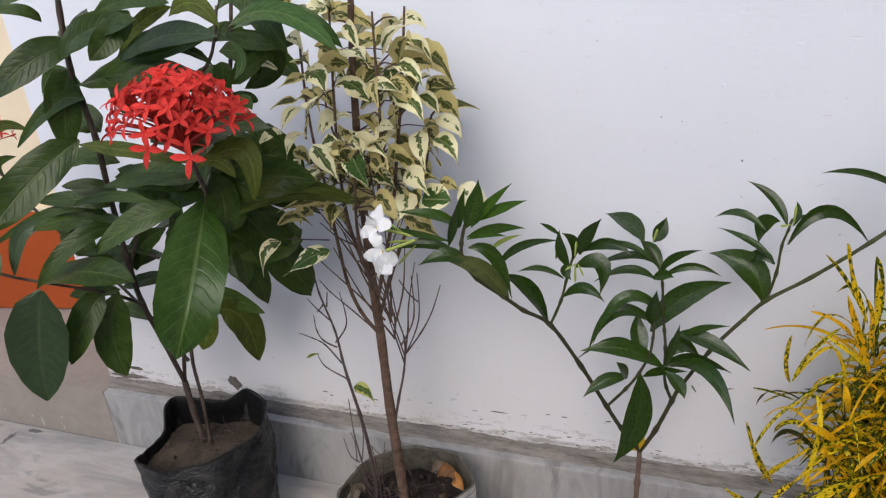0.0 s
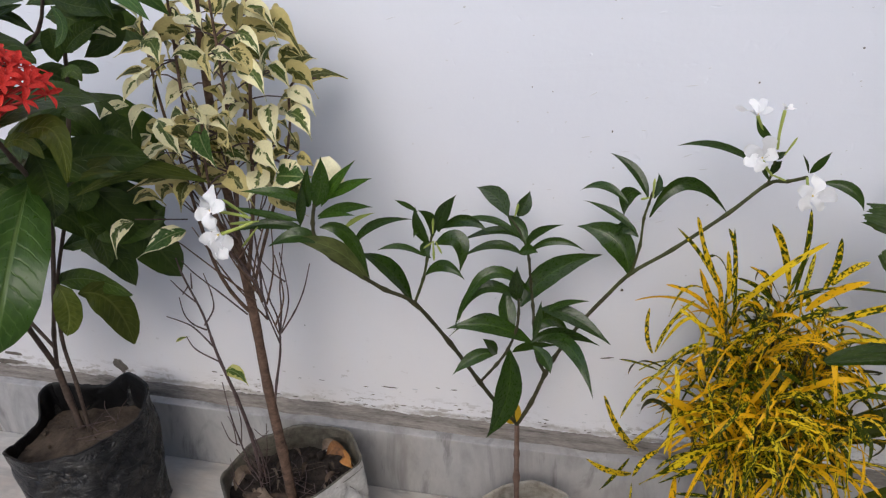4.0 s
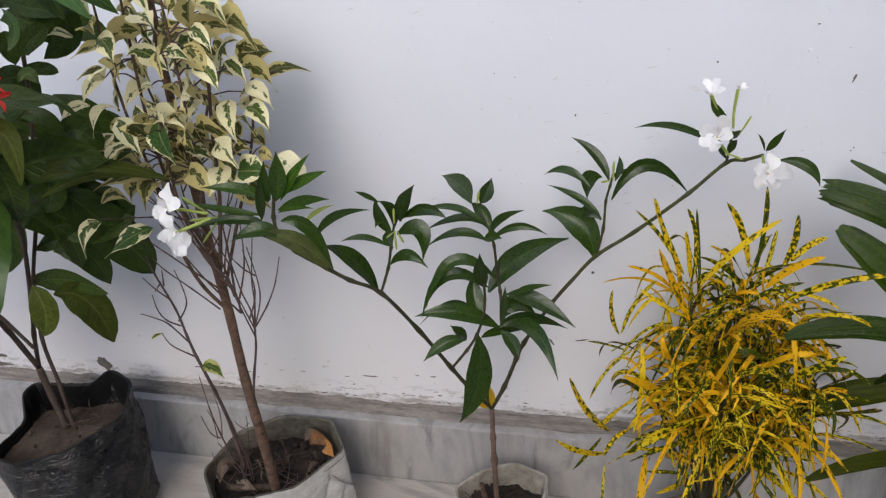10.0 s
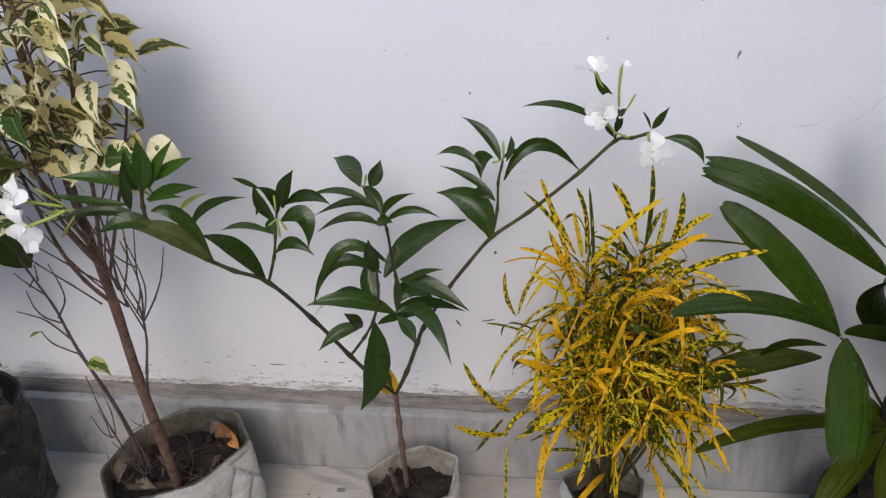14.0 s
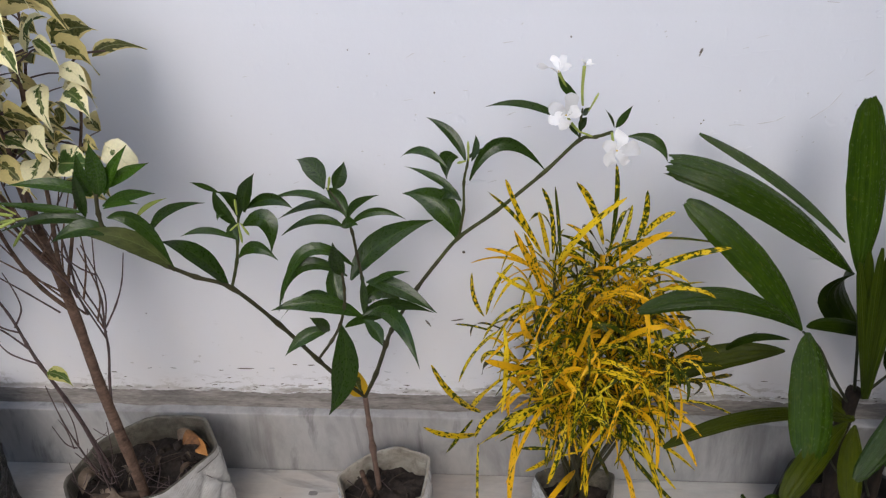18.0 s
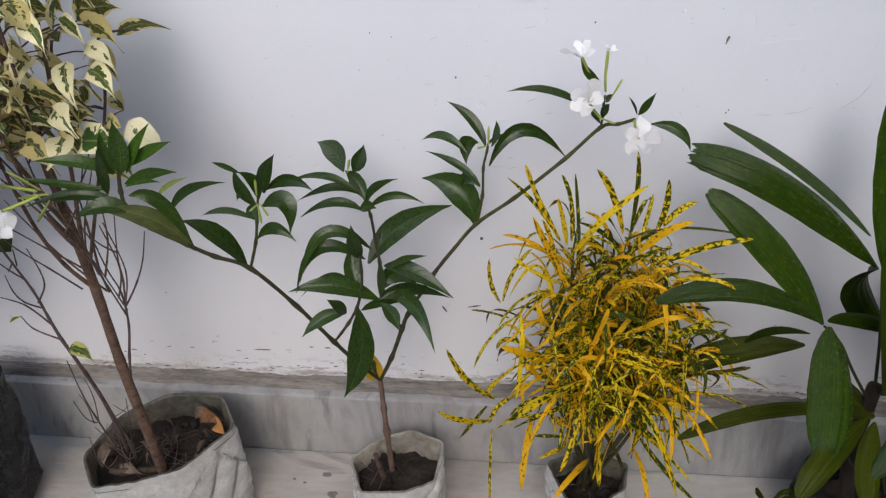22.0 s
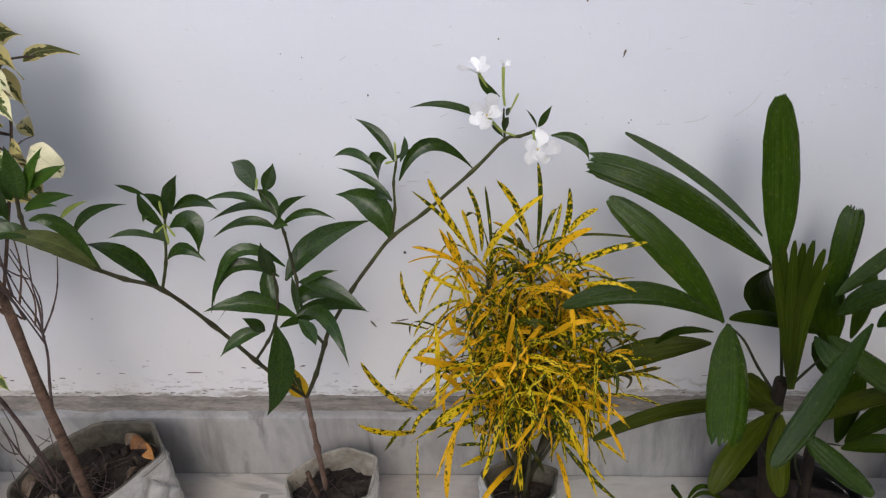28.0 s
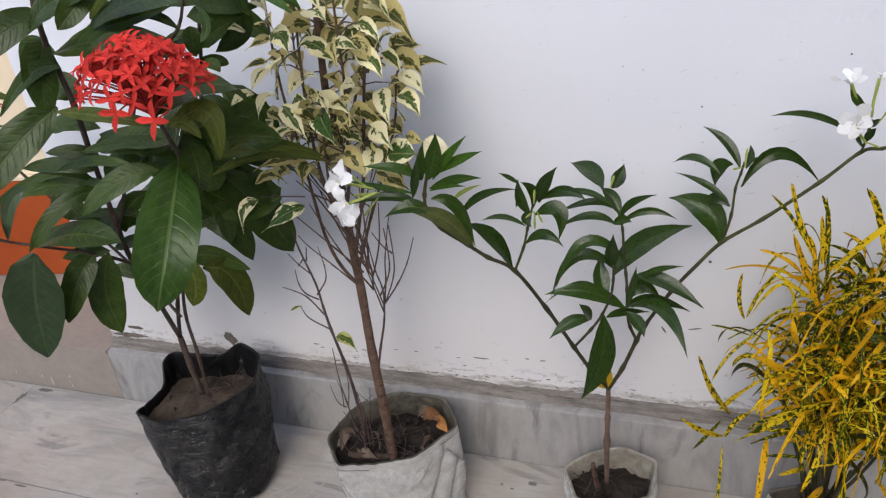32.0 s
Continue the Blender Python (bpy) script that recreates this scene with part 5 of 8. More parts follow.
ixora((0.298, -0.200, 0.652), (0.312, -0.210, 0.638), (0.308, -0.220, 0.624), 0.0077, -26, "bright")
ixora((0.208, -0.170, 0.657), (0.179, -0.175, 0.647), (0.152, -0.180, 0.623), 0.0152, -29, "shade")
ixora((0.263, -0.270, 0.683), (0.256, -0.285, 0.668), (0.245, -0.300, 0.652), 0.0205, -41, "shade")
ixora((0.271, -0.170, 0.611), (0.287, -0.170, 0.624), (0.308, -0.170, 0.633), 0.0176, 26, "shade")
ixora((0.289, -0.200, 0.597), (0.300, -0.200, 0.603), (0.307, -0.200, 0.595), 0.0111, 0, "shade")
ixora((0.277, -0.200, 0.578), (0.305, -0.195, 0.582), (0.326, -0.190, 0.561), 0.0063, -3, "shade")
ixora((0.268, -0.190, 0.564), (0.286, -0.185, 0.562), (0.293, -0.180, 0.539), 0.0149, -16, "shade")
ixora((0.282, -0.170, 0.538), (0.299, -0.165, 0.544), (0.310, -0.160, 0.521), 0.0268, -8, "shade")
ixora((0.277, -0.260, 0.553), (0.236, -0.265, 0.550), (0.193, -0.270, 0.543), 0.0113, -2, "shade")
ixora((0.199, -0.220, 0.510), (0.156, -0.225, 0.517), (0.111, -0.230, 0.507), 0.0111, 2, "shade")
ixora((0.187, -0.200, 0.489), (0.167, -0.200, 0.488), (0.142, -0.200, 0.473), 0.0139, -6, "shade")
ixora((0.204, -0.220, 0.562), (0.172, -0.220, 0.560), (0.136, -0.220, 0.565), 0.0115, 4, "shade")
ixora((0.170, -0.170, 0.496), (0.190, -0.170, 0.508), (0.213, -0.170, 0.495), 0.0243, -5, "shade")
ixora((0.135, -0.200, 0.472), (0.110, -0.200, 0.479), (0.060, -0.200, 0.462), 0.0164, 3, "shade")
ixora((0.206, -0.130, 0.446), (0.236, -0.120, 0.457), (0.258, -0.110, 0.428), 0.0415, -6, "shade")
ixora((0.221, -0.150, 0.497), (0.230, -0.150, 0.480), (0.217, -0.150, 0.455), 0.0297, -41, "shade")
ixora((0.288, -0.170, 0.621), (0.303, -0.165, 0.636), (0.327, -0.160, 0.645), 0.0135, 28, "shade")
ixora((0.245, -0.150, 0.594), (0.264, -0.145, 0.594), (0.275, -0.140, 0.589), 0.0120, 3, "shade")
ixora((0.138, -0.120, 0.430), (0.194, -0.115, 0.459), (0.196, -0.110, 0.420), 0.0291, -8, "shade")
ixora((0.173, -0.130, 0.474), (0.196, -0.125, 0.491), (0.217, -0.120, 0.471), 0.0287, -2, "shade")
ixora((0.207, -0.110, 0.466), (0.229, -0.105, 0.445), (0.247, -0.100, 0.417), 0.0406, -27, "shade")
ixora((0.187, -0.150, 0.540), (0.213, -0.140, 0.545), (0.228, -0.130, 0.525), 0.0266, -2, "shade")
ixora((0.160, -0.150, 0.493), (0.188, -0.140, 0.502), (0.217, -0.130, 0.480), 0.0252, -4, "shade")
ixora((0.210, -0.150, 0.578), (0.229, -0.140, 0.585), (0.236, -0.130, 0.561), 0.0229, -2, "shade")
ixora((0.212, -0.150, 0.608), (0.230, -0.140, 0.616), (0.248, -0.130, 0.607), 0.0169, 13, "shade")
ixora((0.227, -0.150, 0.512), (0.236, -0.140, 0.490), (0.223, -0.130, 0.442), 0.0275, -54, "shade")
ixora((0.163, -0.150, 0.437), (0.185, -0.140, 0.446), (0.200, -0.130, 0.415), 0.0281, -13, "shade")
ixora((0.229, -0.150, 0.647), (0.258, -0.140, 0.653), (0.266, -0.130, 0.637), 0.0189, 8, "shade")
ixora((0.218, -0.150, 0.439), (0.223, -0.140, 0.421), (0.215, -0.130, 0.381), 0.0223, -59, "shade")
ixora((0.140, -0.150, 0.449), (0.139, -0.140, 0.418), (0.101, -0.130, 0.369), 0.0225, -60, "shade")

ixora((0.300, -0.200, 0.661), (0.366, -0.220, 0.673), (0.404, -0.210, 0.646), 0.0168, 0, "bright")
ixora((0.269, -0.200, 0.495), (0.332, -0.190, 0.515), (0.384, -0.175, 0.503), 0.0106, 0, "olive")
ixora((0.274, -0.170, 0.655), (0.301, -0.170, 0.647), (0.339, -0.170, 0.645), 0.0160, 0, "shade")
ixora((0.196, -0.100, 0.534), (0.228, -0.090, 0.495), (0.264, -0.070, 0.457), 0.0403, 0, "shade")
ixora((0.207, -0.090, 0.505), (0.236, -0.070, 0.520), (0.266, -0.060, 0.504), 0.0298, 0, "shade")
ixora((0.254, -0.200, 0.510), (0.197, -0.200, 0.528), (0.142, -0.200, 0.516), 0.0243, 0, "shade")
ixora((0.261, -0.220, 0.545), (0.218, -0.200, 0.529), (0.171, -0.190, 0.540), 0.0239, 0, "shade")
ixora((0.227, -0.100, 0.613), (0.258, -0.090, 0.622), (0.285, -0.070, 0.600), 0.0319, 0, "shade")
ixora((0.117, -0.170, 0.526), (0.154, -0.170, 0.508), (0.175, -0.160, 0.470), 0.0261, 0, "shade")
ixora((0.090, -0.150, 0.451), (0.148, -0.150, 0.482), (0.196, -0.150, 0.490), 0.0229, 0, "shade")

def ixora_filling(count):
    """Older leaves in pairs along the inner stems."""
    rng = random.Random(31)
    for k in range(count):
        line = IXORA_LINES[(0, 1, 4, 2, 4, 2, 0)[k % 7] % len(IXORA_LINES)]
        p = line[rng.randrange(len(line))]
        a = rng.uniform(0, 6.28)
        out = Vector((math.cos(a), 0.5 * math.sin(a) + 0.1, rng.uniform(-0.35, 0.25))).normalized()
        length = rng.uniform(0.085, 0.13)
        tip = p + out * length + Vector((0, 0, -0.02))
        tip.y = min(max(tip.y, -0.24), -0.015)
        mid = (p + tip) / 2 + Vector((0, 0, 0.012))
        ixora(tuple(p), tuple(mid), tuple(tip), length * rng.uniform(0.27, 0.35), rng.uniform(-40, 40))


ixora_filling(24)
for fx, fy, fz in ((0.311, -0.335, 0.598), (0.352, -0.345, 0.596)):
    stray = new("floret", FLORETS[1])
    attach(stray, IXORA)
    stray.matrix_basis = Matrix.Translation((fx, fy, fz)) @ Vector((0.1, -0.9, 0.25)).to_track_quat("Z", "Y").to_matrix().to_4x4() @ Matrix.Scale(0.0145, 4)
    tube("flower_tube", ((fx, fy, fz), (fx + 0.004, fy + 0.012, fz + 0.004), (0.324, -0.312, 0.596)), 0.0006, 0.0008, RED_TUBE, IXORA, 5, 3)


# variegated fig in a white woven bag
FICUS = plant("variegated_fig", 0.38, -0.12, "cream variegated weeping fig in a white woven bag", "potted plant")
grow_bag(FICUS, (0.388, -0.122, 0.080, 0.066), ((0.297, -0.148, 0.115), (0.333, -0.191, 0.116), (0.378, -0.180, 0.117), (0.425, -0.161, 0.120), (0.463, -0.100, 0.124), (0.430, -0.053, 0.126), (0.357, -0.049, 0.122), (0.308, -0.085, 0.116)), WHITE_BAG, SOIL, 0.090, 2, 30, 0.009, 0.006, label="creased white woven plastic grow bag")
FIG_LINES = []


def ficus_stem(name, r0, r1, *points):
    thick = 0.72 if name == "dry_twig" else 1.0
    grown(FICUS, name, r0 * thick, r1 * thick, points, TWIG if name in ("dry_twig", "petiole") else BARK, 0.24 if name == "dry_twig" else 0.07)
    if name in ("branch", "trunk"):
        FIG_LINES.append([p for p, _ in smoothed(points, 6) if p.z > 0.465])


def ficus(base, mid, tip, width, turn, kind=""):
    m = {"olive": FICUS_OLD, "bright": FICUS_BRIGHT, "green": FICUS_BRIGHT, "round": FICUS_BRIGHT, "pale": FICUS_PALE, "shoot": VARIEGATED}.get(kind, FICUS_LEAF)
    shape = "round" if kind in ("round", "pale") else "ovate"
    blade("leaf", base, mid, tip, width, turn + random.uniform(-22, 22), shape, m, FICUS, 0.3, 0.06, rows=10, cols=6, curl=random.uniform(-0.1, 0.35))


ficus_stem("trunk", 0.0062, 0.0028, (0.389, -0.147, 0.093), (0.383, -0.140, 0.168), (0.374, -0.130, 0.244), (0.365, -0.115, 0.327), (0.360, -0.110, 0.383), (0.359, -0.110, 0.451), (0.361, -0.115, 0.516), (0.366, -0.120, 0.574), (0.369, -0.120, 0.627), (0.375, -0.120, 0.695))
ficus_stem("branch", 0.0022, 0.0010, (0.365, -0.115, 0.327), (0.347, -0.120, 0.358), (0.338, -0.125, 0.395), (0.335, -0.130, 0.444), (0.330, -0.130, 0.501), (0.323, -0.130, 0.549), (0.321, -0.130, 0.599), (0.323, -0.130, 0.661))
ficus_stem("branch", 0.0022, 0.0010, (0.361, -0.110, 0.361), (0.380, -0.120, 0.417), (0.398, -0.130, 0.473), (0.411, -0.140, 0.530), (0.419, -0.140, 0.578), (0.426, -0.140, 0.628), (0.431, -0.140, 0.670))
ficus_stem("branch", 0.0021, 0.0010, (0.359, -0.110, 0.390), (0.349, -0.120, 0.441), (0.353, -0.140, 0.493), (0.358, -0.150, 0.549), (0.361, -0.150, 0.602), (0.366, -0.150, 0.670))
ficus_stem("branch", 0.0019, 0.0009, (0.360, -0.110, 0.418), (0.387, -0.140, 0.477), (0.402, -0.160, 0.530), (0.412, -0.170, 0.575), (0.413, -0.170, 0.624), (0.414, -0.170, 0.669))
ficus_stem("branch", 0.0018, 0.0009, (0.361, -0.110, 0.376), (0.369, -0.150, 0.448), (0.381, -0.170, 0.516), (0.392, -0.180, 0.557))
ficus_stem("branch", 0.0018, 0.0009, (0.366, -0.115, 0.350), (0.386, -0.100, 0.415), (0.412, -0.100, 0.476), (0.424, -0.090, 0.522), (0.432, -0.090, 0.567), (0.444, -0.060, 0.567))
ficus_stem("branch", 0.0016, 0.0009, (0.359, -0.110, 0.483), (0.381, -0.100, 0.530), (0.394, -0.090, 0.579), (0.404, -0.090, 0.637))
ficus_stem("branch", 0.0016, 0.0009, (0.359, -0.110, 0.451), (0.336, -0.090, 0.508), (0.315, -0.080, 0.566), (0.319, -0.080, 0.623))
ficus_stem("dry_twig", 0.0032, 0.0010, (0.350, -0.140, 0.118), (0.347, -0.140, 0.186), (0.343, -0.145, 0.240), (0.337, -0.150, 0.289), (0.333, -0.150, 0.316), (0.329, -0.150, 0.349), (0.317, -0.150, 0.391), (0.314, -0.150, 0.411))
ficus_stem("dry_twig", 0.0013, 0.0006, (0.336, -0.148, 0.287), (0.310, -0.148, 0.300), (0.302, -0.148, 0.316))
ficus_stem("dry_twig", 0.0013, 0.0006, (0.331, -0.148, 0.307), (0.314, -0.148, 0.328), (0.299, -0.148, 0.335), (0.284, -0.148, 0.339))
ficus_stem("dry_twig", 0.0013, 0.0006, (0.328, -0.148, 0.327), (0.313, -0.148, 0.333), (0.306, -0.148, 0.345), (0.305, -0.148, 0.364))
ficus_stem("dry_twig", 0.0013, 0.0006, (0.327, -0.148, 0.333), (0.341, -0.148, 0.353), (0.343, -0.148, 0.371), (0.339, -0.148, 0.395))
ficus_stem("dry_twig", 0.0013, 0.0006, (0.325, -0.148, 0.359), (0.311, -0.148, 0.371), (0.300, -0.148, 0.384))
ficus_stem("dry_twig", 0.0013, 0.0006, (0.319, -0.148, 0.379), (0.310, -0.148, 0.368))
ficus_stem("dry_twig", 0.0013, 0.0006, (0.322, -0.148, 0.376), (0.325, -0.148, 0.394))
ficus_stem("dry_twig", 0.0013, 0.0006, (0.379, -0.148, 0.351), (0.354, -0.148, 0.373), (0.329, -0.148, 0.394), (0.318, -0.148, 0.407))
ficus_stem("dry_twig", 0.0013, 0.0006, (0.344, -0.148, 0.242), (0.339, -0.148, 0.266), (0.339, -0.148, 0.281))
ficus_stem("dry_twig", 0.0015, 0.0007, (0.346, -0.150, 0.135), (0.342, -0.155, 0.188), (0.338, -0.155, 0.221), (0.337, -0.155, 0.266))
ficus_stem("dry_twig", 0.0010, 0.0005, (0.341, -0.155, 0.179), (0.330, -0.155, 0.185), (0.324, -0.155, 0.210))
ficus_stem("dry_twig", 0.0010, 0.0005, (0.337, -0.155, 0.178), (0.338, -0.155, 0.204), (0.334, -0.155, 0.220))
ficus_stem("dry_twig", 0.0010, 0.0005, (0.343, -0.155, 0.179), (0.349, -0.155, 0.215), (0.348, -0.155, 0.244))
ficus_stem("dry_twig", 0.0022, 0.0007, (0.376, -0.130, 0.211), (0.383, -0.125, 0.250), (0.391, -0.120, 0.288), (0.395, -0.120, 0.327), (0.389, -0.120, 0.355), (0.385, -0.120, 0.391))
ficus_stem("dry_twig", 0.0016, 0.0006, (0.393, -0.120, 0.304), (0.398, -0.115, 0.339), (0.401, -0.115, 0.368), (0.410, -0.110, 0.418))
ficus_stem("dry_twig", 0.0014, 0.0006, (0.396, -0.120, 0.312), (0.415, -0.120, 0.340), (0.429, -0.120, 0.367), (0.440, -0.120, 0.399))
ficus_stem("dry_twig", 0.0014, 0.0006, (0.393, -0.120, 0.296), (0.384, -0.120, 0.333), (0.375, -0.120, 0.368))
ficus_stem("petiole", 0.0007, 0.0005, (0.337, -0.150, 0.454), (0.321, -0.170, 0.462), (0.309, -0.185, 0.468))
ficus((0.373, -0.140, 0.656), (0.388, -0.156, 0.651), (0.398, -0.165, 0.633), 0.0144, 0)
ficus((0.339, -0.110, 0.659), (0.372, -0.119, 0.664), (0.402, -0.120, 0.641), 0.0183, 0, "olive")
ficus((0.339, -0.140, 0.667), (0.357, -0.156, 0.677), (0.372, -0.165, 0.672), 0.0127, 0)
ficus((0.358, -0.140, 0.666), (0.376, -0.156, 0.673), (0.394, -0.165, 0.675), 0.0098, 0, "olive")
ficus((0.407, -0.140, 0.630), (0.421, -0.156, 0.649), (0.444, -0.165, 0.658), 0.0149, 0)
ficus((0.412, -0.110, 0.655), (0.432, -0.119, 0.658), (0.443, -0.120, 0.647), 0.0128, 0)
ficus((0.422, -0.140, 0.638), (0.448, -0.156, 0.641), (0.463, -0.165, 0.622), 0.0147, 0)
ficus((0.427, -0.165, 0.625), (0.451, -0.186, 0.626), (0.465, -0.200, 0.610), 0.0133, 0)
ficus((0.404, -0.165, 0.612), (0.427, -0.186, 0.613), (0.447, -0.200, 0.609), 0.0117, 0)
ficus((0.409, -0.140, 0.621), (0.418, -0.156, 0.615), (0.424, -0.165, 0.607), 0.0082, 0)
ficus((0.424, -0.165, 0.600), (0.449, -0.186, 0.599), (0.464, -0.200, 0.582), 0.0180, 0)
ficus((0.439, -0.140, 0.596), (0.453, -0.149, 0.592), (0.460, -0.150, 0.578), 0.0137, 0)
ficus((0.425, -0.050, 0.560), (0.442, -0.039, 0.567), (0.461, -0.020, 0.557), 0.0136, 0, "olive")
ficus((0.452, -0.140, 0.575), (0.471, -0.152, 0.574), (0.482, -0.155, 0.558), 0.0152, 0)
ficus((0.449, -0.140, 0.556), (0.468, -0.154, 0.555), (0.478, -0.160, 0.538), 0.0180, 0)
ficus((0.440, -0.150, 0.566), (0.445, -0.164, 0.555), (0.451, -0.170, 0.535), 0.0185, 0)
ficus((0.393, -0.140, 0.581), (0.406, -0.156, 0.579), (0.412, -0.165, 0.573), 0.0117, 0)
ficus((0.406, -0.165, 0.571), (0.424, -0.186, 0.580), (0.439, -0.200, 0.578), 0.0119, 0)
ficus((0.377, -0.165, 0.555), (0.408, -0.186, 0.565), (0.432, -0.200, 0.550), 0.0166, 0)
ficus((0.380, -0.165, 0.552), (0.393, -0.186, 0.543), (0.411, -0.200, 0.526), 0.0230, 0, "bright")
ficus((0.341, -0.165, 0.555), (0.363, -0.186, 0.548), (0.382, -0.200, 0.532), 0.0190, 0)
ficus((0.336, -0.140, 0.548), (0.355, -0.156, 0.558), (0.372, -0.165, 0.555), 0.0131, 0)
ficus((0.322, -0.140, 0.557), (0.315, -0.156, 0.557), (0.311, -0.165, 0.537), 0.0135, 0)
ficus((0.344, -0.165, 0.533), (0.344, -0.186, 0.533), (0.341, -0.200, 0.525), 0.0142, 0)
ficus((0.312, -0.140, 0.532), (0.308, -0.156, 0.528), (0.304, -0.165, 0.511), 0.0128, 0)
ficus((0.296, -0.140, 0.559), (0.291, -0.156, 0.561), (0.275, -0.165, 0.544), 0.0110, 0)
ficus((0.320, -0.140, 0.584), (0.315, -0.156, 0.581), (0.309, -0.165, 0.563), 0.0131, 0)
ficus((0.300, -0.110, 0.584), (0.290, -0.119, 0.585), (0.274, -0.120, 0.577), 0.0095, 0, "olive")
ficus((0.359, -0.140, 0.577), (0.354, -0.156, 0.573), (0.350, -0.165, 0.561), 0.0116, 0)
ficus((0.342, -0.165, 0.619), (0.367, -0.186, 0.621), (0.380, -0.200, 0.603), 0.0195, 0)
ficus((0.332, -0.140, 0.613), (0.325, -0.156, 0.612), (0.313, -0.165, 0.606), 0.0117, 0, "olive")
ficus((0.288, -0.110, 0.622), (0.274, -0.119, 0.638), (0.248, -0.120, 0.625), 0.0152, 0, "olive")
ficus((0.301, -0.140, 0.619), (0.293, -0.156, 0.627), (0.279, -0.165, 0.618), 0.0162, 0)
ficus((0.312, -0.140, 0.645), (0.333, -0.156, 0.648), (0.344, -0.165, 0.636), 0.0139, 0)
ficus((0.355, -0.110, 0.607), (0.376, -0.119, 0.621), (0.397, -0.120, 0.625), 0.0172, 0, "olive")
ficus((0.348, -0.140, 0.569), (0.370, -0.156, 0.581), (0.384, -0.165, 0.579), 0.0091, 0)
ficus((0.425, -0.140, 0.509), (0.444, -0.156, 0.526), (0.461, -0.165, 0.526), 0.0112, 0, "olive")
ficus((0.453, -0.140, 0.518), (0.468, -0.156, 0.520), (0.480, -0.165, 0.518), 0.0122, 0, "olive")
ficus((0.347, -0.170, 0.452), (0.331, -0.184, 0.449), (0.304, -0.190, 0.430), 0.0211, 0, "green")
ficus((0.294, -0.170, 0.457), (0.283, -0.182, 0.451), (0.278, -0.185, 0.425), 0.0138, 0)
ficus((0.274, -0.140, 0.462), (0.307, -0.156, 0.480), (0.329, -0.165, 0.474), 0.0131, 0, "olive")
ficus((0.348, -0.140, 0.493), (0.320, -0.156, 0.496), (0.292, -0.165, 0.486), 0.0123, 0, "olive")
ficus((0.403, -0.110, 0.468), (0.425, -0.119, 0.463), (0.446, -0.120, 0.450), 0.0184, 0, "olive")
ficus((0.384, -0.140, 0.538), (0.395, -0.156, 0.534), (0.399, -0.165, 0.524), 0.0132, 0, "olive")
ficus((0.403, -0.110, 0.551), (0.414, -0.119, 0.545), (0.423, -0.120, 0.530), 0.0148, 0, "olive")
ficus((0.416, -0.110, 0.533), (0.424, -0.119, 0.528), (0.417, -0.120, 0.516), 0.0134, 0, "olive")
ficus((0.429, -0.110, 0.558), (0.440, -0.119, 0.565), (0.449, -0.120, 0.563), 0.0116, 0, "olive")
ficus((0.428, -0.165, 0.513), (0.436, -0.186, 0.508), (0.432, -0.200, 0.499), 0.0195, 0)
ficus((0.333, -0.110, 0.518), (0.344, -0.119, 0.514), (0.346, -0.120, 0.502), 0.0156, 0, "olive")
ficus((0.287, -0.110, 0.532), (0.304, -0.119, 0.532), (0.309, -0.120, 0.520), 0.0144, 0, "olive")
ficus((0.360, -0.110, 0.595), (0.374, -0.119, 0.600), (0.379, -0.120, 0.588), 0.0134, 0, "olive")
ficus((0.367, -0.110, 0.577), (0.382, -0.119, 0.588), (0.398, -0.120, 0.586), 0.0149, 0, "olive")
ficus((0.322, -0.110, 0.586), (0.316, -0.119, 0.591), (0.301, -0.120, 0.585), 0.0124, 0, "olive")
ficus((0.267, -0.140, 0.505), (0.289, -0.156, 0.511), (0.303, -0.165, 0.506), 0.0140, 0)
ficus((0.342, -0.110, 0.630), (0.355, -0.119, 0.625), (0.358, -0.120, 0.611), 0.0135, 0, "olive")
ficus((0.414, -0.110, 0.606), (0.425, -0.119, 0.602), (0.432, -0.120, 0.594), 0.0145, 0, "olive")
ficus((0.438, -0.110, 0.598), (0.450, -0.119, 0.601), (0.462, -0.120, 0.598), 0.0071, 0, "olive")
ficus((0.406, -0.110, 0.581), (0.406, -0.119, 0.574), (0.408, -0.120, 0.563), 0.0147, 0, "olive")
ficus((0.321, -0.140, 0.495), (0.348, -0.156, 0.506), (0.364, -0.165, 0.503), 0.0120, 0, "olive")
ficus((0.327, -0.110, 0.592), (0.340, -0.119, 0.588), (0.343, -0.120, 0.576), 0.0138, 0, "olive")
ficus((0.444, -0.165, 0.508), (0.459, -0.174, 0.512), (0.474, -0.175, 0.512), 0.0277, 0, "round")
ficus((0.475, -0.150, 0.517), (0.487, -0.154, 0.508), (0.493, -0.150, 0.492), 0.0235, 0, "pale")
ficus((0.345, -0.155, 0.283), (0.359, -0.157, 0.282), (0.371, -0.160, 0.270), 0.0146, -19, "shoot")
ficus((0.289, -0.150, 0.309), (0.300, -0.153, 0.317), (0.308, -0.150, 0.318), 0.0034, 0, "shoot")


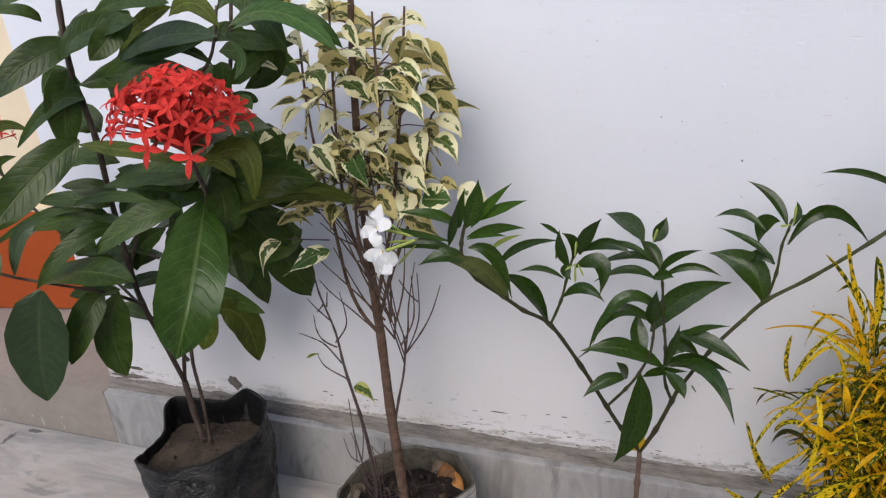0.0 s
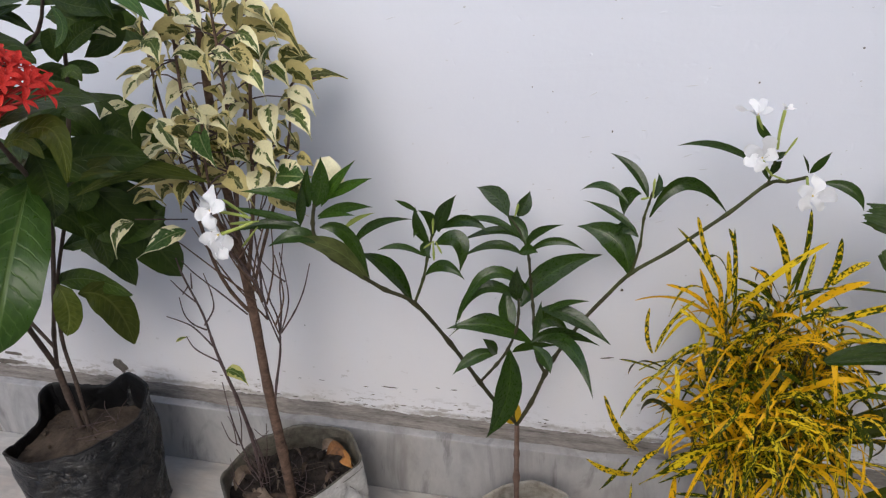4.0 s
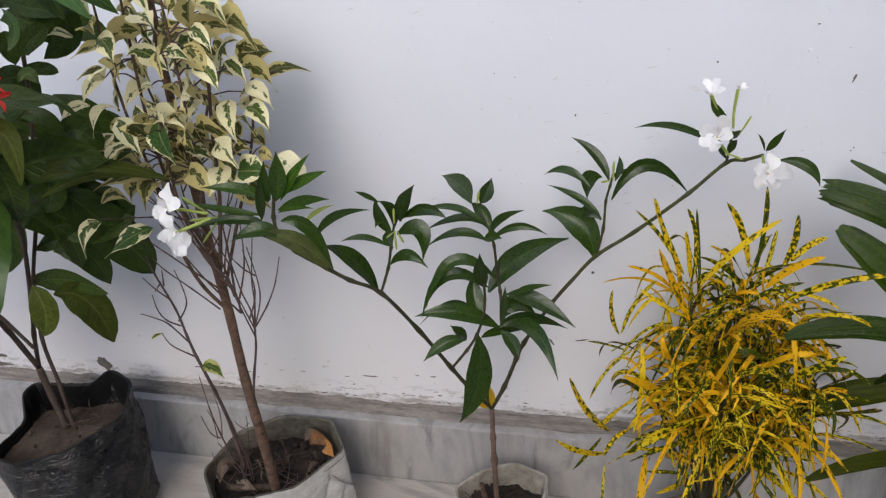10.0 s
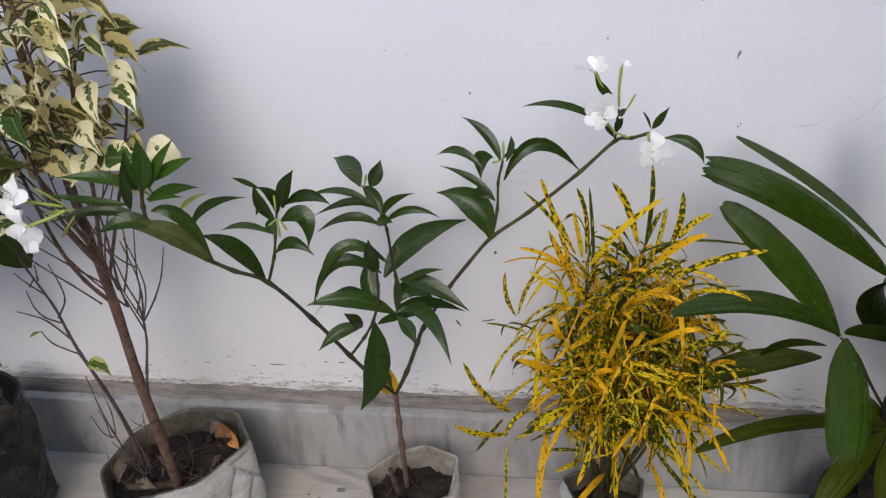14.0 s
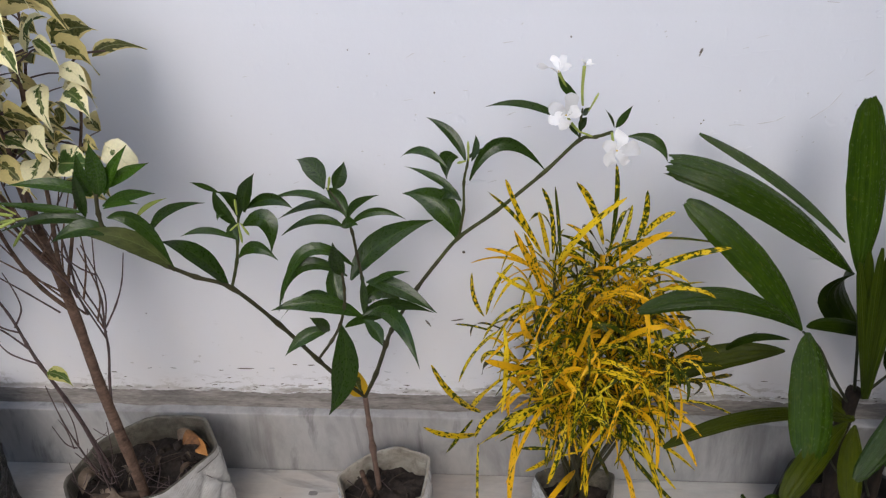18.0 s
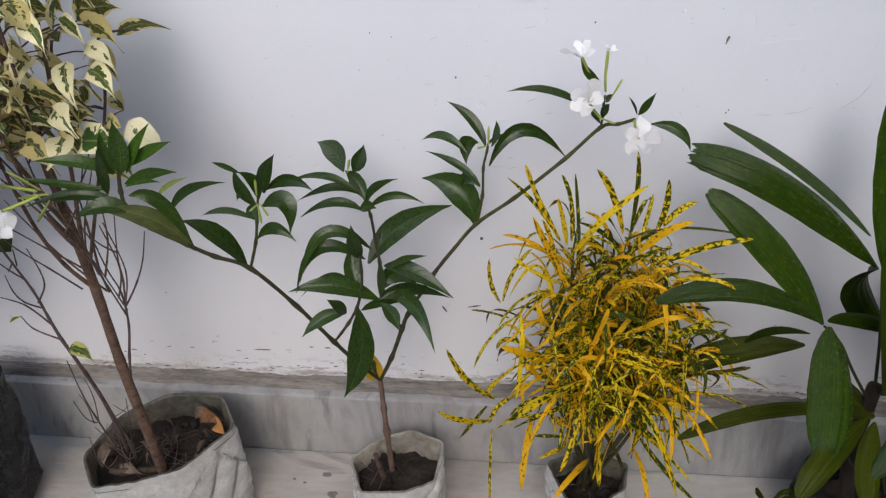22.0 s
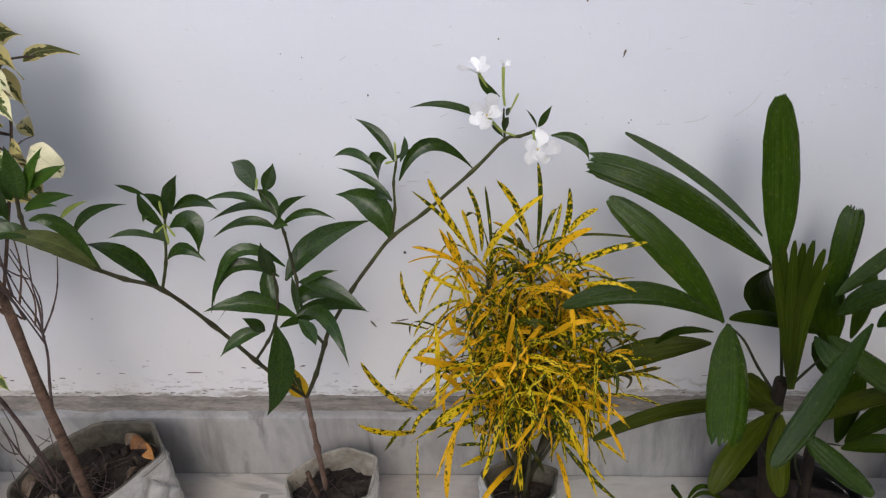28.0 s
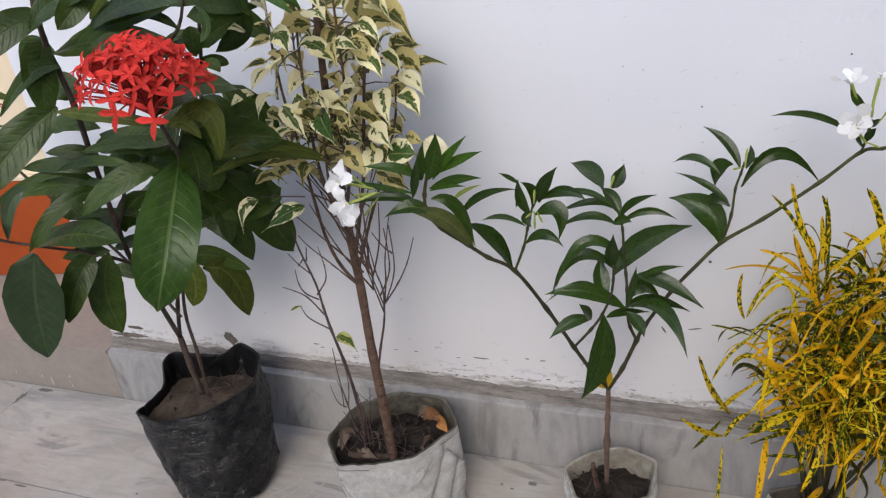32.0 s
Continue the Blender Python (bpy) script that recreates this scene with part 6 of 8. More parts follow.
def fig_crown(count):
    rng = random.Random(11)
    verts, faces = [], []
    spots = [(p, i / max(len(line), 1)) for line in FIG_LINES for i, p in enumerate(line) if p.z < 0.84 and p.x < 0.428]
    for k in range(count):
        p, far = spots[rng.randrange(len(spots))]
        a = rng.uniform(0, 6.28)
        out = Vector((math.cos(a), math.sin(a) * 0.8 + (0.35 if p.z < 0.62 else -0.1), rng.uniform(-0.1, 0.5))).normalized()
        reach = rng.uniform(0.006, 0.04)
        root = p + out * reach
        if root.y > -0.03:
            root.y = -0.03
        way = (out * 0.7 + Vector((rng.uniform(-0.5, 0.5), rng.uniform(-0.5, 0.1), rng.uniform(-1.1, 0.25)))).normalized()
        length = rng.uniform(0.025, 0.041)
        tip = root + way * length
        tip.y = min(tip.y, -0.012)
        mid = (root + tip) / 2 + Vector((0, -0.002, rng.uniform(0.004, 0.011)))
        v, f = tube_data((p, (p + root) / 2 + Vector((0, 0, 0.003)), root), 0.0009, 0.0005, 5, 2)
        faces += [tuple(i + len(verts) for i in q) for q in f]
        verts += v
        m = FICUS_OLD if rng.random() < (0.75 if root.z < 0.64 else 0.4) else FICUS_LEAF
        blade("leaf", root, mid, tip, length * rng.uniform(0.5, 0.66), rng.uniform(-75, 75), "ovate", m, FICUS, 0.4, 0.1, rows=8, cols=4, curl=rng.uniform(-0.2, 0.5))
    tagged(sheet("leaf_stalk", verts, faces, TWIG, FICUS), kind="stuff")


fig_crown(120)


def fig_twigs(count):
    """Bare thin shoots that climb beside the trunk under the crown."""
    rng = random.Random(17)
    for k in range(count):
        z0 = rng.uniform(0.3, 0.44)
        x0 = 0.393 - 0.03 * (z0 - 0.3) / 0.14
        p = Vector((x0 + rng.uniform(-0.006, 0.006), -0.122 + rng.uniform(-0.01, 0.01), z0))
        top = p + Vector((rng.uniform(-0.06, 0.035), rng.uniform(-0.045, 0.02), rng.uniform(0.07, 0.13)))
        mid = p.lerp(top, 0.5) + Vector((rng.uniform(-0.01, 0.01), rng.uniform(-0.006, 0.006), -0.006))
        tube("dry_twig", (p, mid, top), rng.uniform(0.0008, 0.0014), 0.0005, BARK if k % 3 else TWIG, FICUS, 6, 5, 0.15)
        if k % 2:
            q = mid.lerp(top, 0.4)
            tip = q + Vector((rng.uniform(-0.035, 0.03), rng.uniform(-0.02, 0.01), rng.uniform(0.01, 0.04)))
            tube("dry_twig", (q, q.lerp(tip, 0.5) + Vector((0, 0, -0.003)), tip), 0.0009, 0.0005, TWIG, FICUS, 5, 4)


fig_twigs(18)


def fig_suckers(count):
    """A tangle of fine dry shoots at the foot of the fig."""
    rng = random.Random(29)
    for k in range(count):
        p = Vector((0.352 + rng.uniform(-0.014, 0.014), -0.146 + rng.uniform(-0.012, 0.012), 0.094))
        top = p + Vector((rng.uniform(-0.035, 0.02), rng.uniform(-0.02, 0.015), rng.uniform(0.05, 0.11)))
        mid = p.lerp(top, 0.5) + Vector((rng.uniform(-0.008, 0.008), 0, 0))
        tube("dry_twig", (p, mid, top), rng.uniform(0.0007, 0.0012), 0.0004, TWIG, FICUS, 5, 4, 0.2)
        for f in (0.35, 0.6, 0.8):
            q = p.lerp(top, f)
            tip = q + Vector((rng.uniform(-0.018, 0.018), rng.uniform(-0.01, 0.01), rng.uniform(0.008, 0.024)))
            tube("dry_twig", (q, q.lerp(tip, 0.5) + Vector((0, 0, -0.002)), tip), 0.0006, 0.0003, TWIG, FICUS, 5, 3)


fig_suckers(6)


# crape jasmine in a small white bag
JASMINE = plant("crape_jasmine", 0.645, -0.105, "crape jasmine with white flowers in a small white bag", "potted plant")
grow_bag(JASMINE, (0.651, -0.104, 0.052, 0.046), ((0.593, -0.098, 0.080), (0.614, -0.145, 0.078), (0.664, -0.141, 0.078), (0.700, -0.126, 0.082), (0.704, -0.076, 0.092), (0.662, -0.058, 0.090), (0.625, -0.068, 0.084)), WHITE_BAG, SOIL, 0.060, 3, 18, 0.008, label="folded white woven plastic grow bag", lining=PALE_LINING)


def jasmine_stem(name, r0, r1, *points):
    r0, r1 = r0 * 0.62, r1 * 0.64
    if len(points) > 11:
        rm = r0 + (r1 - r0) * 5 / (len(points) - 1)
        grown(JASMINE, name, r0, rm, points[:6], JAS_STEM, 0.42)
        grown(JASMINE, "shoot", rm, r1, points[5:], JAS_SHOOT, 0.3)
        return
    m = JAS_TRUNK if name == "trunk" else (JAS_SHOOT if name == "twig" else JAS_STEM)
    grown(JASMINE, name, r0, r1, points, m, 0.42)


def jasmine(base, mid, tip, width, turn, kind=""):
    m = {"olive": JASMINE_OLIVE, "dry": BUD, "yellow": YELLOWING, "fresh": JASMINE_FRESH}.get(kind, JASMINE_LEAF)
    shape = "ovate" if kind == "yellow" else "lance"
    blade("leaf", base, mid, tip, width, turn + random.uniform(-8, 8), shape, m, JASMINE, 0.3, 0.03, rows=12, cols=6)


def jasmine_flower(centre, foot, across, face, petals, wide=0.62, reach=0.0):
    """A white pinwheel flower on a pale tube; petals as (degrees, length) about the face, sloping by reach."""
    centre, foot, face = Vector(centre), Vector(foot), Vector(face).normalized()
    stalk = tube("flower", (foot, (foot + centre) / 2 - face * 0.003, centre - face * 0.001), 0.0010, 0.0014, BUD, JASMINE, 7, 4, 0.0, "white pinwheel flower on a pale green tube")
    x = (Vector((1, 0, 0)) - face * face.x).normalized()
    y = face.cross(x)
    r = across * 0.54
    for at, long in petals:
        a = radians(at)
        out = x * math.cos(a) + y * math.sin(a)
        side = face.cross(out)
        tip = centre + out * r * long + side * r * 0.16 + face * r * (reach + random.uniform(-0.15, 0.1))
        mid = centre + out * r * long * 0.5 - side * r * 0.05 + face * r * (0.14 + reach * 0.4)
        blade("petal", centre, mid, tip, r * wide * random.uniform(1.1, 1.4), random.uniform(-18, 18), "petal", PETAL_WHITE, stalk, 0.1, 0.14, rows=9, cols=6, twist=random.uniform(-25, 25), facing=tuple(face))
    bm = bmesh.new()
    bmesh.ops.create_icosphere(bm, subdivisions=1, radius=across * 0.03, matrix=Matrix.Translation(centre + face * 0.0008))
    part("eye", bm, FLOWER_EYE, stalk, "yellow flower eye")


def jasmine_bud(foot, tip, width):
    foot, tip = Vector(foot), Vector(tip)
    line = [foot + (tip - foot) * s for s in (0, 0.35, 0.7, 0.9, 1.0)]
    bm = bmesh.new()
    d = (tip - foot).normalized()
    x = d.orthogonal().normalized()
    y = d.cross(x)
    prev = None
    for p, r in zip(line, (0.25, 0.4, 0.55, 0.4, 0.05)):
        ring = [bm.verts.new(p + (x * math.cos(k * 1.0472) + y * math.sin(k * 1.0472)) * width * r * 0.7) for k in range(6)]
        if prev:
            for k in range(6):
                bm.faces.new((prev[k], prev[(k + 1) % 6], ring[(k + 1) % 6], ring[k]))
        prev = ring
    bm.faces.new(prev)
    part("bud", bm, BUD, JASMINE, "pale green flower bud")


jasmine_stem("trunk", 0.0050, 0.0040, (0.647, -0.113, 0.079), (0.646, -0.114, 0.147), (0.646, -0.115, 0.181), (0.646, -0.116, 0.223))
jasmine_stem("branch", 0.0034, 0.0022, (0.646, -0.116, 0.223), (0.627, -0.130, 0.260), (0.612, -0.140, 0.292), (0.587, -0.155, 0.346), (0.561, -0.173, 0.397), (0.539, -0.185, 0.416), (0.524, -0.195, 0.433), (0.502, -0.202, 0.452), (0.493, -0.209, 0.471), (0.492, -0.209, 0.487), (0.496, -0.210, 0.504))
jasmine_stem("branch", 0.0024, 0.0018, (0.612, -0.140, 0.292), (0.629, -0.142, 0.317), (0.640, -0.145, 0.338), (0.648, -0.150, 0.363), (0.650, -0.150, 0.381), (0.650, -0.150, 0.397))
jasmine_stem("branch", 0.0036, 0.0022, (0.646, -0.116, 0.223), (0.660, -0.115, 0.253), (0.673, -0.112, 0.289), (0.680, -0.110, 0.306), (0.705, -0.100, 0.346), (0.728, -0.096, 0.377), (0.747, -0.092, 0.399), (0.780, -0.090, 0.424), (0.823, -0.086, 0.461), (0.851, -0.082, 0.488), (0.864, -0.090, 0.494), (0.875, -0.100, 0.502))
jasmine_stem("branch", 0.0026, 0.0018, (0.673, -0.112, 0.289), (0.666, -0.118, 0.309), (0.663, -0.125, 0.331), (0.662, -0.130, 0.360), (0.660, -0.122, 0.373), (0.657, -0.118, 0.396), (0.655, -0.117, 0.419), (0.652, -0.117, 0.432))
jasmine_stem("branch", 0.0014, 0.0010, (0.652, -0.117, 0.432), (0.645, -0.112, 0.445), (0.635, -0.105, 0.456))
jasmine_stem("twig", 0.0022, 0.0016, (0.561, -0.173, 0.397), (0.570, -0.172, 0.422), (0.574, -0.170, 0.441), (0.579, -0.170, 0.463))
jasmine_stem("twig", 0.0022, 0.0015, (0.747, -0.092, 0.399), (0.752, -0.092, 0.427), (0.753, -0.092, 0.454), (0.756, -0.092, 0.469), (0.758, -0.092, 0.480))
jasmine_stem("twig", 0.0018, 0.0012, (0.851, -0.082, 0.488), (0.851, -0.088, 0.500), (0.850, -0.095, 0.512), (0.850, -0.100, 0.522))
jasmine((0.491, -0.209, 0.501), (0.473, -0.217, 0.514), (0.442, -0.225, 0.518), 0.0102, 21, "fresh")
jasmine((0.496, -0.209, 0.501), (0.507, -0.217, 0.525), (0.513, -0.225, 0.549), 0.0145, 25, "fresh")
jasmine((0.492, -0.209, 0.502), (0.494, -0.217, 0.521), (0.502, -0.225, 0.541), 0.0088, 53, "fresh")
jasmine((0.501, -0.209, 0.502), (0.518, -0.217, 0.525), (0.539, -0.225, 0.547), 0.0085, 18, "fresh")
jasmine((0.503, -0.209, 0.507), (0.527, -0.217, 0.523), (0.551, -0.225, 0.534), 0.0084, 18, "fresh")
jasmine((0.497, -0.209, 0.493), (0.524, -0.217, 0.506), (0.549, -0.225, 0.511), 0.0085, 17, "fresh")
jasmine((0.497, -0.209, 0.491), (0.516, -0.217, 0.500), (0.535, -0.225, 0.503), 0.0046, 23, "fresh")
jasmine((0.481, -0.209, 0.484), (0.488, -0.217, 0.506), (0.495, -0.225, 0.528), 0.0080, 40)
jasmine((0.484, -0.209, 0.488), (0.454, -0.217, 0.496), (0.426, -0.225, 0.505), 0.0073, 27, "fresh")
jasmine((0.486, -0.209, 0.477), (0.462, -0.217, 0.488), (0.424, -0.225, 0.481), 0.0098, 13)
jasmine((0.497, -0.209, 0.469), (0.481, -0.217, 0.479), (0.458, -0.225, 0.471), 0.0135, 12)
jasmine((0.528, -0.193, 0.427), (0.508, -0.207, 0.463), (0.474, -0.220, 0.477), 0.0168, 16, "olive")
jasmine((0.498, -0.210, 0.484), (0.519, -0.205, 0.476), (0.532, -0.200, 0.434), 0.0122, 0)
jasmine((0.559, -0.173, 0.398), (0.543, -0.182, 0.435), (0.520, -0.190, 0.452), 0.0163, 30)
jasmine((0.520, -0.200, 0.463), (0.542, -0.205, 0.487), (0.575, -0.210, 0.496), 0.0074, 22)
jasmine((0.513, -0.200, 0.477), (0.525, -0.200, 0.488), (0.542, -0.200, 0.495), 0.0039, 5, "dry")
jasmine((0.572, -0.170, 0.443), (0.553, -0.175, 0.453), (0.533, -0.180, 0.451), 0.0071, 36)
jasmine((0.572, -0.170, 0.425), (0.590, -0.175, 0.438), (0.608, -0.180, 0.429), 0.0105, 0)
jasmine((0.577, -0.170, 0.455), (0.569, -0.175, 0.473), (0.569, -0.180, 0.493), 0.0097, 22)
jasmine((0.579, -0.170, 0.461), (0.580, -0.175, 0.480), (0.571, -0.180, 0.490), 0.0096, 21)
jasmine((0.568, -0.170, 0.484), (0.560, -0.175, 0.492), (0.552, -0.180, 0.498), 0.0043, 10)
jasmine((0.585, -0.170, 0.467), (0.591, -0.175, 0.487), (0.603, -0.180, 0.505), 0.0121, 14)
jasmine((0.581, -0.170, 0.455), (0.603, -0.175, 0.462), (0.604, -0.180, 0.436), 0.0161, -12)
jasmine((0.573, -0.170, 0.464), (0.568, -0.175, 0.469), (0.566, -0.180, 0.465), 0.0056, -4)
jasmine((0.587, -0.170, 0.470), (0.609, -0.175, 0.481), (0.628, -0.180, 0.475), 0.0100, 9)
jasmine((0.576, -0.170, 0.458), (0.574, -0.175, 0.452), (0.580, -0.180, 0.447), 0.0095, -15)
jasmine((0.636, -0.117, 0.461), (0.621, -0.089, 0.467), (0.597, -0.060, 0.464), 0.0181, 11)
jasmine((0.644, -0.117, 0.461), (0.650, -0.114, 0.471), (0.654, -0.110, 0.483), 0.0130, 5)
jasmine((0.653, -0.117, 0.433), (0.644, -0.109, 0.448), (0.632, -0.100, 0.454), 0.0126, 8)
jasmine((0.646, -0.117, 0.441), (0.616, -0.114, 0.455), (0.579, -0.110, 0.445), 0.0083, 25)
jasmine((0.648, -0.117, 0.439), (0.624, -0.118, 0.446), (0.589, -0.120, 0.432), 0.0090, 23)
jasmine((0.649, -0.117, 0.423), (0.624, -0.121, 0.433), (0.594, -0.125, 0.420), 0.0100, 24)
jasmine((0.653, -0.117, 0.431), (0.663, -0.124, 0.450), (0.685, -0.131, 0.462), 0.0077, -1)
jasmine((0.654, -0.117, 0.426), (0.678, -0.118, 0.440), (0.704, -0.120, 0.433), 0.0073, 15)
jasmine((0.646, -0.117, 0.424), (0.655, -0.124, 0.432), (0.664, -0.130, 0.433), 0.0107, -8)
jasmine((0.648, -0.117, 0.368), (0.676, -0.087, 0.392), (0.720, -0.056, 0.397), 0.0245, -7)
jasmine((0.649, -0.145, 0.391), (0.648, -0.155, 0.413), (0.650, -0.165, 0.437), 0.0129, 17)
jasmine((0.653, -0.145, 0.391), (0.617, -0.155, 0.407), (0.594, -0.165, 0.367), 0.0123, 18)
jasmine((0.660, -0.145, 0.401), (0.624, -0.155, 0.422), (0.598, -0.165, 0.375), 0.0116, 17)
jasmine((0.644, -0.145, 0.357), (0.637, -0.132, 0.372), (0.635, -0.120, 0.391), 0.0168, 9, "shade")
jasmine((0.662, -0.145, 0.347), (0.626, -0.155, 0.369), (0.587, -0.165, 0.368), 0.0167, 12)
jasmine((0.640, -0.145, 0.364), (0.611, -0.132, 0.361), (0.574, -0.120, 0.323), 0.0078, 30, "shade")
jasmine((0.629, -0.145, 0.331), (0.626, -0.155, 0.346), (0.620, -0.165, 0.361), 0.0113, 36)
jasmine((0.630, -0.145, 0.332), (0.610, -0.155, 0.332), (0.591, -0.165, 0.317), 0.0130, 6)
jasmine((0.641, -0.145, 0.338), (0.641, -0.155, 0.291), (0.622, -0.165, 0.245), 0.0251, -4)
jasmine((0.663, -0.145, 0.350), (0.668, -0.155, 0.379), (0.671, -0.165, 0.406), 0.0071, 6)
jasmine((0.663, -0.145, 0.356), (0.675, -0.132, 0.367), (0.695, -0.120, 0.344), 0.0169, -11, "shade")
jasmine((0.669, -0.145, 0.385), (0.698, -0.155, 0.385), (0.731, -0.165, 0.367), 0.0153, -10)
jasmine((0.672, -0.145, 0.381), (0.689, -0.155, 0.398), (0.711, -0.165, 0.409), 0.0064, -10)
jasmine((0.661, -0.145, 0.348), (0.686, -0.132, 0.352), (0.723, -0.120, 0.334), 0.0116, 3, "shade")
jasmine((0.667, -0.145, 0.349), (0.697, -0.175, 0.368), (0.719, -0.205, 0.339), 0.0137, -12)
jasmine((0.663, -0.145, 0.344), (0.675, -0.155, 0.338), (0.681, -0.165, 0.330), 0.0127, -11)
jasmine((0.644, -0.145, 0.335), (0.659, -0.132, 0.335), (0.685, -0.120, 0.330), 0.0083, 8, "shade")
jasmine((0.645, -0.118, 0.226), (0.638, -0.120, 0.251), (0.635, -0.122, 0.282), 0.0204, 16, "yellow")
jasmine((0.755, -0.090, 0.473), (0.743, -0.081, 0.494), (0.721, -0.072, 0.507), 0.0096, 0)
jasmine((0.760, -0.090, 0.473), (0.764, -0.081, 0.482), (0.763, -0.072, 0.490), 0.0061, -2)
jasmine((0.756, -0.090, 0.475), (0.765, -0.081, 0.478), (0.776, -0.072, 0.477), 0.0042, -2)
jasmine((0.739, -0.090, 0.467), (0.717, -0.081, 0.479), (0.696, -0.072, 0.470), 0.0086, 21)
jasmine((0.749, -0.090, 0.477), (0.738, -0.081, 0.471), (0.737, -0.072, 0.445), 0.0149, 2)
jasmine((0.758, -0.090, 0.455), (0.786, -0.081, 0.485), (0.825, -0.072, 0.455), 0.0122, 8)
jasmine((0.750, -0.090, 0.436), (0.729, -0.081, 0.452), (0.699, -0.072, 0.461), 0.0079, 17)
jasmine((0.745, -0.090, 0.396), (0.730, -0.081, 0.427), (0.695, -0.072, 0.434), 0.0261, 3)
jasmine((0.750, -0.090, 0.435), (0.737, -0.081, 0.439), (0.725, -0.072, 0.420), 0.0121, 5)
jasmine((0.843, -0.090, 0.505), (0.807, -0.095, 0.524), (0.773, -0.100, 0.525), 0.0068, 7)
jasmine((0.847, -0.090, 0.529), (0.836, -0.095, 0.538), (0.829, -0.100, 0.551), 0.0070, -10)
jasmine((0.850, -0.090, 0.494), (0.843, -0.095, 0.504), (0.840, -0.100, 0.508), 0.0042, -9)
jasmine((0.850, -0.090, 0.499), (0.852, -0.095, 0.509), (0.854, -0.100, 0.515), 0.0068, -15)
jasmine((0.852, -0.090, 0.513), (0.854, -0.095, 0.518), (0.857, -0.100, 0.523), 0.0053, -6)
jasmine((0.879, -0.090, 0.502), (0.884, -0.095, 0.512), (0.889, -0.100, 0.524), 0.0065, -12)
jasmine((0.878, -0.090, 0.502), (0.874, -0.095, 0.512), (0.868, -0.100, 0.521), 0.0022, -17)
jasmine((0.890, -0.090, 0.494), (0.911, -0.095, 0.491), (0.922, -0.100, 0.475), 0.0096, 7)
jasmine_flower((0.836, -0.112, 0.521), (0.849, -0.100, 0.502), 0.0270, (0.05, -0.85, 0.4), ((72, 1.2), (150, 1.0), (198, 0.95), (262, 0.65), (25, 0.75)), 0.58)
jasmine_flower((0.877, -0.115, 0.492), (0.874, -0.103, 0.503), 0.0300, (0.1, -0.85, 0.45), ((74, 1.05), (6, 1.15), (318, 0.7), (232, 0.85), (155, 0.65)), 0.6)
jasmine_flower((0.830, -0.100, 0.552), (0.842, -0.090, 0.532), 0.0250, (-0.15, -0.3, 0.93), ((60, 0.9), (105, 0.9), (178, 1.2), (235, 0.6), (330, 0.8)), 0.4, 0.55)
jasmine_flower((0.850, -0.097, 0.556), (0.851, -0.092, 0.522), 0.0150, (0.3, -0.2, 0.93), ((0, 0.9), (160, 0.5), (250, 0.5), (40, 0.7)), 0.3, 0.4)
jasmine_flower((0.446, -0.272, 0.523), (0.469, -0.260, 0.513), 0.0290, (-0.3, -0.85, 0.35), ((85, 1.1), (150, 0.9), (205, 0.9), (275, 0.8), (20, 0.8)), 0.55)
jasmine_flower((0.451, -0.276, 0.506), (0.473, -0.264, 0.512), 0.0300, (-0.2, -0.9, 0.25), ((255, 1.1), (290, 1.1), (205, 1.0), (330, 0.8), (120, 0.7)), 0.58)
jasmine_bud((0.459, -0.245, 0.506), (0.439, -0.245, 0.520), 0.0031)
jasmine_bud((0.469, -0.250, 0.506), (0.444, -0.250, 0.502), 0.0035)
jasmine_bud((0.467, -0.250, 0.501), (0.451, -0.250, 0.483), 0.0031)
jasmine_bud((0.582, -0.178, 0.469), (0.583, -0.178, 0.483), 0.0032)
jasmine_bud((0.583, -0.182, 0.464), (0.583, -0.182, 0.446), 0.0032)
jasmine_bud((0.585, -0.182, 0.464), (0.590, -0.182, 0.453), 0.0028)
jasmine_bud((0.583, -0.180, 0.463), (0.574, -0.180, 0.456), 0.0024)
jasmine_bud((0.758, -0.100, 0.478), (0.758, -0.100, 0.496), 0.0031)
jasmine_bud((0.756, -0.100, 0.478), (0.748, -0.100, 0.476), 0.0031)
jasmine_bud((0.855, -0.100, 0.520), (0.862, -0.100, 0.535), 0.0026)
jasmine_bud((0.846, -0.100, 0.504), (0.860, -0.100, 0.498), 0.0026)
jasmine_bud((0.644, -0.135, 0.469), (0.647, -0.135, 0.481), 0.0034)
tube("stub", ((0.637, -0.115, 0.07), (0.633, -0.117, 0.094), (0.631, -0.118, 0.112)), 0.0034, 0.0028, BARK, JASMINE, 7, 4, 0.0, "cut dry stem stub")


# narrow-leaved croton
CROTON = plant("croton", 0.866, -0.112, "narrow-leaved croton, gold speckled with green, in a small bag", "potted plant")
grow_bag(CROTON, (0.868, -0.108, 0.042, 0.038), ((0.822, -0.095, 0.090), (0.842, -0.138, 0.080), (0.878, -0.140, 0.078), (0.908, -0.122, 0.083), (0.914, -0.092, 0.090), (0.870, -0.070, 0.088)), WHITE_BAG, SOIL, 0.062, 4, 14, 0.007, label="white woven plastic grow bag")


def croton(base, mid, tip, width, turn, kind=""):
    m = {"gold": CROTON_GOLD, "green": CROTON_GREEN, "dark": CROTON_SHADE}.get(kind, CROTON_LEAF)
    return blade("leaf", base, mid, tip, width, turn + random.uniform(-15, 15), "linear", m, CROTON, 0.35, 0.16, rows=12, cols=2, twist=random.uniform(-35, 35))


croton((0.820, -0.130, 0.405), (0.800, -0.140, 0.449), (0.789, -0.150, 0.484), 0.0048, 0)
croton((0.818, -0.130, 0.409), (0.797, -0.140, 0.446), (0.775, -0.150, 0.474), 0.0032, 0, "green")
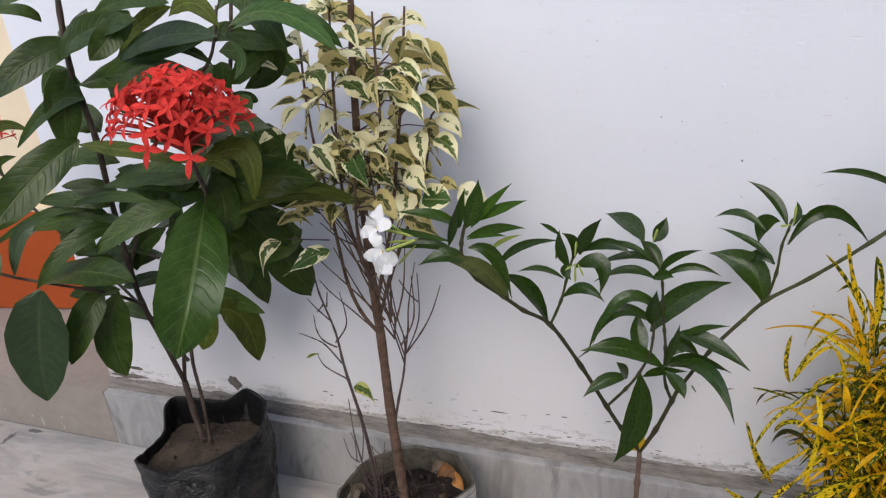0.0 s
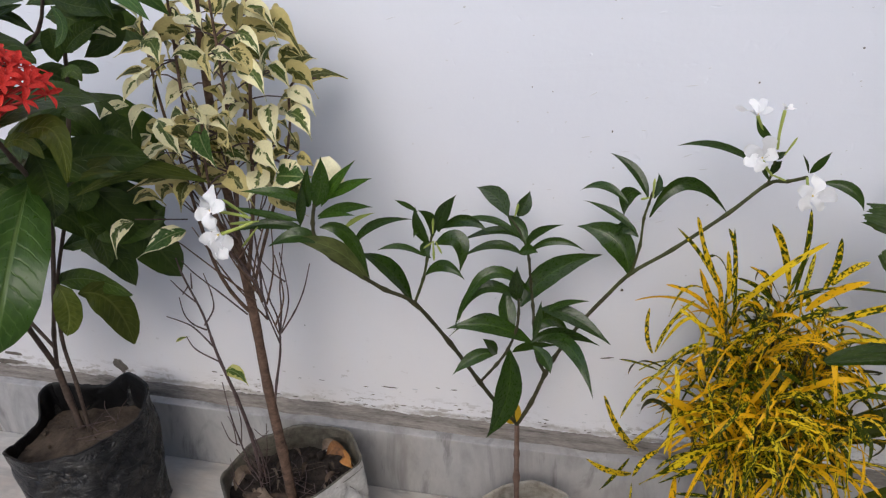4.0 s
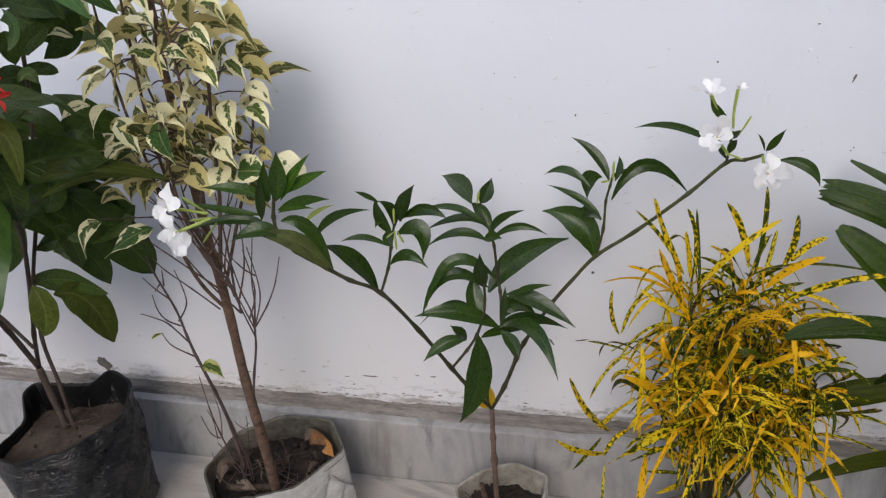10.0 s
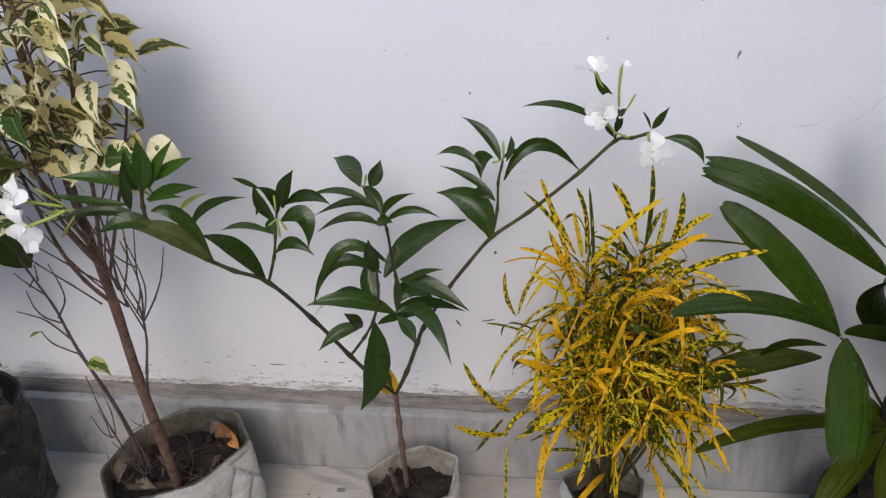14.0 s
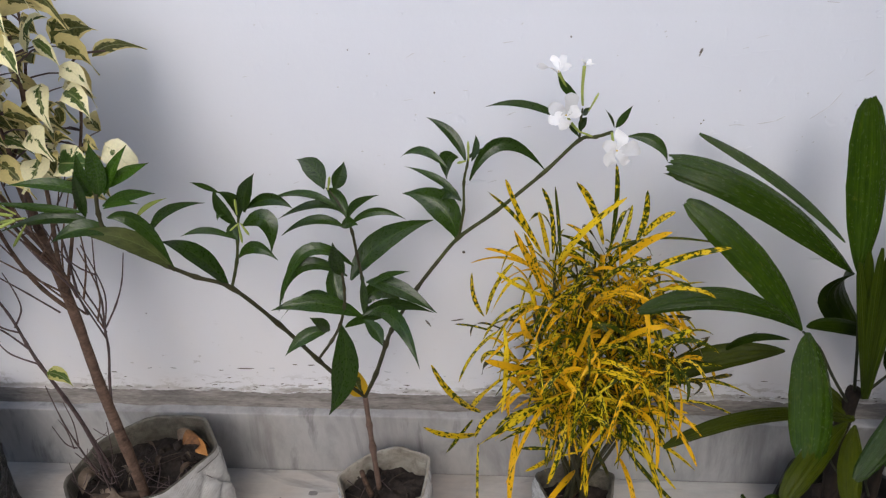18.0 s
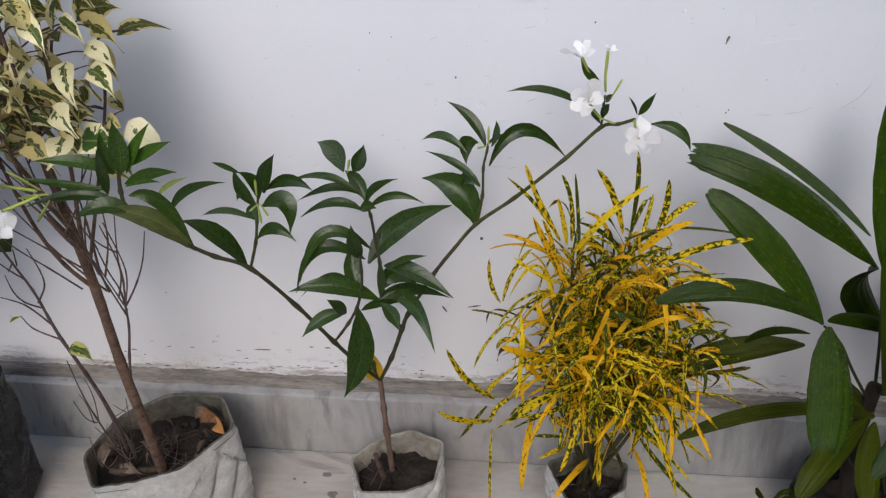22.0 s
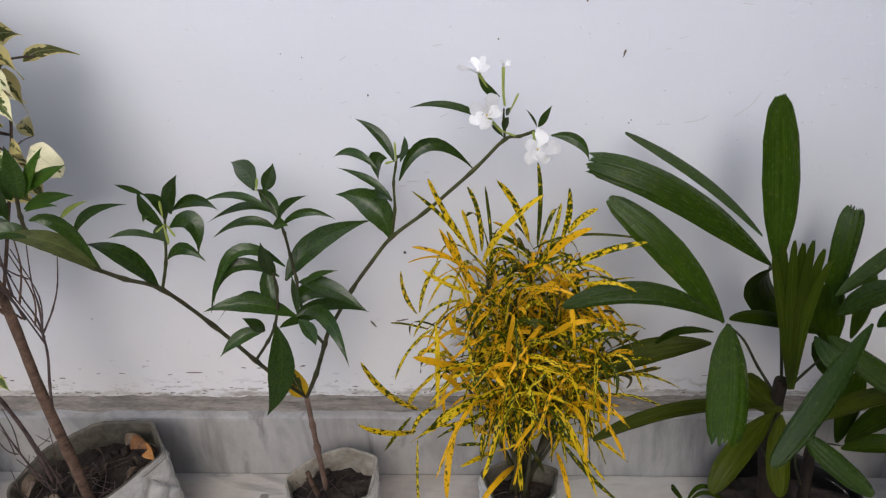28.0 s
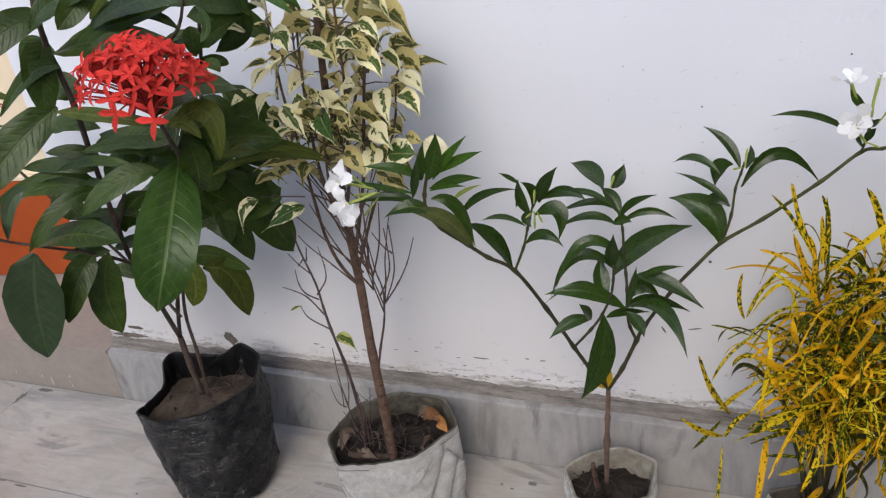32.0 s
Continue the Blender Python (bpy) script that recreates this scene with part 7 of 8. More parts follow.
croton((0.830, -0.120, 0.399), (0.828, -0.120, 0.434), (0.819, -0.120, 0.462), 0.0043, 0)
croton((0.840, -0.100, 0.375), (0.838, -0.080, 0.404), (0.834, -0.070, 0.439), 0.0033, 0, "green")
croton((0.826, -0.130, 0.401), (0.821, -0.140, 0.430), (0.815, -0.150, 0.456), 0.0042, 0)
croton((0.871, -0.130, 0.414), (0.858, -0.140, 0.455), (0.843, -0.150, 0.482), 0.0054, 0)
croton((0.831, -0.150, 0.406), (0.849, -0.170, 0.450), (0.878, -0.170, 0.478), 0.0049, 0)
croton((0.879, -0.120, 0.404), (0.880, -0.120, 0.452), (0.877, -0.120, 0.483), 0.0040, 0, "green")
croton((0.900, -0.120, 0.412), (0.905, -0.120, 0.434), (0.904, -0.120, 0.459), 0.0054, 0)
croton((0.892, -0.100, 0.392), (0.900, -0.080, 0.405), (0.904, -0.070, 0.420), 0.0040, 0, "green")
croton((0.905, -0.120, 0.416), (0.916, -0.120, 0.431), (0.929, -0.120, 0.439), 0.0055, 0)
croton((0.887, -0.130, 0.395), (0.901, -0.140, 0.420), (0.920, -0.150, 0.437), 0.0062, 0, "gold")
croton((0.897, -0.150, 0.396), (0.925, -0.170, 0.426), (0.960, -0.170, 0.435), 0.0056, 0)
croton((0.875, -0.120, 0.400), (0.915, -0.120, 0.414), (0.975, -0.120, 0.408), 0.0024, 0, "green")
croton((0.831, -0.130, 0.353), (0.815, -0.140, 0.392), (0.796, -0.150, 0.439), 0.0060, 0, "gold")
croton((0.812, -0.130, 0.389), (0.795, -0.140, 0.409), (0.772, -0.150, 0.422), 0.0036, 0, "gold")
croton((0.817, -0.150, 0.383), (0.811, -0.170, 0.426), (0.803, -0.170, 0.448), 0.0040, 0, "gold")
croton((0.861, -0.120, 0.404), (0.854, -0.120, 0.419), (0.840, -0.120, 0.428), 0.0037, 0, "gold")
croton((0.770, -0.130, 0.338), (0.762, -0.140, 0.366), (0.761, -0.150, 0.398), 0.0038, 0)
croton((0.772, -0.130, 0.340), (0.781, -0.140, 0.379), (0.796, -0.150, 0.409), 0.0037, 0, "green")
croton((0.778, -0.120, 0.313), (0.759, -0.120, 0.319), (0.742, -0.120, 0.321), 0.0022, 0, "green")
croton((0.783, -0.130, 0.321), (0.762, -0.140, 0.305), (0.746, -0.150, 0.276), 0.0033, 0, "green")
croton((0.788, -0.150, 0.341), (0.790, -0.170, 0.318), (0.786, -0.170, 0.257), 0.0045, 0)
croton((0.816, -0.150, 0.288), (0.793, -0.185, 0.326), (0.772, -0.200, 0.345), 0.0064, 0, "gold")
croton((0.850, -0.150, 0.298), (0.853, -0.185, 0.357), (0.855, -0.200, 0.388), 0.0042, 0, "gold")
croton((0.855, -0.150, 0.285), (0.871, -0.185, 0.323), (0.901, -0.200, 0.323), 0.0044, 0)
croton((0.766, -0.150, 0.239), (0.743, -0.185, 0.293), (0.728, -0.200, 0.340), 0.0056, 0)
croton((0.756, -0.150, 0.241), (0.768, -0.170, 0.280), (0.785, -0.170, 0.299), 0.0047, 0)
croton((0.762, -0.150, 0.209), (0.738, -0.185, 0.243), (0.717, -0.200, 0.268), 0.0052, 0)
croton((0.758, -0.150, 0.228), (0.746, -0.170, 0.226), (0.732, -0.170, 0.202), 0.0034, 0, "green")
croton((0.784, -0.150, 0.242), (0.770, -0.170, 0.248), (0.761, -0.170, 0.225), 0.0045, 0)
croton((0.802, -0.150, 0.214), (0.796, -0.185, 0.206), (0.793, -0.200, 0.169), 0.0062, 0, "gold")
croton((0.844, -0.150, 0.255), (0.841, -0.185, 0.240), (0.828, -0.200, 0.199), 0.0056, 0)
croton((0.864, -0.150, 0.251), (0.861, -0.185, 0.231), (0.864, -0.200, 0.183), 0.0068, 0)
croton((0.860, -0.150, 0.160), (0.841, -0.185, 0.177), (0.825, -0.200, 0.163), 0.0060, 0, "gold")
croton((0.882, -0.150, 0.252), (0.905, -0.185, 0.254), (0.935, -0.200, 0.175), 0.0056, 0)
croton((0.906, -0.150, 0.196), (0.932, -0.170, 0.171), (0.963, -0.170, 0.134), 0.0046, 0, "green")
croton((0.902, -0.150, 0.180), (0.907, -0.185, 0.182), (0.911, -0.200, 0.156), 0.0048, 0, "gold")
croton((0.849, -0.150, 0.266), (0.805, -0.185, 0.271), (0.764, -0.200, 0.246), 0.0082, 0, "green")
croton((0.904, -0.150, 0.310), (0.915, -0.185, 0.354), (0.932, -0.200, 0.380), 0.0064, 0, "green")
croton((0.763, -0.150, 0.196), (0.762, -0.170, 0.159), (0.762, -0.170, 0.101), 0.0029, 0, "green")
croton((0.920, -0.150, 0.208), (0.936, -0.170, 0.220), (0.969, -0.170, 0.188), 0.0036, 0)
croton((0.938, -0.130, 0.236), (0.970, -0.140, 0.247), (1.002, -0.150, 0.240), 0.0028, 0, "green")
croton((0.919, -0.150, 0.319), (0.941, -0.170, 0.345), (0.968, -0.170, 0.331), 0.0042, 0, "green")
croton((0.911, -0.150, 0.381), (0.935, -0.170, 0.397), (0.956, -0.170, 0.388), 0.0033, 0)
croton((0.862, -0.150, 0.360), (0.867, -0.185, 0.402), (0.889, -0.200, 0.408), 0.0041, 0, "gold")
croton((0.865, -0.150, 0.362), (0.873, -0.185, 0.395), (0.883, -0.200, 0.393), 0.0047, 0, "gold")
croton((0.801, -0.150, 0.190), (0.822, -0.170, 0.213), (0.840, -0.170, 0.211), 0.0035, 0, "green")
croton((0.841, -0.150, 0.184), (0.825, -0.185, 0.211), (0.807, -0.200, 0.215), 0.0042, 0)
croton((0.819, -0.150, 0.212), (0.827, -0.185, 0.249), (0.838, -0.200, 0.253), 0.0073, 0, "gold")
croton((0.822, -0.150, 0.223), (0.803, -0.170, 0.235), (0.785, -0.170, 0.221), 0.0034, 0, "green")
croton((0.808, -0.150, 0.263), (0.799, -0.170, 0.295), (0.791, -0.170, 0.300), 0.0057, 0, "gold")
croton((0.832, -0.150, 0.307), (0.840, -0.185, 0.315), (0.848, -0.200, 0.312), 0.0048, 0, "gold")
croton((0.814, -0.150, 0.328), (0.806, -0.170, 0.352), (0.802, -0.170, 0.368), 0.0050, 0, "gold")
croton((0.843, -0.150, 0.347), (0.844, -0.185, 0.392), (0.857, -0.200, 0.424), 0.0038, 0, "gold")
croton((0.892, -0.150, 0.327), (0.905, -0.170, 0.356), (0.926, -0.170, 0.358), 0.0047, 0, "gold")
croton((0.888, -0.150, 0.305), (0.904, -0.170, 0.313), (0.930, -0.170, 0.310), 0.0043, 0, "gold")
croton((0.866, -0.150, 0.388), (0.879, -0.170, 0.416), (0.902, -0.170, 0.425), 0.0038, 0, "green")
croton((0.822, -0.150, 0.375), (0.801, -0.170, 0.398), (0.782, -0.170, 0.412), 0.0038, 0)
croton((0.813, -0.150, 0.367), (0.789, -0.170, 0.372), (0.770, -0.170, 0.343), 0.0026, 0, "green")
croton((0.840, -0.150, 0.245), (0.816, -0.185, 0.259), (0.788, -0.200, 0.267), 0.0040, 0)
croton((0.888, -0.150, 0.227), (0.912, -0.170, 0.249), (0.944, -0.170, 0.241), 0.0038, 0, "green")
croton((0.904, -0.130, 0.391), (0.924, -0.140, 0.394), (0.941, -0.150, 0.388), 0.0034, 0)
croton((0.856, -0.150, 0.317), (0.836, -0.185, 0.324), (0.820, -0.200, 0.310), 0.0037, 0, "green")
croton((0.863, -0.150, 0.308), (0.872, -0.185, 0.350), (0.887, -0.200, 0.359), 0.0036, 0)


def croton_crown():
    """The tangle of narrow arching leaves on many thin stems."""
    rng = random.Random(23)
    tops = ((0.815, -0.12, 0.335), (0.834, -0.10, 0.36), (0.855, -0.13, 0.355), (0.879, -0.09, 0.37), (0.902, -0.12, 0.36), (0.922, -0.11, 0.33), (0.805, -0.14, 0.28), (0.935, -0.14, 0.29), (0.863, -0.16, 0.315), (0.84, -0.16, 0.26), (0.905, -0.16, 0.265), (0.87, -0.08, 0.30), (0.835, -0.12, 0.21), (0.915, -0.12, 0.2), (0.875, -0.165, 0.20))
    masses = {"": ([], [], []), "gold": ([], [], []), "green": ([], [], []), "dark": ([], [], [])}
    for n, top in enumerate(tops):
        top = Vector(top)
        tall = top.z > 0.25
        foot = Vector((0.868 + rng.uniform(-0.014, 0.014), -0.108 + rng.uniform(-0.012, 0.012), 0.06))
        mid = foot.lerp(top, 0.5) + Vector(((top.x - 0.866) * 0.1, rng.uniform(-0.008, 0.008), 0.01))
        line = [p for p, _ in smoothed((foot, mid, top), 14)]
        tube("stem", (foot, mid, top), 0.0028, 0.0012, JAS_STEM, CROTON, 7, 5)
        count = (84 if top.x > 0.85 else 62) if tall else 18
        if top.x < 0.83:
            count //= 2
        for k in range(count):
            f = (0.42 if tall else 0.62) + (0.6 if tall else 0.38) * (k + rng.random()) / count
            p = line[min(int(f * (len(line) - 1)), len(line) - 1)] + Vector((rng.uniform(-0.008, 0.008), rng.uniform(-0.008, 0.008), rng.uniform(-0.004, 0.004)))
            if p.z < 0.2 or (p.z < 0.235 and k % 3 == 0):
                continue
            a = k * 2.4 + n
            high = max(0.0, min(1.0, (p.z - 0.19) / 0.17))
            ring = Vector((math.cos(a), math.sin(a) - 0.12, 0))
            rise = -0.15 + 0.75 * high + rng.uniform(-0.4, 0.5)
            way = (ring * rng.uniform(0.6, 1.0) + Vector(((p.x - 0.866) * 3, 0, rise))).normalized()
            length = rng.uniform(0.035, 0.07) + (0.03 if rng.random() < 0.2 else 0)
            tip = p + way * length
            sag = rng.uniform(0.008, 0.04)
            tip.z = max(tip.z - sag, 0.18 + 0.02 * math.sin(7 * k) + 0.75 * abs(tip.x - 0.88))
            tip.y = min(tip.y, -0.008)
            mid2 = p.lerp(tip, 0.5) + Vector((rng.uniform(-0.008, 0.008), rng.uniform(-0.008, 0.008), sag * 0.9))
            pick = rng.random()
            inner = 1.0 - min(1.0, abs(p.x - 0.885) / 0.06)
            kind = "gold" if pick < 0.25 + 0.2 * inner and p.z > 0.21 else ("green" if pick > (0.6 if inner > 0.4 else 0.48) else "")
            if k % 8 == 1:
                # short leaves deep in the bush, shade put into their dark colour
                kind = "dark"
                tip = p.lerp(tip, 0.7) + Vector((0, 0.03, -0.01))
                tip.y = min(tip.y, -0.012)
            ob = croton(tuple(p), tuple(mid2), tuple(tip), rng.uniform(0.0024, 0.0048), rng.uniform(-60, 60), kind)
            if k % 5:
                me = ob.data
                verts, faces, uvs = masses[kind]
                off = len(verts)
                verts += [v.co.copy() for v in me.vertices]
                faces += [tuple(i + off for i in q.vertices) for q in me.polygons]
                made = {lp.vertex_index: tuple(u.uv) for lp, u in zip(me.loops, me.uv_layers[0].data)}
                uvs += [made[i] for i in range(len(me.vertices))]
                bpy.data.objects.remove(ob)
                bpy.data.meshes.remove(me)
    for kind, m, words in (("", CROTON_LEAF, "dense gold and green inner leaves"), ("gold", CROTON_GOLD, "dense golden inner leaves"), ("green", CROTON_GREEN, "dense green inner leaves with gold specks"), ("dark", CROTON_SHADE, "inner leaves coloured dark for shade")):
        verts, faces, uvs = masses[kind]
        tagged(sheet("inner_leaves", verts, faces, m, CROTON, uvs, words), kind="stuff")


croton_crown()


# lady palm
PALM = plant("lady_palm", 1.17, -0.1, "dark green lady palm with blunt pleated leaflets", "potted plant")
grow_bag(PALM, (1.175, -0.10, 0.078, 0.060), ((1.090, -0.09, 0.056), (1.12, -0.15, 0.054), (1.19, -0.165, 0.056), (1.25, -0.13, 0.058), (1.255, -0.08, 0.062), (1.18, -0.045, 0.078), (1.12, -0.055, 0.084)), GREY_BAG, SOIL, 0.04, 5, 26, 0.009, label="low crinkled grey polythene grow bag")


def palm_stem(name, r0, r1, *points):
    grown(PALM, name, r0, r1, points, CANE if name == "cane" else PALM_STALK, 0.1)


def palm(base, mid, tip, width, turn, kind=""):
    # leaflets of kind "shade" have shade put into a darker leaf colour
    m = {"olive": PALM_OLIVE, "fresh": PALM_FRESH, "dark": PALM_GLOSS, "sheen": PALM_GLOSS, "shade": PALM_SHADE}.get(kind, PALM_LEAF)
    torn = 0.28 if kind in ("torn", "fresh") else 0.06
    blade("leaflet", base, mid, tip, width, turn + random.uniform(-6, 6), "blunt" if kind == "torn" else "strap", m, PALM, 0.1, 0.015, torn, rows=16, cols=20, curl=0.5 if kind != "fresh" else 0.16, pleat=0.03, twist=random.uniform(-8, 8))


palm_stem("cane", 0.0085, 0.0062, (1.146, -0.115, 0.030), (1.135, -0.120, 0.083), (1.120, -0.120, 0.172), (1.119, -0.120, 0.215), (1.119, -0.120, 0.249))
palm_stem("cane", 0.0066, 0.0052, (1.184, -0.115, 0.032), (1.176, -0.120, 0.082), (1.170, -0.120, 0.127), (1.167, -0.120, 0.165))
palm_stem("petiole", 0.0015, 0.0011, (1.118, -0.122, 0.248), (1.104, -0.122, 0.314), (1.087, -0.122, 0.379))
palm_stem("petiole", 0.0015, 0.0010, (1.130, -0.115, 0.233), (1.142, -0.115, 0.254), (1.157, -0.115, 0.277))
palm_stem("petiole", 0.0015, 0.0010, (1.106, -0.135, 0.247), (1.085, -0.135, 0.279), (1.067, -0.135, 0.310), (1.049, -0.135, 0.328))
palm_stem("petiole", 0.0013, 0.0010, (1.176, -0.105, 0.146), (1.175, -0.105, 0.211), (1.173, -0.105, 0.268))
palm_stem("petiole", 0.0012, 0.0009, (1.178, -0.105, 0.143), (1.193, -0.105, 0.146), (1.209, -0.105, 0.143))
palm_stem("petiole", 0.0012, 0.0009, (1.130, -0.130, 0.139), (1.111, -0.130, 0.171), (1.120, -0.130, 0.213))
palm_stem("petiole", 0.0012, 0.0009, (1.156, -0.140, 0.124), (1.142, -0.140, 0.162), (1.140, -0.140, 0.200))
palm((1.083, -0.120, 0.381), (0.992, -0.130, 0.456), (0.920, -0.112, 0.479), 0.0289, 0, "torn")
palm((1.070, -0.120, 0.410), (1.028, -0.070, 0.442), (0.965, -0.030, 0.472), 0.0108, 10)
palm((1.086, -0.125, 0.382), (1.084, -0.105, 0.453), (1.073, -0.090, 0.524), 0.0309, -12)
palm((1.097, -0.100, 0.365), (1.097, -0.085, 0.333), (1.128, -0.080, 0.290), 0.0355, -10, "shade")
palm((1.040, -0.150, 0.341), (0.993, -0.135, 0.402), (0.939, -0.110, 0.444), 0.0286, 0)
palm((1.035, -0.155, 0.347), (0.967, -0.165, 0.384), (0.898, -0.165, 0.370), 0.0193, 8)
palm((1.040, -0.160, 0.347), (1.026, -0.215, 0.335), (1.012, -0.260, 0.310), 0.0322, 12, "torn")
palm((1.041, -0.130, 0.302), (0.985, -0.125, 0.289), (0.929, -0.130, 0.265), 0.0240, 8, "olive")
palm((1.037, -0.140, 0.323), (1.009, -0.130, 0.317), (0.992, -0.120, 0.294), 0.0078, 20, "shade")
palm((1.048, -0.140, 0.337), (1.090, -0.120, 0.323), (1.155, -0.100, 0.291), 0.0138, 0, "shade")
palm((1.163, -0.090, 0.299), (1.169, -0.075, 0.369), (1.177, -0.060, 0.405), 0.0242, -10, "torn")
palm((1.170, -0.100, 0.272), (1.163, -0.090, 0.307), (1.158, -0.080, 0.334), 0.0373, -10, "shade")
palm((1.152, -0.110, 0.340), (1.183, -0.100, 0.364), (1.222, -0.090, 0.396), 0.0146, -8)
palm((1.152, -0.120, 0.326), (1.168, -0.130, 0.352), (1.185, -0.140, 0.368), 0.0224, -8)
palm((1.191, -0.120, 0.312), (1.200, -0.130, 0.332), (1.215, -0.140, 0.338), 0.0189, 0, "dark")
palm((1.197, -0.080, 0.267), (1.207, -0.070, 0.300), (1.211, -0.060, 0.333), 0.0159, -10, "shade")
palm((1.150, -0.120, 0.302), (1.186, -0.140, 0.280), (1.219, -0.160, 0.260), 0.0245, 0, "torn")
palm((1.171, -0.110, 0.183), (1.199, -0.120, 0.218), (1.225, -0.130, 0.237), 0.0207, 0, "olive")
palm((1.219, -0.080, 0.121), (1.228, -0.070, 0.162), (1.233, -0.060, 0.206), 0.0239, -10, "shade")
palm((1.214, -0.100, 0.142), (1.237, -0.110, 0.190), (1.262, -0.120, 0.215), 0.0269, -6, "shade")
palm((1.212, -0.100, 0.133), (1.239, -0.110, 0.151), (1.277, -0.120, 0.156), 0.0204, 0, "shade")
palm((1.152, -0.170, 0.354), (1.103, -0.215, 0.313), (1.058, -0.250, 0.273), 0.0208, 6, "dark")
palm((1.123, -0.130, 0.218), (1.103, -0.120, 0.229), (1.087, -0.110, 0.246), 0.0284, 0, "olive")
palm((1.113, -0.140, 0.231), (1.014, -0.170, 0.260), (0.926, -0.200, 0.250), 0.0135, 10, "olive")
palm((1.104, -0.150, 0.235), (1.064, -0.185, 0.222), (1.035, -0.210, 0.194), 0.0245, 8, "olive")
palm((1.111, -0.150, 0.232), (1.109, -0.170, 0.196), (1.109, -0.190, 0.165), 0.0225, 0, "olive")
palm((1.127, -0.160, 0.221), (1.154, -0.180, 0.201), (1.185, -0.200, 0.180), 0.0215, 0, "sheen")
palm((1.138, -0.120, 0.302), (1.148, -0.140, 0.292), (1.162, -0.150, 0.280), 0.0187, 0, "dark")
palm((1.195, -0.090, 0.221), (1.184, -0.085, 0.240), (1.166, -0.080, 0.270), 0.0284, 0, "shade")
palm((1.119, -0.135, 0.250), (1.092, -0.143, 0.342), (1.068, -0.150, 0.410), 0.0098, 2, "fresh")
palm((1.120, -0.135, 0.250), (1.096, -0.140, 0.340), (1.076, -0.146, 0.417), 0.0101, -49, "fresh")
palm((1.121, -0.135, 0.250), (1.099, -0.143, 0.342), (1.082, -0.150, 0.423), 0.0101, -1, "fresh")
palm((1.122, -0.135, 0.250), (1.104, -0.140, 0.340), (1.092, -0.146, 0.418), 0.0099, -52, "fresh")
palm((1.122, -0.135, 0.250), (1.106, -0.143, 0.342), (1.097, -0.150, 0.423), 0.0097, -4, "fresh")
palm((1.123, -0.135, 0.250), (1.111, -0.140, 0.340), (1.110, -0.146, 0.412), 0.0096, -55, "fresh")
palm((1.124, -0.135, 0.250), (1.113, -0.143, 0.342), (1.116, -0.150, 0.404), 0.0096, -7, "fresh")
palm((1.019, -0.200, 0.165), (1.006, -0.200, 0.186), (1.003, -0.200, 0.190), 0.0054, 9, "shade")
palm((1.018, -0.200, 0.168), (1.026, -0.200, 0.190), (1.040, -0.200, 0.186), 0.0043, -29, "shade")
palm((1.021, -0.200, 0.169), (1.034, -0.200, 0.183), (1.055, -0.200, 0.169), 0.0042, -24, "shade")


# variegated shrub beside the palm
SHRUB = plant("variegated_shrub", 1.335, -0.16, "yellow-green variegated shrub in a black bag", "potted plant")

grow_bag(SHRUB, (1.335, -0.16, 0.052, 0.048), ((1.28, -0.15, 0.15), (1.31, -0.205, 0.148), (1.36, -0.21, 0.15), (1.39, -0.165, 0.154), (1.37, -0.115, 0.155), (1.31, -0.11, 0.152)), BLACK_BAG, SOIL, 0.132, 6, 12, 0.005, label="black polythene grow bag")


def shrub_stem(name, r0, r1, *points):
    grown(SHRUB, name, r0, r1, points, JAS_STEM, 0.1)


def shrub(base, mid, tip, width, turn, kind=""):
    blade("leaf", base, mid, tip, width, turn, "oblong", VARIEGATED, SHRUB, 0.25, 0.05, rows=9, cols=6)


shrub((1.135, -0.200, 0.520), (1.119, -0.210, 0.528), (1.105, -0.220, 0.529), 0.0184, 16)
shrub((1.128, -0.240, 0.468), (1.112, -0.250, 0.453), (1.112, -0.260, 0.430), 0.0202, 29)
shrub((1.160, -0.220, 0.451), (1.149, -0.230, 0.419), (1.151, -0.240, 0.407), 0.0204, 31)
shrub((1.154, -0.200, 0.507), (1.142, -0.200, 0.520), (1.129, -0.200, 0.541), 0.0160, -27)
shrub((1.167, -0.200, 0.467), (1.180, -0.200, 0.476), (1.201, -0.200, 0.462), 0.0238, -5)
shrub((1.160, -0.200, 0.494), (1.172, -0.200, 0.511), (1.193, -0.200, 0.506), 0.0208, -14)
shrub_stem("stem", 0.0050, 0.0025, (1.312, -0.160, 0.129), (1.250, -0.170, 0.289), (1.179, -0.200, 0.438), (1.154, -0.200, 0.507))
shrub_stem("stem", 0.0015, 0.0010, (1.175, -0.200, 0.443), (1.148, -0.220, 0.458), (1.128, -0.240, 0.468))
shrub_stem("stem", 0.0015, 0.0010, (1.154, -0.200, 0.507), (1.144, -0.200, 0.516), (1.135, -0.200, 0.520))


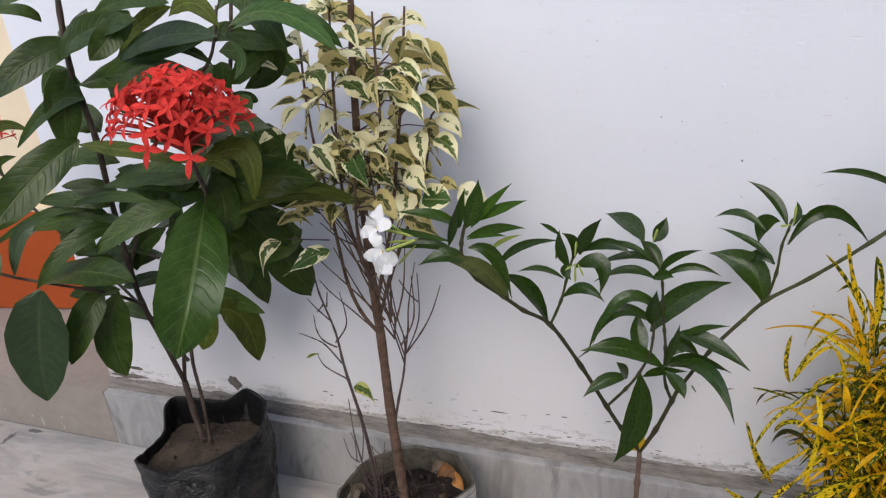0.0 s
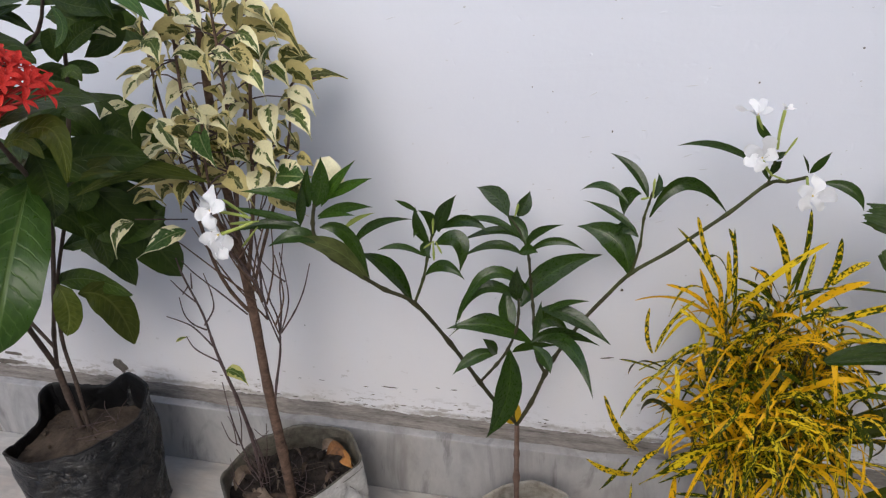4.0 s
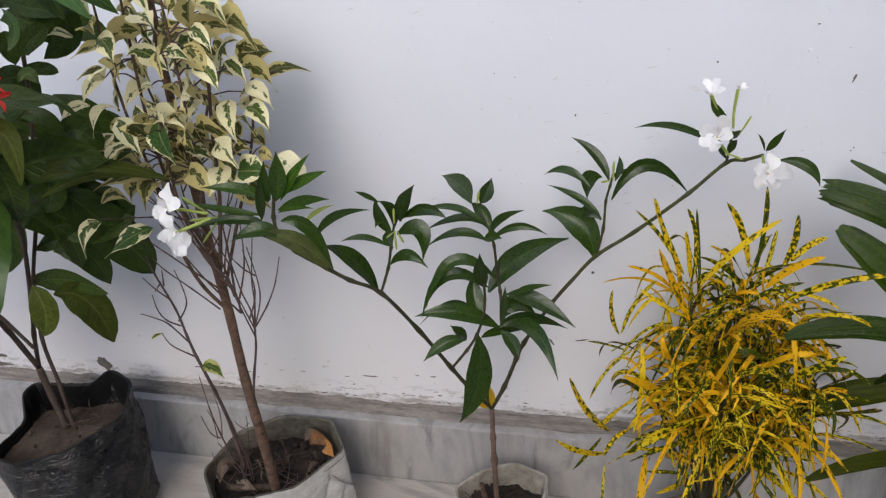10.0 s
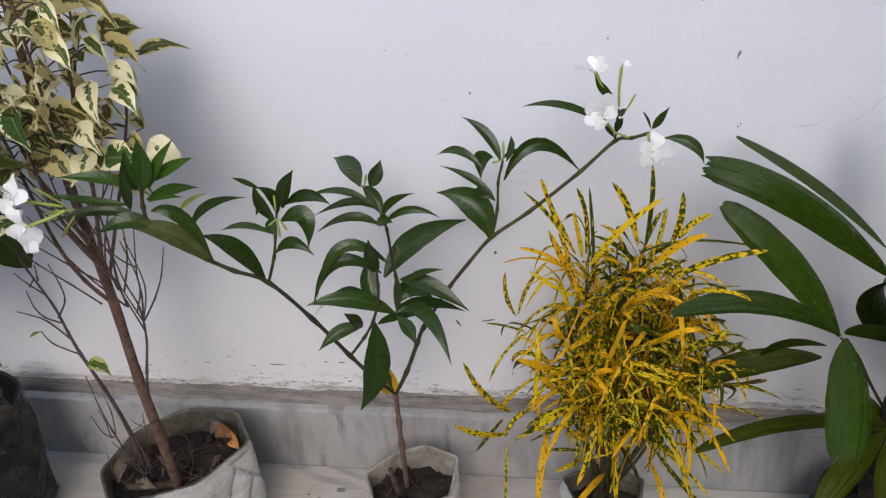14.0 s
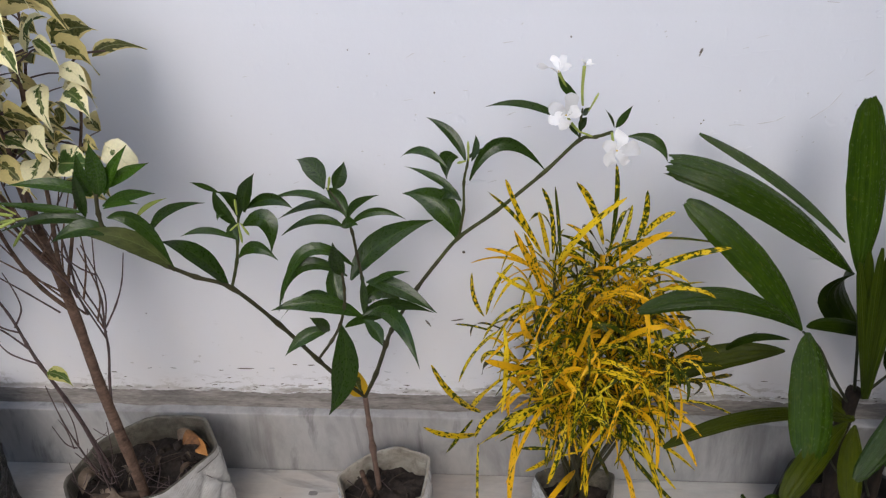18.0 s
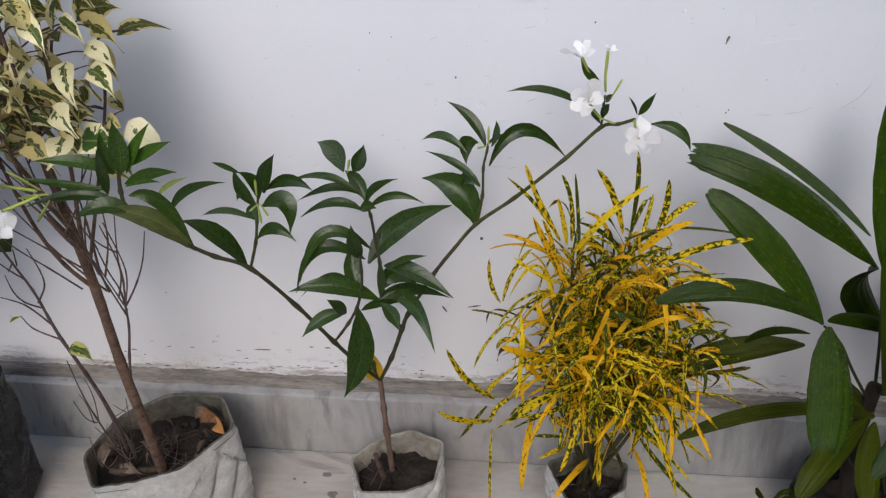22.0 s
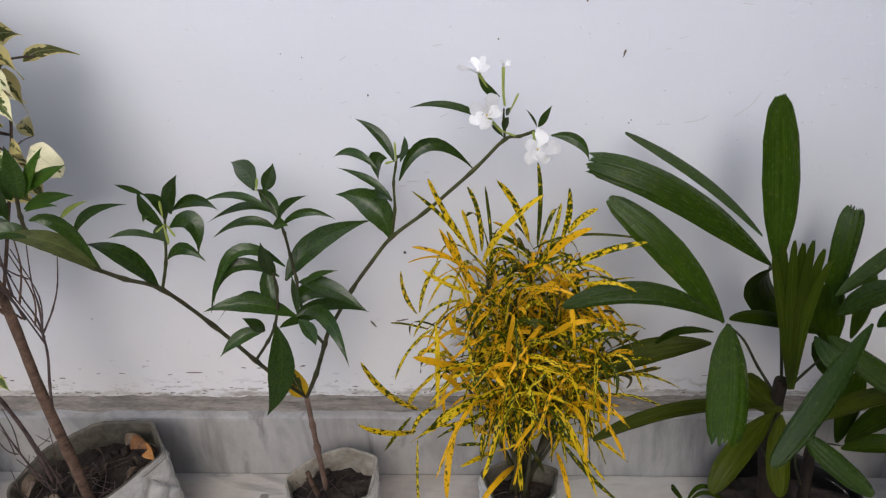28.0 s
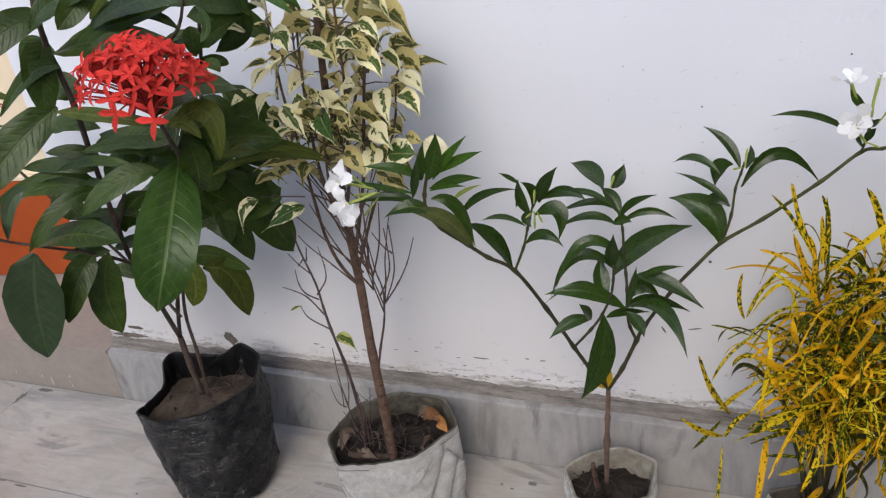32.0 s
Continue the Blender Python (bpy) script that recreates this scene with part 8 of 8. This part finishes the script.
def shrub_far_blocker(count):
    """Unseen leaves and stems added on the shrub's far side to block light."""
    rng = random.Random(41)
    for k in range(count):
        a = k * 2.4
        z = 0.24 + 0.5 * (k + rng.random()) / count
        root = Vector((1.40 + 0.02 * math.cos(a), -0.16 + 0.02 * math.sin(a), z))
        way = Vector((math.cos(a), math.sin(a) * 0.8, rng.uniform(-0.1, 0.5))).normalized()
        root += way * rng.uniform(0.01, 0.04)
        tip = root + way * rng.uniform(0.05, 0.075) + Vector((0, 0, -0.012))
        if tip.x < 1.372 or root.x < 1.372 or tip.x > 1.485 or tip.y > -0.02:
            continue
        shrub(tuple(root), tuple((root + tip) / 2 + Vector((0, 0, 0.008))), tuple(tip), rng.uniform(0.024, 0.034), rng.uniform(-30, 30))
    for k in range(5):
        tube("stem", ((1.345, -0.16, 0.14), (1.38, -0.16 + 0.008 * (k - 2), 0.3), (1.395 + 0.012 * k, -0.16 + 0.02 * (k - 2), 0.62)), 0.003, 0.0014, JAS_STEM, SHRUB, 7, 5, 0.2)


shrub_far_blocker(110)


# ---- litter in the bags ----
def litter(parent, x, y, z, spread, roots, leaves, seed):
    rng = random.Random(seed)
    for k in range(roots):
        a, r = rng.uniform(0, 6.28), rng.uniform(0.1, 0.9) * spread
        p = Vector((x + r * math.cos(a), y + 0.75 * r * math.sin(a), z + rng.uniform(0.001, 0.005)))
        b = rng.uniform(0, 6.28)
        d = Vector((math.cos(b), math.sin(b), 0)) * rng.uniform(0.01, 0.024)
        tube("root", (p - d, p + Vector((d.y * 0.15, -d.x * 0.15, rng.uniform(0.001, 0.004))), p + d), rng.uniform(0.0004, 0.0009), 0.0003, TWIG if k % 3 else DRY_SOIL, parent, 5, 3)
    for k in range(leaves):
        a, r = rng.uniform(0, 6.28), rng.uniform(0.2, 0.8) * spread
        p = Vector((x + r * math.cos(a), y + 0.75 * r * math.sin(a), z + 0.004))
        b = rng.uniform(0, 6.28)
        d = Vector((math.cos(b), math.sin(b), 0)) * rng.uniform(0.012, 0.02)
        blade("dry_leaf", tuple(p - d), tuple(p + Vector((0, 0, 0.006))), tuple(p + d), 0.014, rng.uniform(-30, 30), "ovate", DRY_LEAF, parent, 0.5, 0.12, rows=7, cols=4, facing=(0, -0.2, 1), label="curled dry brown leaf")


def clods(parent, x, y, z, spread, count, material, seed):
    """Small lumps of earth on the soil."""
    rng = random.Random(seed)
    for k in range(count):
        a, r = rng.uniform(0, 6.28), spread * math.sqrt(rng.random())
        size = rng.uniform(0.0012, 0.0034) * (1.6 if rng.random() < 0.12 else 1)
        bm = bmesh.new()
        bmesh.ops.create_icosphere(bm, subdivisions=2, radius=size)
        for v in bm.verts:
            v.co *= 1 + 0.7 * noise.noise(v.co * 420 + Vector((k * 3.1, seed, 0)))
            v.co += Vector((x + r * math.cos(a), y + 0.76 * r * math.sin(a), z + size * 0.3))
        part("clod", bm, material, parent)


clods(FICUS, 0.383, -0.122, 0.091, 0.07, 46, SOIL, 1)
clods(IXORA, 0.11, -0.133, 0.131, 0.06, 9, DRY_SOIL, 2)
clods(JASMINE, 0.648, -0.103, 0.061, 0.046, 24, SOIL, 3)
clods(CROTON, 0.861, -0.108, 0.063, 0.036, 12, SOIL, 4)
litter(FICUS, 0.385, -0.122, 0.094, 0.066, 34, 0, 3)
rng = random.Random(61)
for k in range(18):
    a, r = rng.uniform(0, 6.28), 0.066 * math.sqrt(rng.random())
    p = Vector((0.385 + r * math.cos(a), -0.12 + 0.8 * r * math.sin(a), 0.0975 + rng.uniform(0, 0.004)))
    d = Vector((math.cos(a * 3), math.sin(a * 3), rng.uniform(-0.2, 0.3))) * rng.uniform(0.004, 0.009)
    blade("dry_leaf", tuple(p - d), tuple(p + Vector((0, 0, 0.005))), tuple(p + d), rng.uniform(0.003, 0.007), rng.uniform(-40, 40), "lance", (DARK_LITTER, DRY_SOIL, DARK_LITTER, PALE_LITTER)[k % 4], FICUS, 0.7, 0.15, rows=7, cols=4, twist=rng.uniform(-60, 60), facing=(0, -0.3, 1), label="curled dry brown leaf")
for (bx, by, tx, ty, up), w, m in (((0.405, -0.075, 0.438, -0.082, 0.022), 0.017, DRY_LEAF), ((0.425, -0.078, 0.450, -0.102, 0.018), 0.015, COIR_LEAF), ((0.395, -0.07, 0.418, -0.066, 0.018), 0.012, PALE_LITTER), ((0.318, -0.15, 0.328, -0.128, 0.024), 0.013, PALE_LITTER), ((0.345, -0.15, 0.372, -0.158, 0.012), 0.012, PALE_LITTER)):
    blade("dry_leaf", (bx, by, 0.1), ((bx + tx) / 2, (by + ty) / 2, 0.096 + up), (tx, ty, 0.104), w, 15, "lance", m, FICUS, 0.7, 0.1, twist=40, facing=(0, -0.3, 1), label="curled dry orange leaf")
tube("root", ((0.330, -0.152, 0.098), (0.350, -0.156, 0.103), (0.386, -0.147, 0.1)), 0.0036, 0.0042, DARK_LITTER, FICUS, 8, 5, 0.1, "thick bent root at the foot of the fig")
litter(IXORA, 0.12, -0.115, 0.135, 0.05, 16, 0, 4)
litter(JASMINE, 0.646, -0.104, 0.063, 0.04, 6, 0, 5)
litter(CROTON, 0.866, -0.108, 0.065, 0.03, 4, 1, 6)
